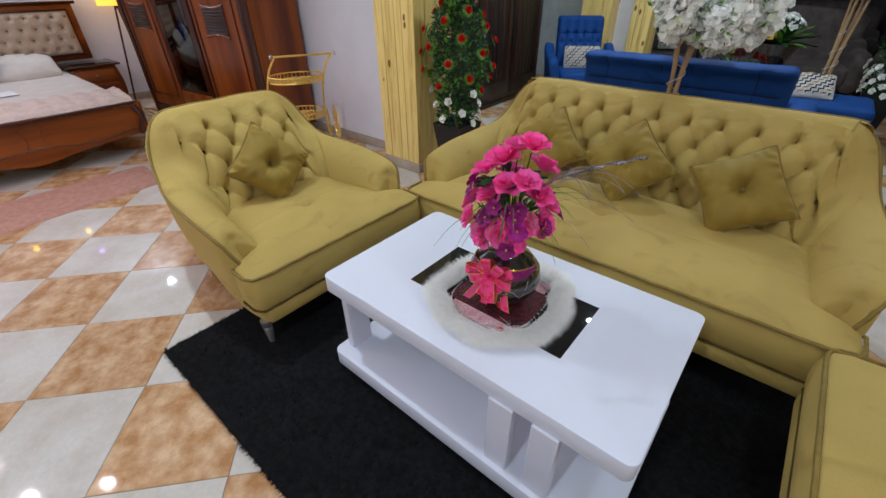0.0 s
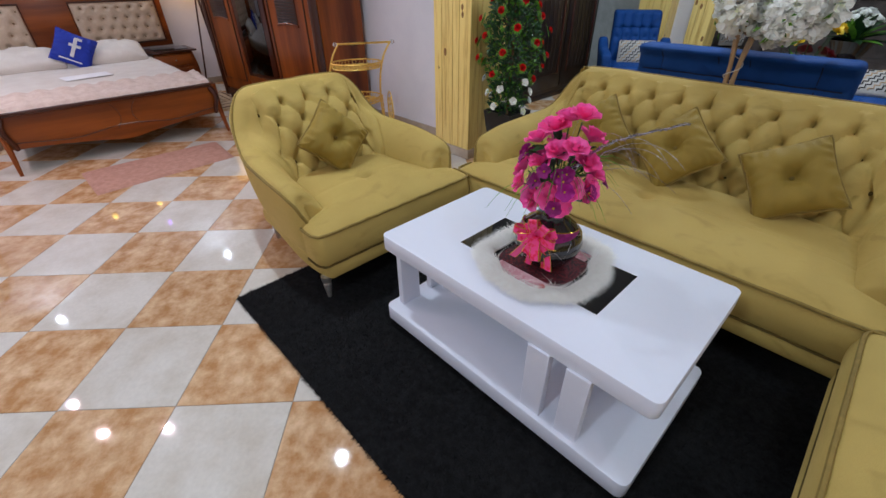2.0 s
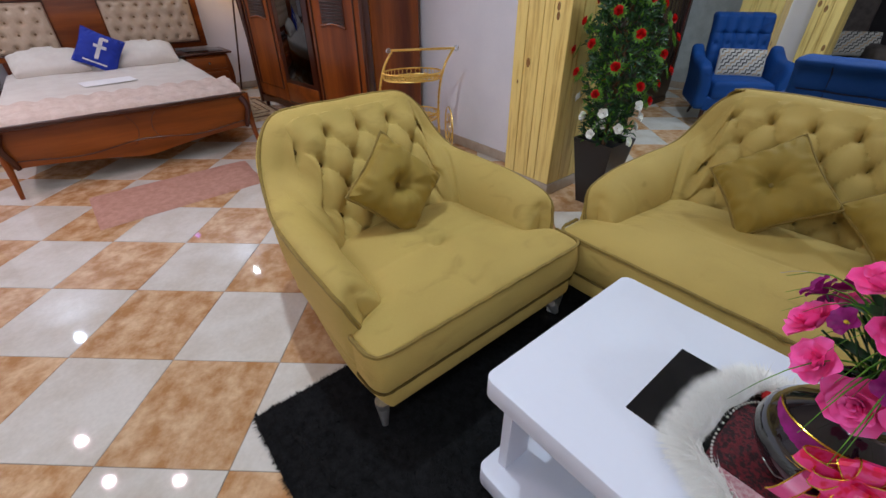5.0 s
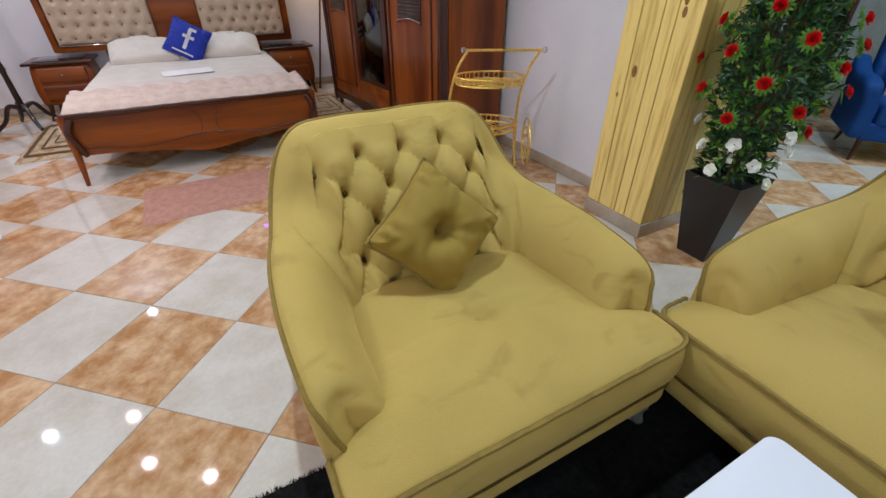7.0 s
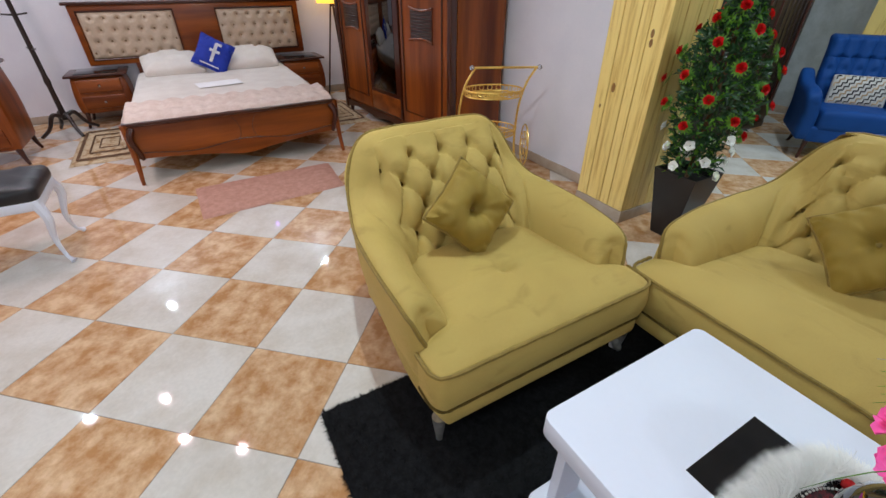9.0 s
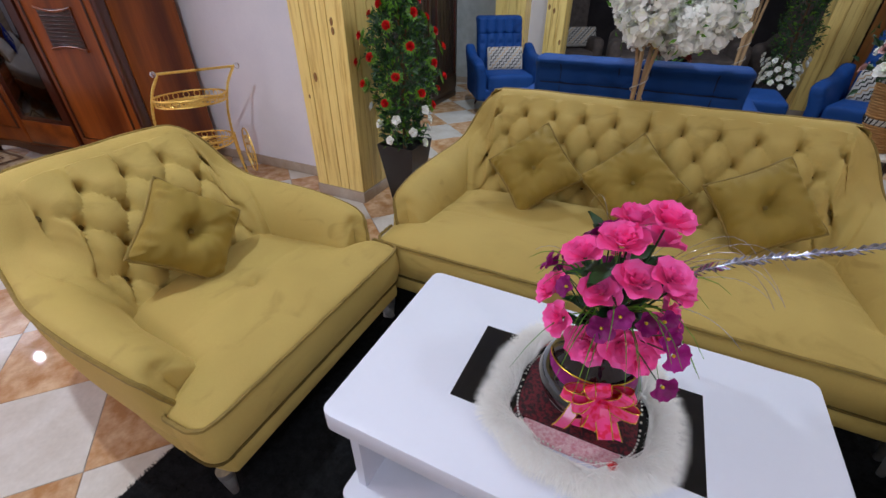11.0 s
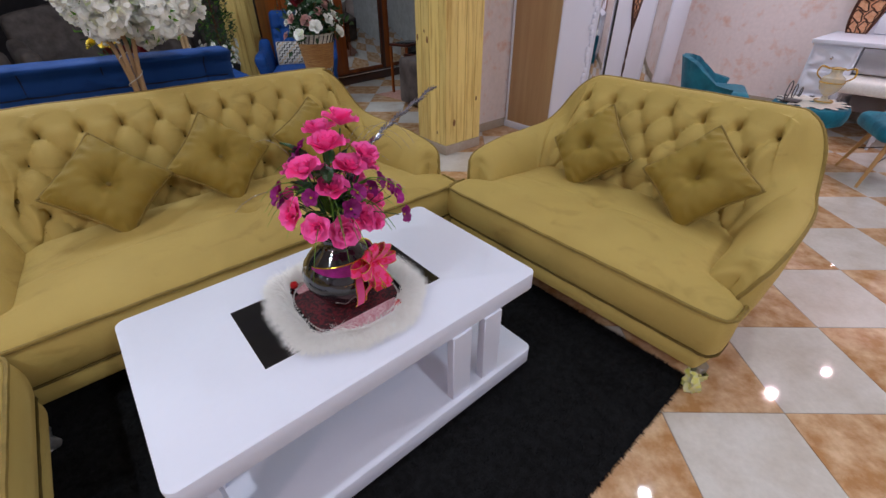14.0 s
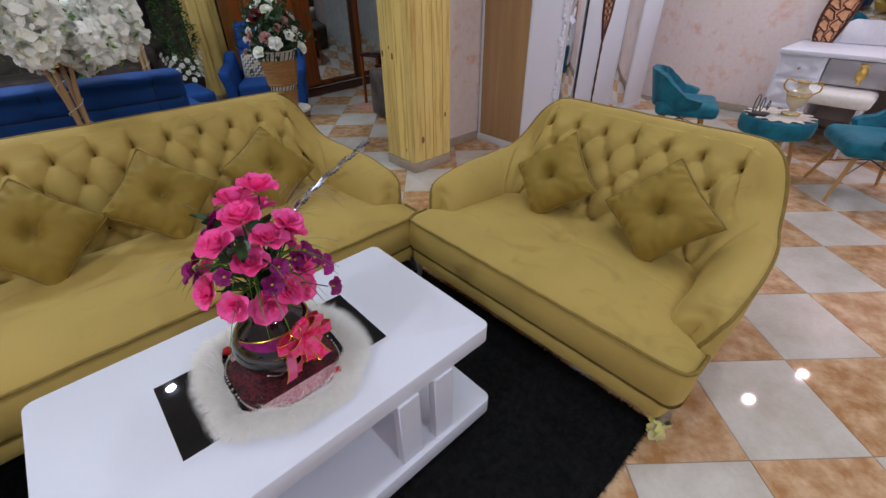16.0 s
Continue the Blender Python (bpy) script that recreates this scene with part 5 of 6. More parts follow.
def topiary(x, y, label, z0, z1, rad, red, white, pot=(.078, .138, .45), seed=1, n_leaf=2600):
    t_ = thing("potted_plant", label, "plant", pose(x, y, 0))
    a, b, h = pot
    pm_ = bmesh.new()
    prof = [(-a, -a, 0), (a, -a, 0), (a, a, 0), (-a, a, 0)]
    q0 = [pm_.verts.new(p) for p in prof]
    q1 = [pm_.verts.new((px / a * b, py / a * b, h)) for px, py, _ in prof]
    q2 = [pm_.verts.new((px / a * (b - .012), py / a * (b - .012), h)) for px, py, _ in prof]
    q3 = [pm_.verts.new((px / a * (b - .02), py / a * (b - .02), h - .05)) for px, py, _ in prof]
    pm_.faces.new(q0[::-1])
    for A, B in ((q0, q1), (q1, q2), (q2, q3)):
        for k in range(4):
            pm_.faces.new((A[k], A[(k + 1) % 4], B[(k + 1) % 4], B[k]))
    pm_.faces.new(q3)
    part("pot", pm_, BLACKPLASTIC, t_, "square tapered black planter", False)
    rnd = random.Random(seed)
    part("trunk", tube([(0, 0, h - .05), (.01, .005, (z0 + z1) / 2), (0, 0, z1 - .06)], lambda t: .014 - .008 * t, 7), BROWNMAT, t_)
    pts, lpts = [], []
    for k in range(n_leaf):
        f = rnd.random() ** .8
        z = z0 + (z1 - z0) * f
        r = rad * prof_r(f) * (.35 + .65 * rnd.random() ** .5) + .02
        ang = rnd.uniform(0, math.tau)
        r *= .78 + .3 * noise.noise(Vector((math.cos(ang) * 1.6, math.sin(ang) * 1.6, z * 5)))
        p = Vector((r * math.cos(ang), r * math.sin(ang), z))
        (lpts if rnd.random() < .2 else pts).append((p, Vector((math.cos(ang), math.sin(ang), rnd.uniform(.0, .9)))))
    for nm, pp, mt_ in (("foliage", pts, LEAF), ("young_foliage", lpts, LEAF_L)):
        ob = new(nm, leaves_mesh(nm, pp, .05, .017, mt_, rnd))
        ob.parent = t_
        tagged(ob, kind="stuff")
    for k in range(16):
        ang, f = k * 2.4, .1 + .8 * k / 16
        z = z0 + (z1 - z0) * f
        part("twig", tube([(0, 0, z - .08), (rad * .5 * math.cos(ang), rad * .5 * math.sin(ang), z)], .003, 4), BROWNMAT, t_)
    for k in range(red + white):
        isred = k < red
        f = (.28 + .7 * (k + .5) / red) if isred else .02 + .26 * (k - red + .5) / max(1, white)
        z = z0 + (z1 - z0) * f
        ang = k * 2.399
        r = rad * prof_r(f) * 1.0 + .03
        p = Vector((r * math.cos(ang), r * math.sin(ang), z))
        d = Vector((math.cos(ang), math.sin(ang), .35))
        if isred:
            shared("bract", BRACT, t_, face_to(p - d * .01, d))
        shared("flower", RED_BLOOM if isred else WHITE_BLOOM, t_, face_to(p, d, k * 50, .85 if isred else .9), "red silk flower" if isred else "white silk flower")
    return t_


topiary(-1.99, 2.69, "artificial shrub with red and white flowers in a black planter", .44, 1.40, .21, 34, 14, n_leaf=3400)
topiary(.62, 6.0, "artificial shrub with white silk flowers in a dark planter", .4, 1.45, .2, 0, 44, seed=4, n_leaf=1500)


def blossom_mesh(name, mt, seed):
    rnd = random.Random(seed)
    bm = bmesh.new()
    for k in range(110):
        d = Vector((rnd.gauss(0, 1), rnd.gauss(0, 1), rnd.gauss(0, 1))).normalized()
        m = face_to(d * rnd.uniform(.015, .05), d, rnd.uniform(0, 360)) @ pose(0, 0, 0, rnd.uniform(15, 55))
        petal_bm(bm, m, rnd.uniform(.024, .038), .038, .006, .003, 3, 3)
    return mesh_of(name, bm, mt)


BLOSSOM = [blossom_mesh("blossom", WHITE_P, s) for s in range(3)]
BLOSSOM_P = [blossom_mesh("blossom", BLUSH_P, s) for s in range(2)]


def blossom_tree(x, y, label, base_z, crown, blooms, n_, seed, rx=.40, rz=.22, off=0.0):
    t_ = thing("blossom_tree", label, "tree", pose(x, y, 0))
    rnd = random.Random(seed)
    part("pot", lathe([(.0, .0), (.11, 0), (.14, .2), (.15, .22), (.135, .22), (.125, .19), (0, .19)], 20), PALE_LEG, t_, "grey planter")
    for k in range(4):
        a = k * math.pi / 2
        part("stem", tube(bez([(.022 * math.cos(a), .022 * math.sin(a), .18), (.026 * math.cos(a + .5), .026 * math.sin(a + .5), .55), (.03 * math.cos(a + 1.), .03 * math.sin(a + 1.), .85), (.07 * math.cos(a + 1.2), .07 * math.sin(a + 1.2), crown - .1)], 6), lambda t: .017 - .006 * t, 7), OAK, t_, "bare twisted stem")
    part("cord", tube([(.045 * math.cos(s * .55), .045 * math.sin(s * .55), .45 + s * .0125) for s in range(44)], .003, 5), ROPE_W, t_, "winding cord")
    lp = []
    for k in range(n_):
        a, f = rnd.uniform(0, math.tau), rnd.random() ** .5
        p = Vector((off + rx * f * math.cos(a), rx * f * math.sin(a), crown + rz * rnd.uniform(-1, 1) * (1.05 - f * .5) + .10 * f * f))
        if k % 4 == 0:
            part("branch", tube(bez([(0, 0, crown - .14), (p.x * .5, p.y * .5, crown - .05), p], 5), lambda t: .008 - .005 * t, 5), OAK, t_)
        shared("blossom", blooms[k % len(blooms)], t_, face_to(p, (p.x, p.y, .3), rnd.uniform(0, 360), rnd.uniform(.9, 1.5)))
        for q in range(4):
            lp.append((p + Vector((rnd.gauss(0, .05), rnd.gauss(0, .05), rnd.gauss(-.01, .04))), Vector((rnd.gauss(0, 1), rnd.gauss(0, 1), .3))))
    ob = new("foliage", leaves_mesh("foliage", lp, .055, .022, LEAF_L, rnd))
    ob.parent = t_
    tagged(ob, kind="stuff")


blossom_tree(-.62, 3.27, "white artificial blossom tree with bare stems behind the sofa", 0, 1.20, BLOSSOM, 62, 2, .30, .19, .09)
blossom_tree(.15, 5.5, "pink artificial blossom tree with bare stems", 0, 1.5, BLOSSOM_P, 40, 6, .32)


# ---------------------------------------------------------------- blue suite in the rear showroom
# Near-black navy for tubes that paint the shade in the channel grooves.
BLUE_GROOVE_SHADE = material("navy_groove_shade", (0.001, 0.006, 0.03), 0.8, scale=20)


def channel_back(W, H, lean_deg, seams, roll=.05, thick=.11, tufts=False):
    """A tall padded back with upright channels and a rolled top; local x across, y back, z up from its foot."""
    sl = math.tan(radians(lean_deg))

    def pt(x, y, z):
        t = (z + H / 2) / H
        u = x / (W / 2)
        seam = abs(math.sin(math.pi * (u * .5 + .5) * seams)) ** .55
        bul = .030 * seam * smooth(.1, .3, t) - .012 * math.exp(-((t - .72) / .018) ** 2)
        top = smooth(.84, 1.0, t)
        yy = y * (1 + (roll / thick) * 1.6 * top) + sl * t * H + .03 * top
        if tufts and y < 0:
            for r_ in range(3):
                for c_ in range(seams - 1 + r_ % 2):
                    gap = (u - ((c_ + 1 - .5 * (r_ % 2)) / seams * 2 - 1)) * W / 2
                    yy += .026 * math.exp(-(gap * gap + ((t - .42 - .15 * r_) * H) ** 2) / .0006)
        if y < 0:
            yy -= bul
        else:
            yy += bul * .8
        return x, yy, z + H / 2
    groove_lines = [[pt(W / 2 * (2 * k / seams - 1), s_ * thick / 2, z) for z in np.linspace(-H * .22, H * .44, 16)] for s_ in (-1, 1) for k in range(1, seams)]
    groove_lines.append([pt(x, thick / 2, H * .22) for x in np.linspace(-W * .46, W * .46, 30)])
    return soft(W / 2, thick / 2, H / 2, .045, 56, pt), groove_lines


def blue_armchair(m, label, group="blue velvet suite", mt=None):
    mt = mt or BLUE_V
    c = thing("armchair", label, "armchair", m, group)
    bk, groove_lines = channel_back(.60, .66, 14, 5, tufts=True)
    back_ob = part("backrest", tr(bk, Matrix.Translation((0, .58, .34))), mt, c, "rolled-top channelled backrest")
    for line_ in groove_lines:
        # Dark tube stands for the shade in each groove.
        part("seam", tr(tube(line_, .0045, 5), Matrix.Translation((0, .58, .34))), BLUE_GROOVE_SHADE, back_ob)
    part("seat", soft(.29, .30, .09, .045, 10, lambda x, y, z: (x, .29 + y, .36 + z + .012 * (1 - (x / .3) ** 2) * (z > 0))), mt, c)
    part("seat_rail", soft(.33, .33, .07, .02, 6, lambda x, y, z: (x, .33 + y, .235 + z)), mt, c)
    for s in (-1, 1):
        def arm(x, y, z, s=s):
            v = (y + .34) / .68
            return s * (.36 + x + .035 * smooth(.0, .18, z)) + 0, .34 + y, .38 + z + (.03 + .10 * smooth(.55, 1, v)) * smooth(0, .18, z) - .03 * smooth(.25, 0, v) * smooth(0, .18, z)
        part("armrest", soft(.065, .34, .21, .05, 10, arm), mt, c)
    for x, y, lx, ly in ((-.3, .06, -.02, -.03), (.3, .06, .02, -.03), (-.28, .6, -.02, .05), (.28, .6, .02, .05)):
        part("leg", splay_leg(.175, .013, .026, lx, ly, at=(x, y, 0)), CHERRY_D, c, "dark tapered wooden leg")
    return c


PRINT_CLOTH = material("greige_cloth", (0.52, 0.49, 0.45), 0.8, scale=30, bump=0.3, bump_scale=200)


def lumbar(m, label):
    """A lumbar cushion with a fretwork print in cream, taupe and navy."""
    c = thing("cushion", label, "cushion", m, "patterned lumbar cushions")

    def pt(x, y, z):
        a, b = x / .23, y / .14
        f = ((1 - min(1, abs(a)) ** 3) * (1 - min(1, abs(b)) ** 3)) ** .5
        return x, y, math.copysign(.005 + .055 * f, z)
    part("cover", soft(.23, .14, .02, .02, 12, pt), PRINT_CLOTH, c)
    for k in range(-7, 9):
        p, q, run = k * .056 - .07, -.13, []
        for step in range(40):
            if abs(p) < .215 and abs(q) < .128:
                f = ((1 - abs(p / .23) ** 3) * (1 - abs(q / .14) ** 3)) ** .5
                run.append((p, q, .007 + .055 * f))
            if step % 4 < 2:
                p += .016
            else:
                q += .016
        if len(run) > 2:
            part("print_stripe", tube(run, .0055, 4), ROPE_K if k % 3 else OAK, c)


BC1 = pose(-2.02, 5.14, 0, 0, 0, 34) @ Matrix.Diagonal((.93, .95, 1, 1))
BC2 = pose(1.12, 5.0, 0, 0, 0, -28)
blue_armchair(BC1, "royal blue velvet armchair with a rolled channelled back")
blue_armchair(BC2, "royal blue velvet armchair with a rolled channelled back")
lumbar(BC1 @ pose(.02, .42, .56, 70, 0, 0), "cream and navy fretwork lumbar cushion on the blue armchair")
lumbar(BC2 @ pose(-.02, .42, .56, 70, 0, 0), "cream and navy fretwork lumbar cushion on the blue armchair")

bs_ = thing("blue_sofa", "royal blue velvet two-seat sofa turned away, channelled back", "sofa", pose(-.665, 4.30, 0, 0, 0, 180), "blue velvet suite")
bk, groove_lines = channel_back(1.34, .62, 6, 7, .06, .13)
back_ob = part("backrest", tr(bk, Matrix.Translation((0, .72, .32))), BLUE_V, bs_, "rolled channelled backrest")
for line_ in groove_lines:
    # Groove shade again, drawn as dark tubes along the channels.
    part("seam", tr(tube(line_, .006, 5), Matrix.Translation((0, .72, .32))), BLUE_GROOVE_SHADE, back_ob)
part("seat", soft(.6, .33, .1, .05, 10, lambda x, y, z: (x, .34 + y, .36 + z)), BLUE_V, bs_)
part("seat_rail", soft(.66, .40, .09, .02, 6, lambda x, y, z: (x, .41 + y, .235 + z)), BLUE_V, bs_)
for s in (-1, 1):
    part("armrest", soft(.085, .42, .23, .06, 10, lambda x, y, z, s=s: (s * (.72 + x + .04 * smooth(0, .2, z)), .42 + y, .40 + z + .06 * smooth(.0, .4, y) * smooth(0, .2, z))), BLUE_V, bs_)
for x in (-.6, .6):
    for y in (.06, .76):
        part("leg", splay_leg(.15, .013, .026, at=(x, y, 0)), CHERRY_D, bs_)
ot = thing("ottoman", "low royal blue velvet ottoman beside the blue sofa", "ottoman", pose(.2, 5.15, 0), "blue velvet suite")
part("seat", soft(.36, .30, .13, .05, 10, lambda x, y, z: (x, y, .36 + z)), BLUE_V, ot)
part("base", soft(.34, .28, .06, .02, 6, lambda x, y, z: (x, y, .19 + z)), BLUE_V, ot)
for x in (-.28, .28):
    for y in (-.22, .22):
        part("leg", splay_leg(.14, .013, .024, at=(x, y, 0)), CHERRY_D, ot)
lumbar(pose(.02, 5.15, .57, 35, 0, 10), "cream and navy fretwork lumbar cushion on the blue ottoman")

# low table with a yellow and red arrangement
lt = thing("side_table", "small dark wooden table in the blue suite", "table", pose(-.55, 4.9, 0))
part("tabletop", lathe([(0, .44), (.3, .44), (.31, .45), (.31, .465), (.3, .475), (0, .475)], 28), CHERRY_D, lt)
for k in range(3):
    a = k * math.tau / 3
    part("leg", tube([(.24 * math.cos(a), .24 * math.sin(a), 0), (.18 * math.cos(a), .18 * math.sin(a), .445)], .016, 8), CHERRY_D, lt)
arr = thing("flower_arrangement", "yellow and red silk flowers with striped leaves in a bowl", "flowers", pose(-.5, 4.9, .476))
part("bowl", lathe([(.0, .0), (.06, .0), (.1, .1), (.09, .1), (.05, .02), (0, .02)], 18), BLACK_CERAMIC, arr)
YB = rose_mesh("yellow_bloom", YELLOW, .07, 2, (5, 4, 3))
DB = rose_mesh("crimson_bloom", DEEPRED, .07, 3, (5, 5, 4))
for k in range(9):
    a = k * 2.4
    p = Vector((.15 * math.cos(a), .15 * math.sin(a), .30 + .10 * (k % 3)))
    part("stem", tube([(0, 0, .05), p], .004, 4), LEAF, arr)
    shared("flower", YB if k % 3 else DB, arr, face_to(p, (p.x, p.y, .15), k * 30, .95))
for k in range(14):
    a = k * 26
    part("leaf", leaf_bm(bmesh.new(), pose(0, 0, .1, 0, 0, a) @ pose(0, 0, 0, 35 + (k % 3) * 14), .28, .06), LEAF if k % 2 else LEAF_L, arr)

copy_thing(lt, pose(-.35, 6.35, 0))
arw = thing("flower_arrangement", "white silk flowers with broad striped leaves in a black bowl", "flowers", pose(-.35, 6.35, .476))
part("bowl", lathe([(.0, .0), (.08, .0), (.13, .14), (.2, .3), (.19, .3), (.11, .14), (.06, .02), (0, .02)], 18), BLACK_CERAMIC, arw)
WB = rose_mesh("white_cluster", WHITE_P, .06, 9, (5, 5, 4))
for k in range(13):
    a, f = k * 2.4, (k + .5) / 13
    p = Vector((.16 * math.sqrt(f) * math.cos(a), .16 * math.sqrt(f) * math.sin(a), .56 - .12 * f))
    part("stem", tube([(0, 0, .2), p], .004, 4), LEAF, arw)
    shared("flower", WB, arw, face_to(p, (p.x, p.y, .15), k * 30, .9))
for k in range(22):
    part("leaf", leaf_bm(bmesh.new(), pose(0, 0, .28, 0, 0, k * 49) @ pose(0, 0, 0, 15 + (k % 4) * 16), .34, .09), LEAF if k % 3 else LEAF_L, arw)

# basket on a small round table
rt = thing("round_side_table", "small round cream-topped side table with dark legs", "table", pose(.86, 3.83, 0))
part("tabletop", lathe([(0, .435), (.16, .435), (.175, .442), (.175, .456), (.165, .462), (0, .462)], 28), LINEN, rt)
for k in range(4):
    a = k * math.pi / 2 + .4
    part("leg", tube([(.15 * math.cos(a), .15 * math.sin(a), 0), (.11 * math.cos(a), .11 * math.sin(a), .44)], .012, 8), ESPRESSO, rt)
bk_ = thing("basket_vase", "tall woven sisal vase with black and white cord bands", "vase", pose(.84, 3.84, .463))


def coil(z0, z1, r0, r1, turns, rr, mt, name):
    part(name, tube([((r0 + (r1 - r0) * t) * math.cos(t * turns * math.tau), (r0 + (r1 - r0) * t) * math.sin(t * turns * math.tau), z0 + (z1 - z0) * t) for t in np.linspace(0, 1, int(turns * 22))], rr, 5), mt, bk_)


part("body", lathe([(0, 0), (.082, 0), (.155, .47), (.148, .47), (.078, .02), (0, .02)], 26), ROPE, bk_)
coil(.006, .16, .085, .108, 9, .009, ROPE, "coil")
coil(.16, .20, .109, .115, 2.4, .009, ROPE_W, "coil")
coil(.20, .40, .115, .145, 12, .009, ROPE, "coil")
coil(.40, .47, .146, .156, 4, .009, ROPE_W, "coil")
for k in range(26):
    a = k / 26 * math.tau
    part("cord_stitch", tube([(.156 * math.cos(a), .156 * math.sin(a), .405), (.168 * math.cos(a + .12), .168 * math.sin(a + .12), .465)], .005, 4), ROPE_K, bk_)
    part("cord_stitch", tube([(.119 * math.cos(a), .119 * math.sin(a), .162), (.125 * math.cos(a + .12), .125 * math.sin(a + .12), .2)], .004, 4), ROPE_K, bk_)
bq = thing("bouquet", "mixed cream, green and dark red silk flowers in the sisal vase", "flowers", pose(.84, 3.84, .463))
rnd = random.Random(31)
CB = rose_mesh("cream_bloom", WHITE_P, .05, 7, (5, 5, 4))
PB = rose_mesh("blush_bloom", BLUSH_P, .045, 8, (5, 5, 4))
lp = []
for k in range(34):
    a, f = k * 2.399, (k + .5) / 34
    p = Vector((.24 * math.sqrt(f) * math.cos(a), .24 * math.sqrt(f) * math.sin(a), .80 - .34 * f + rnd.uniform(-.04, .04)))
    part("stem", tube([(0, 0, .42), p], .004, 4), LEAF, bq)
    shared("flower", DB if k in (5, 12, 21) else (PB if k % 5 == 0 else CB), bq, face_to(p, (p.x, p.y, .12), k * 40, rnd.uniform(.8, 1.15)))
    for q in range(16):
        lp.append((p * rnd.uniform(.6, 1.0) + Vector((rnd.gauss(0, .05), rnd.gauss(0, .05), .12 + rnd.gauss(0, .05))), Vector((rnd.gauss(0, 1), rnd.gauss(0, 1), .4))))
ob = new("foliage", leaves_mesh("foliage", lp, .07, .03, LEAF, rnd))
ob.parent = bq
tagged(ob, kind="stuff")


# dark carved cabinet at the silver wall
dc = thing("cabinet", "tall espresso wood cabinet with carved doors against the silver wall", "cabinet", pose(-3.44, 4.35, 0))
part("carcass", boxm(0, .42, 0, 1.46, .06, 2.2, .01), ESPRESSO, dc)
part("plinth", boxm(.01, .43, .01, 1.45, 0, .065, .006), ESPRESSO, dc)
for y0 in (.02, .74):
    d = part("door", boxm(.421, .44, y0, y0 + .70, .12, 2.15, .006), ESPRESSO, dc)
    part("door_bead", tube([(.442, y0 + .1, .3), (.442, y0 + .62, .3), (.442, y0 + .62, 1.95), (.442, y0 + .1, 1.95)], .014, 6, closed=True), CHERRY_D, d)
    for k in range(6):
        part("carved_wave", tube([(.443, y0 + .14 + k * .085 + .02 * math.sin(t * 9), .35 + 1.5 * t) for t in np.linspace(0, 1, 20)], .008, 5), ESPRESSO, d)

# mirrored wardrobe and the bed that shows in it
mw = thing("wardrobe", "cherry wood sliding-door wardrobe with tall mirrors", "wardrobe", pose(1.35, 5.75, 0, 0, 0, 8))
part("carcass", boxm(0, 2.5, .04, .6, .0, 2.3, .006), CHERRY, mw)
part("plinth", boxm(-.01, 2.51, -.01, .05, 0, .14, .008), CHERRY_D, mw)
part("track", boxm(.6, 1.9, -.03, -.012, .12, .135, .002), CHROME, mw)
for a, b, mir in ((.02, .80, 0), (.80, 1.62, 1), (1.62, 2.48, 1)):
    d = part("door", boxm(a, b, .0, .038, .145, 2.28, .006), CHERRY, mw)
    if mir:
        part("mirror", boxm(a + .11, b - .07, -.005, -.001, .2, 2.2, .001), MIRROR, d, "tall mirror panel")
        part("stile", boxm(b - .065, b - .005, -.02, -.001, .15, 2.27, .008), CHERRY_D, d)
    else:
        part("handle", boxm(b - .14, b - .08, -.016, -.001, .58, .78, .006), ESPRESSO, d)
b2 = thing("bed", "bed with a taupe spread seen in the mirror", "bed", pose(2.9, 3.95, 0))
part("mattress", soft(.75, .55, .26, .05, 8, lambda x, y, z: (x, y, .28 + z)), GREY_V, b2)
part("headboard", boxm(-.8, .8, -.72, -.62, 0, 1.3, .03), ESPRESSO, b2)
for x in (-.35, .35):
    p_ = thing("pillow", "ivory pillow leaning on the headboard", "pillow", pose(2.9 + x, 3.55, .70, 58, 0, 0), "bed pillows")
    part("cover", soft(.3, .2, .07, .06, 8, lambda a, b, c: (a, b, c * (1.25 - (abs(a) / .3) ** 3))), LINEN, p_)

# nest of glass tables
for k, (x, y, h) in enumerate(((2.62, 4.92, .62), (2.66, 4.66, .52))):
    g = thing("nesting_table", "dark wood and glass nesting table", "table", pose(x, y, 0, 0, 0, 14), "nesting tables")
    part("tabletop", boxm(-.2, .2, -.15, .15, h - .03, h, .008), CHERRY_D, g)
    part("glass_top", boxm(-.16, .16, -.11, .11, h + .001, h + .006, .001), BLACK_GLASS, g)
    for sx in (-.18, .18):
        for sy in (-.13, .13):
            part("leg", boxm(sx - .015, sx + .015, sy - .015, sy + .015, 0, h - .03, .004), CHERRY, g)
    part("glass_side", boxm(-.165, .165, -.135, -.13, .04, h - .03, .001), SMOKED, g)
mat_rug("pink_mat", "dusty pink mat on the tiles by the nesting tables", [(2.2, 5.1), (3.1, 5.1), (3.1, 4.2), (2.32, 4.15)], PINKMAT)

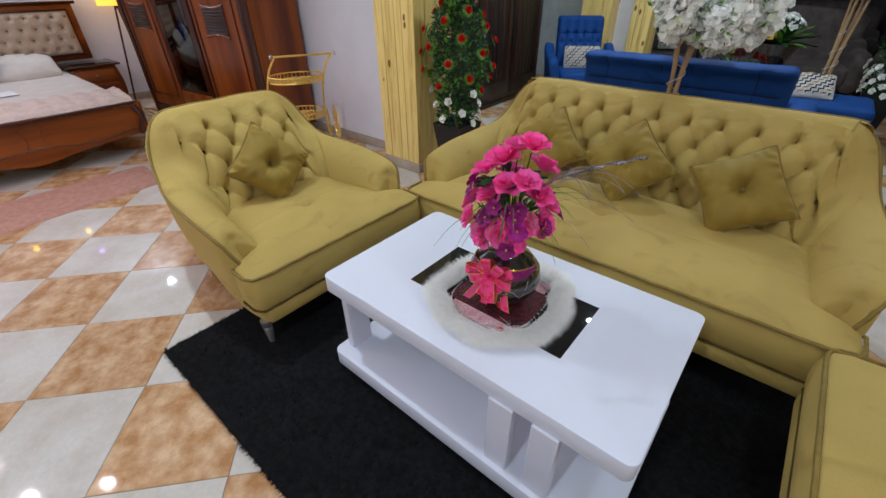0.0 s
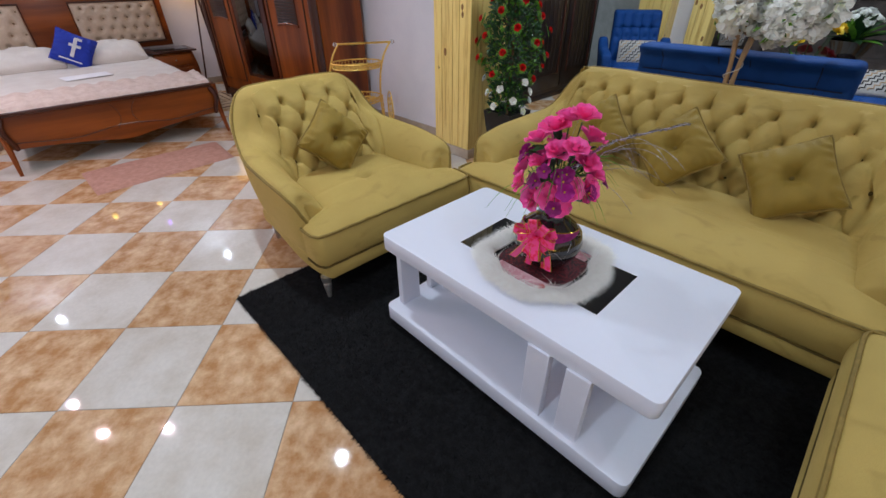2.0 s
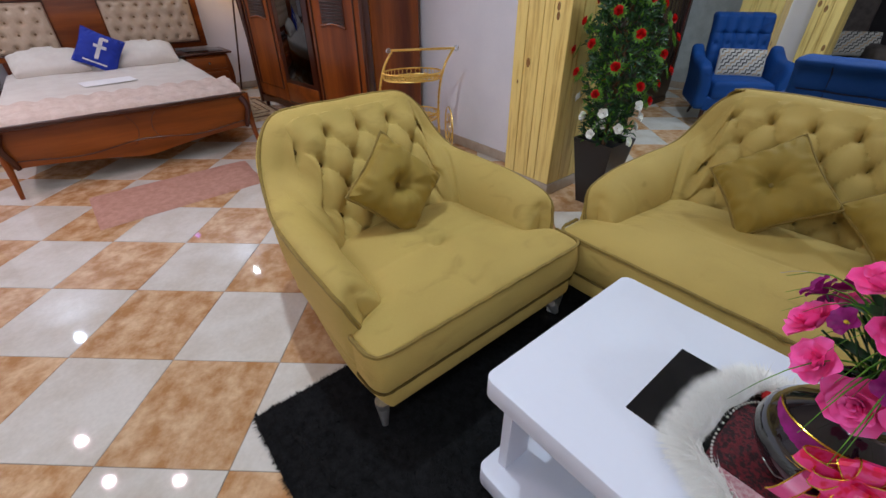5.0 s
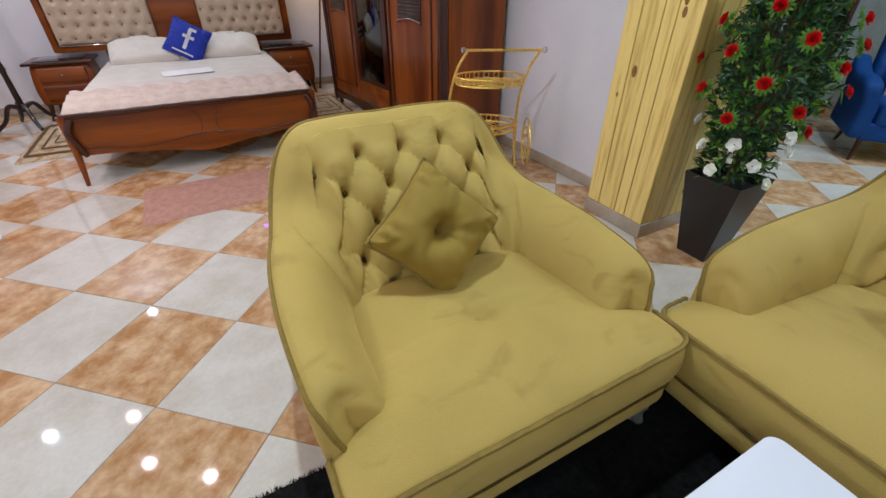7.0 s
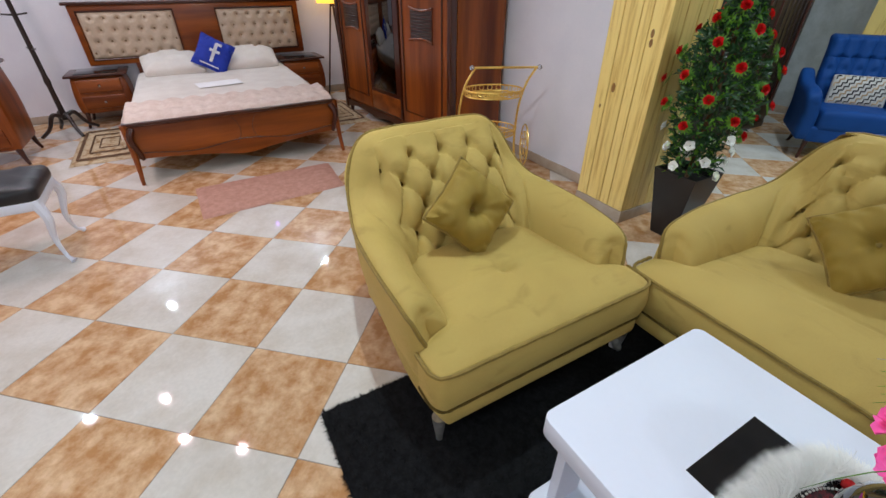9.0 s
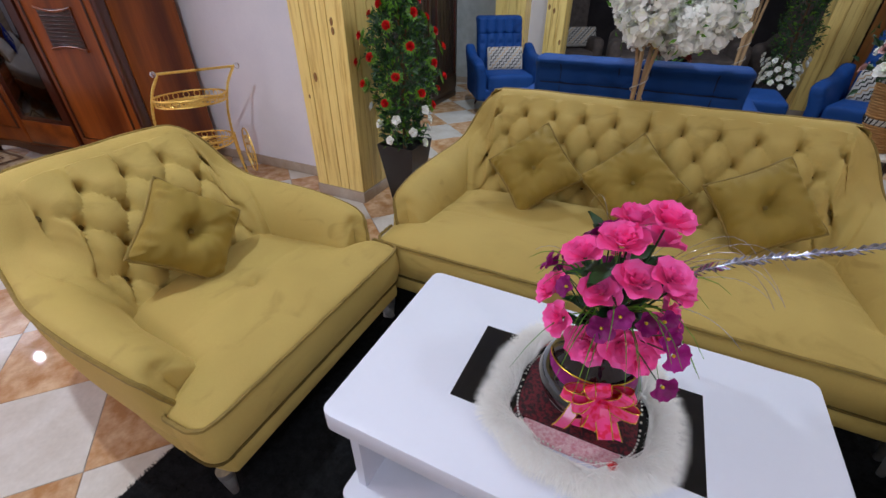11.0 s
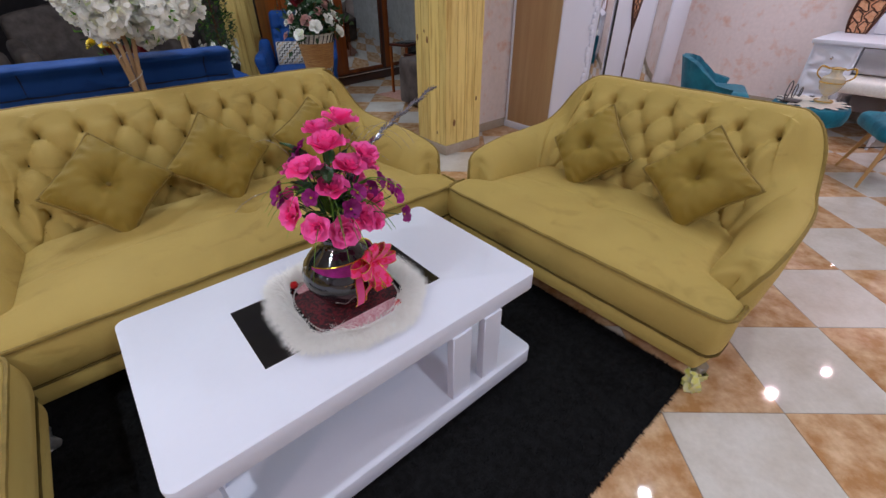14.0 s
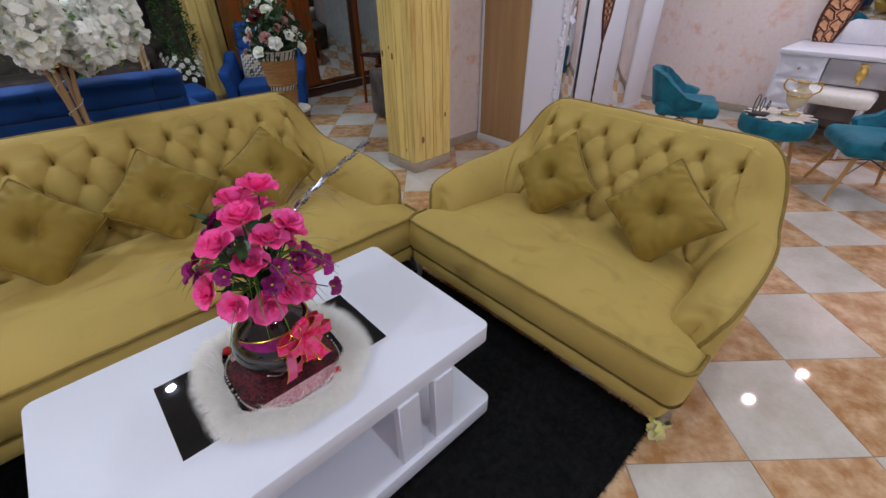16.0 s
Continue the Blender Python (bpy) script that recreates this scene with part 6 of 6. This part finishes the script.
# ---------------------------------------------------------------- taupe suite in the far shop
def taupe(name, label, W, m):
    c = thing(name, label, "sofa" if W > 1.2 else "armchair", m, "taupe velvet suite")

    def back(x, y, z):
        t = (z + .3) / .6
        u = x / (W / 2)
        rise = .14 * max(0.0, math.cos(u * math.pi / 2)) ** .6 if W > 1.2 else .22
        tuft_ = .014 * abs(math.sin(x * 22 + t * 9)) * abs(math.sin(x * 22 - t * 9)) if y < 0 else 0
        return x, y + .12 * t - tuft_, .62 + z + rise * smooth(.5, 1, t)
    part("backrest", tr(soft(W / 2, .08, .3, .06, 16, back), Matrix.Translation((0, .72, 0))), GREY_V, c)
    part("seat", soft(W / 2 - .1, .34, .11, .05, 8, lambda x, y, z: (x, .36 + y, .33 + z)), GREY_V, c)
    for s in (-1, 1):
        part("armrest", soft(.1, .4, .24, .09, 8, lambda x, y, z, s=s: (s * (W / 2 - .04 + x), .42 + y, .38 + z + .1 * smooth(0, .4, y))), GREY_V, c)
    for x in (-W / 2 + .12, W / 2 - .12):
        for y in (.1, .7):
            part("leg", splay_leg(.14, .014, .028, at=(x, y, 0)), ESPRESSO, c)
    return c


taupe("armchair", "high-backed taupe velvet armchair", .85, pose(-1.75, 7.3, 0, 0, 0, 30))
taupe("sofa", "taupe velvet tufted sofa", 1.7, pose(-.35, 7.3, 0, 0, 0, 8))
taupe("sofa", "taupe velvet tufted sofa", 1.5, pose(-.2, 8.9, 0, 0, 0, 0))
taupe("armchair", "taupe velvet tufted armchair", .85, pose(.95, 7.6, 0, 0, 0, -26))
taupe("sofa", "taupe velvet tufted sofa", 1.7, pose(2.4, 7.7, 0, 0, 0, -20))
lumbar(pose(-1.75, 7.72, .6, 70, 0, 30), "black and white printed cushion on the taupe armchair")


# ---------------------------------------------------------------- white bedroom set by the pink wall
ww = thing("wardrobe", "white lacquer wardrobe with oak side, mirror strips and bronze fretwork", "wardrobe", pose(2.47, 2.45, 0))
part("carcass", boxm(.0, 2.5, .03, .55, .07, 2.3, .004), LACQUER, ww)
part("side_panel", boxm(-.012, -.001, .016, .525, .05, 2.28, .002), OAK, ww, "light oak side panel")
part("side_frame", boxm(-.018, -.001, .527, .55, .0, 2.3, .004), LACQUER, ww)
part("side_frame", boxm(-.018, -.001, -.0, .014, .0, 2.3, .004), LACQUER, ww)
part("plinth", boxm(-.02, 2.5, .0, .56, .0, .068, .006), LACQUER, ww)
for a, b, kind_ in ((.0, .52, "carved"), (.52, .80, "mirror"), (.83, 1.62, "fret"), (1.62, 2.02, "mirror"), (2.03, 2.5, "plain")):
    d = part("door", boxm(a + .003, b - .003, .0, .029, .075, 2.28, .004), LACQUER, ww)
    if kind_ == "mirror":
        part("mirror", boxm(a + .03, b - .03, -.004, -.0005, .12, 2.22, .001), MIRROR, d, "mirror strip")
    if kind_ == "carved":
        bm = bmesh.new()
        for k in range(46):
            z = .1 + k * .047
            x = b - .06 + .022 * math.sin(k * 1.3) + .012 * math.sin(k * 3.1)
            one = bmesh.new()
            bmesh.ops.create_uvsphere(one, u_segments=7, v_segments=5, radius=.028)
            tr(one, Matrix.Translation((x, -.004, z)) @ Matrix.Diagonal((1, .5, 1, 1)))
            join(bm, one)
        part("carved_edge", bm, LACQUER, d, "scalloped carved edge")
    if kind_ == "fret":
        part("black_strip", boxm(a - .02, a + .012, -.006, -.0005, .08, 2.26, .001), BLACK_GLASS, d)
        c_ = (a + b) / 2 - .02
        spindle = [(c_ + s * (.09 * math.sin(math.pi * t) ** 1.2), -.006, .86 + .75 * t) for s in (-1,) for t in np.linspace(0, 1, 24)] + [(c_ + (.09 * math.sin(math.pi * t) ** 1.2), -.006, .86 + .75 * t) for t in np.linspace(1, 0, 24)][1:-1]
        fr = part("fretwork_frame", tube(spindle, .012, 6, closed=True), BRONZE, d, "bronze spindle frame")
        bm = bmesh.new()
        L = [bm.verts.new((p[0], -.0025, p[2])) for p in spindle]
        bm.faces.new(L)
        part("fret_back", bm, CARVED, fr, "copper backing", False)
        for k in range(12):
            t = (k + .7) / 13
            w = .09 * math.sin(math.pi * t) ** 1.2
            for s in (-1, 1):
                part("fret_scroll", tube([(c_ + s * w * .5 + w * .42 * math.cos(a_), -.007, .86 + .75 * t + .026 * math.sin(a_)) for a_ in np.linspace(0, math.tau, 12, endpoint=False)], .005, 4, closed=True), BRONZE, fr)
        for s in (-1, 1):
            part("twist", tube([(c_ + s * .014 * math.sin(t * 16), -.006, .86 - .7 * t) for t in np.linspace(0, 1, 40)], .0055, 5), BRONZE, d)

# vanity desk with mirror, facing the room from the pink wall
SILVER_LAC = material("silver_lacquer", (0.55, 0.53, 0.57), 0.35, 0.5, color2=(0.42, 0.4, 0.45), scale=3, detail=5, stretch=(1, 0.3, 1))
vd = thing("vanity_desk", "white lacquer vanity desk with drawers against the pink wall", "desk", pose(4.98, .47, 0))
part("desktop", boxm(-.42, .5, -.75, .62, .80, .84, .008), LACQUER, vd)
for y0, y1 in ((.24, .6), (-.72, -.30)):
    part("pedestal", boxm(-.38, .5, y0, y1, .12, .80, .006), LACQUER, vd)
    for z0, z1 in ((.60, .78), (.38, .58), (.16, .36)):
        def drawer_front(i, j, y0=y0, y1=y1, z0=z0, z1=z1):
            e = min(1, min(i, 1 - i) * 16) * min(1, min(j, 1 - j) * 12)
            wave = .006 * math.sin(i * 14 + 2.5 * math.sin(j * 5)) + .004 * math.sin(j * 11 + i * 6)
            return -.381 - (.016 + wave) * e, y0 + .015 + (y1 - y0 - .03) * i, z0 + (z1 - z0) * j
        d = part("drawer", grid(40, 20, drawer_front), LACQUER, vd, "drawer with a carved wave front")
        part("knob", tr(lathe([(.004, 0), (.014, .008), (0, .018)], 8), pose(-.398, (y0 + y1) / 2, (z0 + z1) / 2, 0, -90)), CHROME, d)
    part("leg", splay_leg(.13, .014, .03, at=(-.3, (y0 + y1) / 2, 0)), LACQUER, vd)
    part("leg", splay_leg(.13, .014, .03, at=(.4, (y0 + y1) / 2, 0)), LACQUER, vd)
cd = part("centre_drawer", boxm(-.36, -.33, -.29, .23, .58, .79, .006), SILVER_LAC, vd, "brushed silver centre drawer")
part("gilt_ornament", tr(lathe([(.0, -.09), (.02, -.08), (.012, -.06), (.035, -.03), (.035, .02), (.02, .05), (.04, .08), (0, .085)], 12), pose(-.37, -.03, .69)), GOLD_METAL, cd, "gilt carved ornament")
vm = thing("vanity_mirror", "wide vanity mirror with curved bronze fretwork ends standing on the desk", "mirror", pose(5.35, .42, .84))
part("glass", boxm(.0, .012, -.72, .36, .01, .9, .002), MIRROR, vm, "mirror glass")
part("mirror_frame", boxm(.013, .03, -.76, .40, .0, .94, .004), LACQUER, vm)
for s, y0 in ((1, .50),):
    wing = [(-.006, y0 + .11 * math.sin(math.pi * (.22 + .76 * t)) - .20 * t ** 1.7, .9 * t) for t in np.linspace(0, 1, 16)]
    wing2 = [(-.006, y0 - .13 * math.sin(math.pi * (.22 + .76 * t)) - .20 * t ** 1.7, .9 * t) for t in np.linspace(0, 1, 16)]
    fr = part("fretwork_wing", tube(wing + wing2[::-1], .014, 6, closed=True), BRONZE, vm, "curved bronze fretwork wing")
    bm = bmesh.new()
    A = [bm.verts.new((p[0] + .004, p[1], p[2])) for p in wing]
    B = [bm.verts.new((p[0] + .004, p[1], p[2])) for p in wing2]
    for k in range(15):
        bm.faces.new((A[k], A[k + 1], B[k + 1], B[k]))
    part("wing_back", bm, CARVED, fr, "copper backing", False)
    for k in range(9):
        t = (k + .6) / 9.4
        y_a, y_b = wing[int(t * 15)][1], wing2[int(t * 15)][1]
        c_, w = (y_a + y_b) / 2, abs(y_a - y_b) / 2
        for q, g in ((-.5, 1), (.5, -1)):
            part("fret_scroll", tube([(-.01, c_ + q * w + w * (.42 + .12 * math.cos(3 * a_)) * math.cos(a_ + g * t), .9 * t + .05 * (1 + .3 * math.sin(2 * a_)) * math.sin(a_)) for a_ in np.linspace(0, math.tau, 16, endpoint=False)], .006, 4, closed=True), BRONZE, fr)
vs_ = thing("vanity_stool", "white fur-topped stool tucked under the vanity desk", "stool", pose(4.55, .52, 0))
part("seat", soft(.2, .26, .06, .05, 8, lambda x, y, z: (x, y, .50 + z)), FUR, vs_)
for x in (-.15, .15):
    for y in (-.2, .2):
        part("leg", splay_leg(.45, .012, .022, at=(x, y, 0)), LACQUER, vs_)


def teal_chair(m, label):
    c = thing("tub_chair", label, "chair", m, "teal tub chairs")

    def shell(i, j):
        a = radians(-115 + 230 * i)
        chan = abs(math.sin(i * math.pi * 9)) ** .5
        r = .265 + .06 * j + .012 * chan * j
        hgt = .09 + .215 * math.exp(-(a / 1.35) ** 4) + .012 * chan
        return r * math.sin(a), .02 + r * math.cos(a), .40 + hgt * j
    sh = grid(110, 8, shell)
    geo = bmesh.ops.extrude_face_region(sh, geom=sh.faces[:])
    for v in [g for g in geo["geom"] if isinstance(g, bmesh.types.BMVert)]:
        d = Vector((v.co.x, v.co.y, 0))
        v.co -= d.normalized() * .06
    part("backrest", sh, TEAL_V, c, "curved teal tub back")
    part("seat", soft(.26, .26, .06, .05, 10, lambda x, y, z: (x, y - .01, .40 + z)), TEAL_V, c)
    for sx in (-1, 1):
        for sy in (-1, 1):
            part("leg", tube([(sx * .24, sy * .24, 0), (sx * .15, sy * .15, .36)], lambda t: .011 + .009 * t, 8), BEECH, c, "beech dowel leg")
    for sx in (-1, 1):
        part("brace", tube([(sx * .2, -.2, .17), (-sx * .16, .16, .36)], .004, 5), BLACKPLASTIC, c)
        part("brace", tube([(sx * .2, .2, .17), (-sx * .16, -.16, .36)], .004, 5), BLACKPLASTIC, c)


teal_chair(pose(3.70, 1.50, 0, 0, 0, 22), "teal velvet tub chair on beech legs")
teal_chair(pose(3.61, .09, 0, 0, 0, 205), "teal velvet tub chair on beech legs")
ts = thing("pouf_table", "round teal velvet pouf used as a table on beech legs", "pouf", pose(3.55, .73, 0))
part("seat", lathe([(0, .34), (.22, .34), (.25, .355), (.262, .40), (.262, .45), (.25, .475), (.22, .485), (0, .487)], 36), TEAL_V, ts)
for k in range(4):
    a = k * math.pi / 2 + .6
    part("leg", tube([(.24 * math.cos(a), .24 * math.sin(a), 0), (.16 * math.cos(a), .16 * math.sin(a), .345)], lambda t: .012 + .008 * t, 8), BEECH, ts, "beech dowel leg")
    part("brace", tube([(.2 * math.cos(a), .2 * math.sin(a), .14), (.16 * math.cos(a + math.pi), .16 * math.sin(a + math.pi), .33)], .004, 5), BLACKPLASTIC, ts)
dl = thing("doily", "white crocheted star doily with dark trim on the pouf", "doily", pose(3.55, .73, .488))
part("star", grid(72, 5, lambda i, j: ((.02 + (.2 + .035 * math.cos(i * math.tau * 14)) * j) * math.cos(i * math.tau), (.02 + (.2 + .035 * math.cos(i * math.tau * 14)) * j) * math.sin(i * math.tau), .003 + .002 * math.cos(j * 9)), closed_u=True), ROPE_W, dl)
for k in range(14):
    a = k / 14 * math.tau + math.tau / 28
    part("trim_loop", tube([(.225 * math.cos(a) + .018 * math.cos(b), .225 * math.sin(a) + .018 * math.sin(b), .002) for b in np.linspace(0, math.tau, 10, endpoint=False)], .002, 4, closed=True), ROPE_K, dl)
gv = thing("glass_vase", "amber glass amphora vase with gilt handles on the doily", "vase", pose(3.59, .67, .492))
part("bowl", lathe([(0, 0), (.06, 0), (.062, .008), (.022, .028), (.016, .05), (.04, .068), (.066, .10), (.078, .15), (.072, .185), (.04, .205), (.034, .225), (.046, .25), (.04, .25), (.028, .225), (0, .2)], 26), AMBERGLASS, gv)
for z, r in ((.012, .061), (.152, .079), (.25, .045)):
    part("gilt_rim", tube([(r * math.cos(a), r * math.sin(a), z) for a in np.linspace(0, math.tau, 30, endpoint=False)], .004, 5, closed=True), GILT, gv)
for sgn in (-1, 1):
    part("handle", tube(bez([(0, sgn * .07, .16), (0, sgn * .115, .2), (0, sgn * .105, .255), (0, sgn * .05, .245)], 7), .006, 6), GILT, gv, "gilt scroll handle")
nh = thing("napkin_holder", "dark wire napkin holder with scrolls", "holder", pose(3.45, .85, .492))
for k in range(3):
    part("wire_scroll", tube([(.07 * (1 - k * .25) * math.cos(b), -.04 * k + .04, .075 + .07 * (1 - k * .25) * math.sin(b)) for b in np.linspace(0, math.tau, 18, endpoint=False)], .004, 5, closed=True), BLACKPLASTIC, nh)
part("base", boxm(-.07, .07, -.06, .06, 0, .008, .002), BLACKPLASTIC, nh)


# coloured wall lights over the bed
AMBER_GLOW = material("amber_glow", (1.0, 0.62, 0.1), 0.4, scale=5, emit=9.0)
VIOLET_GLOW = material("violet_glow", (0.45, 0.2, 1.0), 0.4, scale=5, emit=9.0)
for y, z, mt_, word in ((.72, 1.62, AMBER_GLOW, "amber"), (.12, 1.62, AMBER_GLOW, "amber"), (.75, 1.98, VIOLET_GLOW, "violet")):
    wl = thing("wall_light", "small round " + word + " glowing wall light over the bed", "lamp", pose(-7.25, y, z, 0, 90, 0), "coloured wall lights")
    part("rose_plate", lathe([(.06, .0), (.06, .008), (.03, .012), (.0, .012)], 18), LACQUER, wl)
    part("glow_cap", lathe([(.03, .0125), (.032, .03), (.022, .045), (0, .05)], 16), mt_, wl)


# ---------------------------------------------------------------- floor tiles
tb = mesh_of("tile", tile_bm(), TILE_W)
to = mesh_of("tile", tile_bm(), TILE_O)
near, far = [], []
for ia in range(-40, 60):
    for ib in range(-40, 60):
        c = Vector((FX, FY)) + ua * (ia + .5) * TILE + ub * (ib + .5) * TILE
        if not (-7.25 < c.x < 5.5 and -3.45 < c.y < 10.2):
            continue
        o = Vector((FX, FY)) + ua * ia * TILE + ub * ib * TILE
        pale = (ia + ib) % 2 != 0
        m = Matrix.Translation((o.x, o.y, 0)) @ Matrix(((ub.x, ua.x, 0, 0), (ub.y, ua.y, 0, 0), (0, 0, 1, 0), (0, 0, 0, 1)))
        if -5.6 < c.x < 3.6 and -1.6 < c.y < 4.6:
            near.append((m, pale))
        else:
            far.append((m, pale))
near.sort(key=lambda e: (e[0].translation - Vector((-.8, .6, 0))).length)
far += near[300:]
for m, pale in near[:300]:
    shared("tile", tb if pale else to, floor, m)
for pale in (True, False):
    src = tb if pale else to
    v = np.array([list(p.co) for p in src.vertices])
    polys = [list(p.vertices) for p in src.polygons]
    allv, allf = [], []
    for m, pl_ in far:
        if pl_ != pale:
            continue
        k = len(allv)
        mm = np.array(m)
        allv.extend((v @ mm[:3, :3].T + mm[:3, 3]).tolist())
        allf.extend([[i + k for i in f] for f in polys])
    me = bpy.data.meshes.new("outlying_tiles")
    me.from_pydata(allv, [], allf)
    me.materials.append(TILE_W if pale else TILE_O)
    ob = new("outlying_tiles", me)
    ob.parent = floor
    tagged(ob, "cream marble tiles" if pale else "amber marble tiles", kind="stuff")
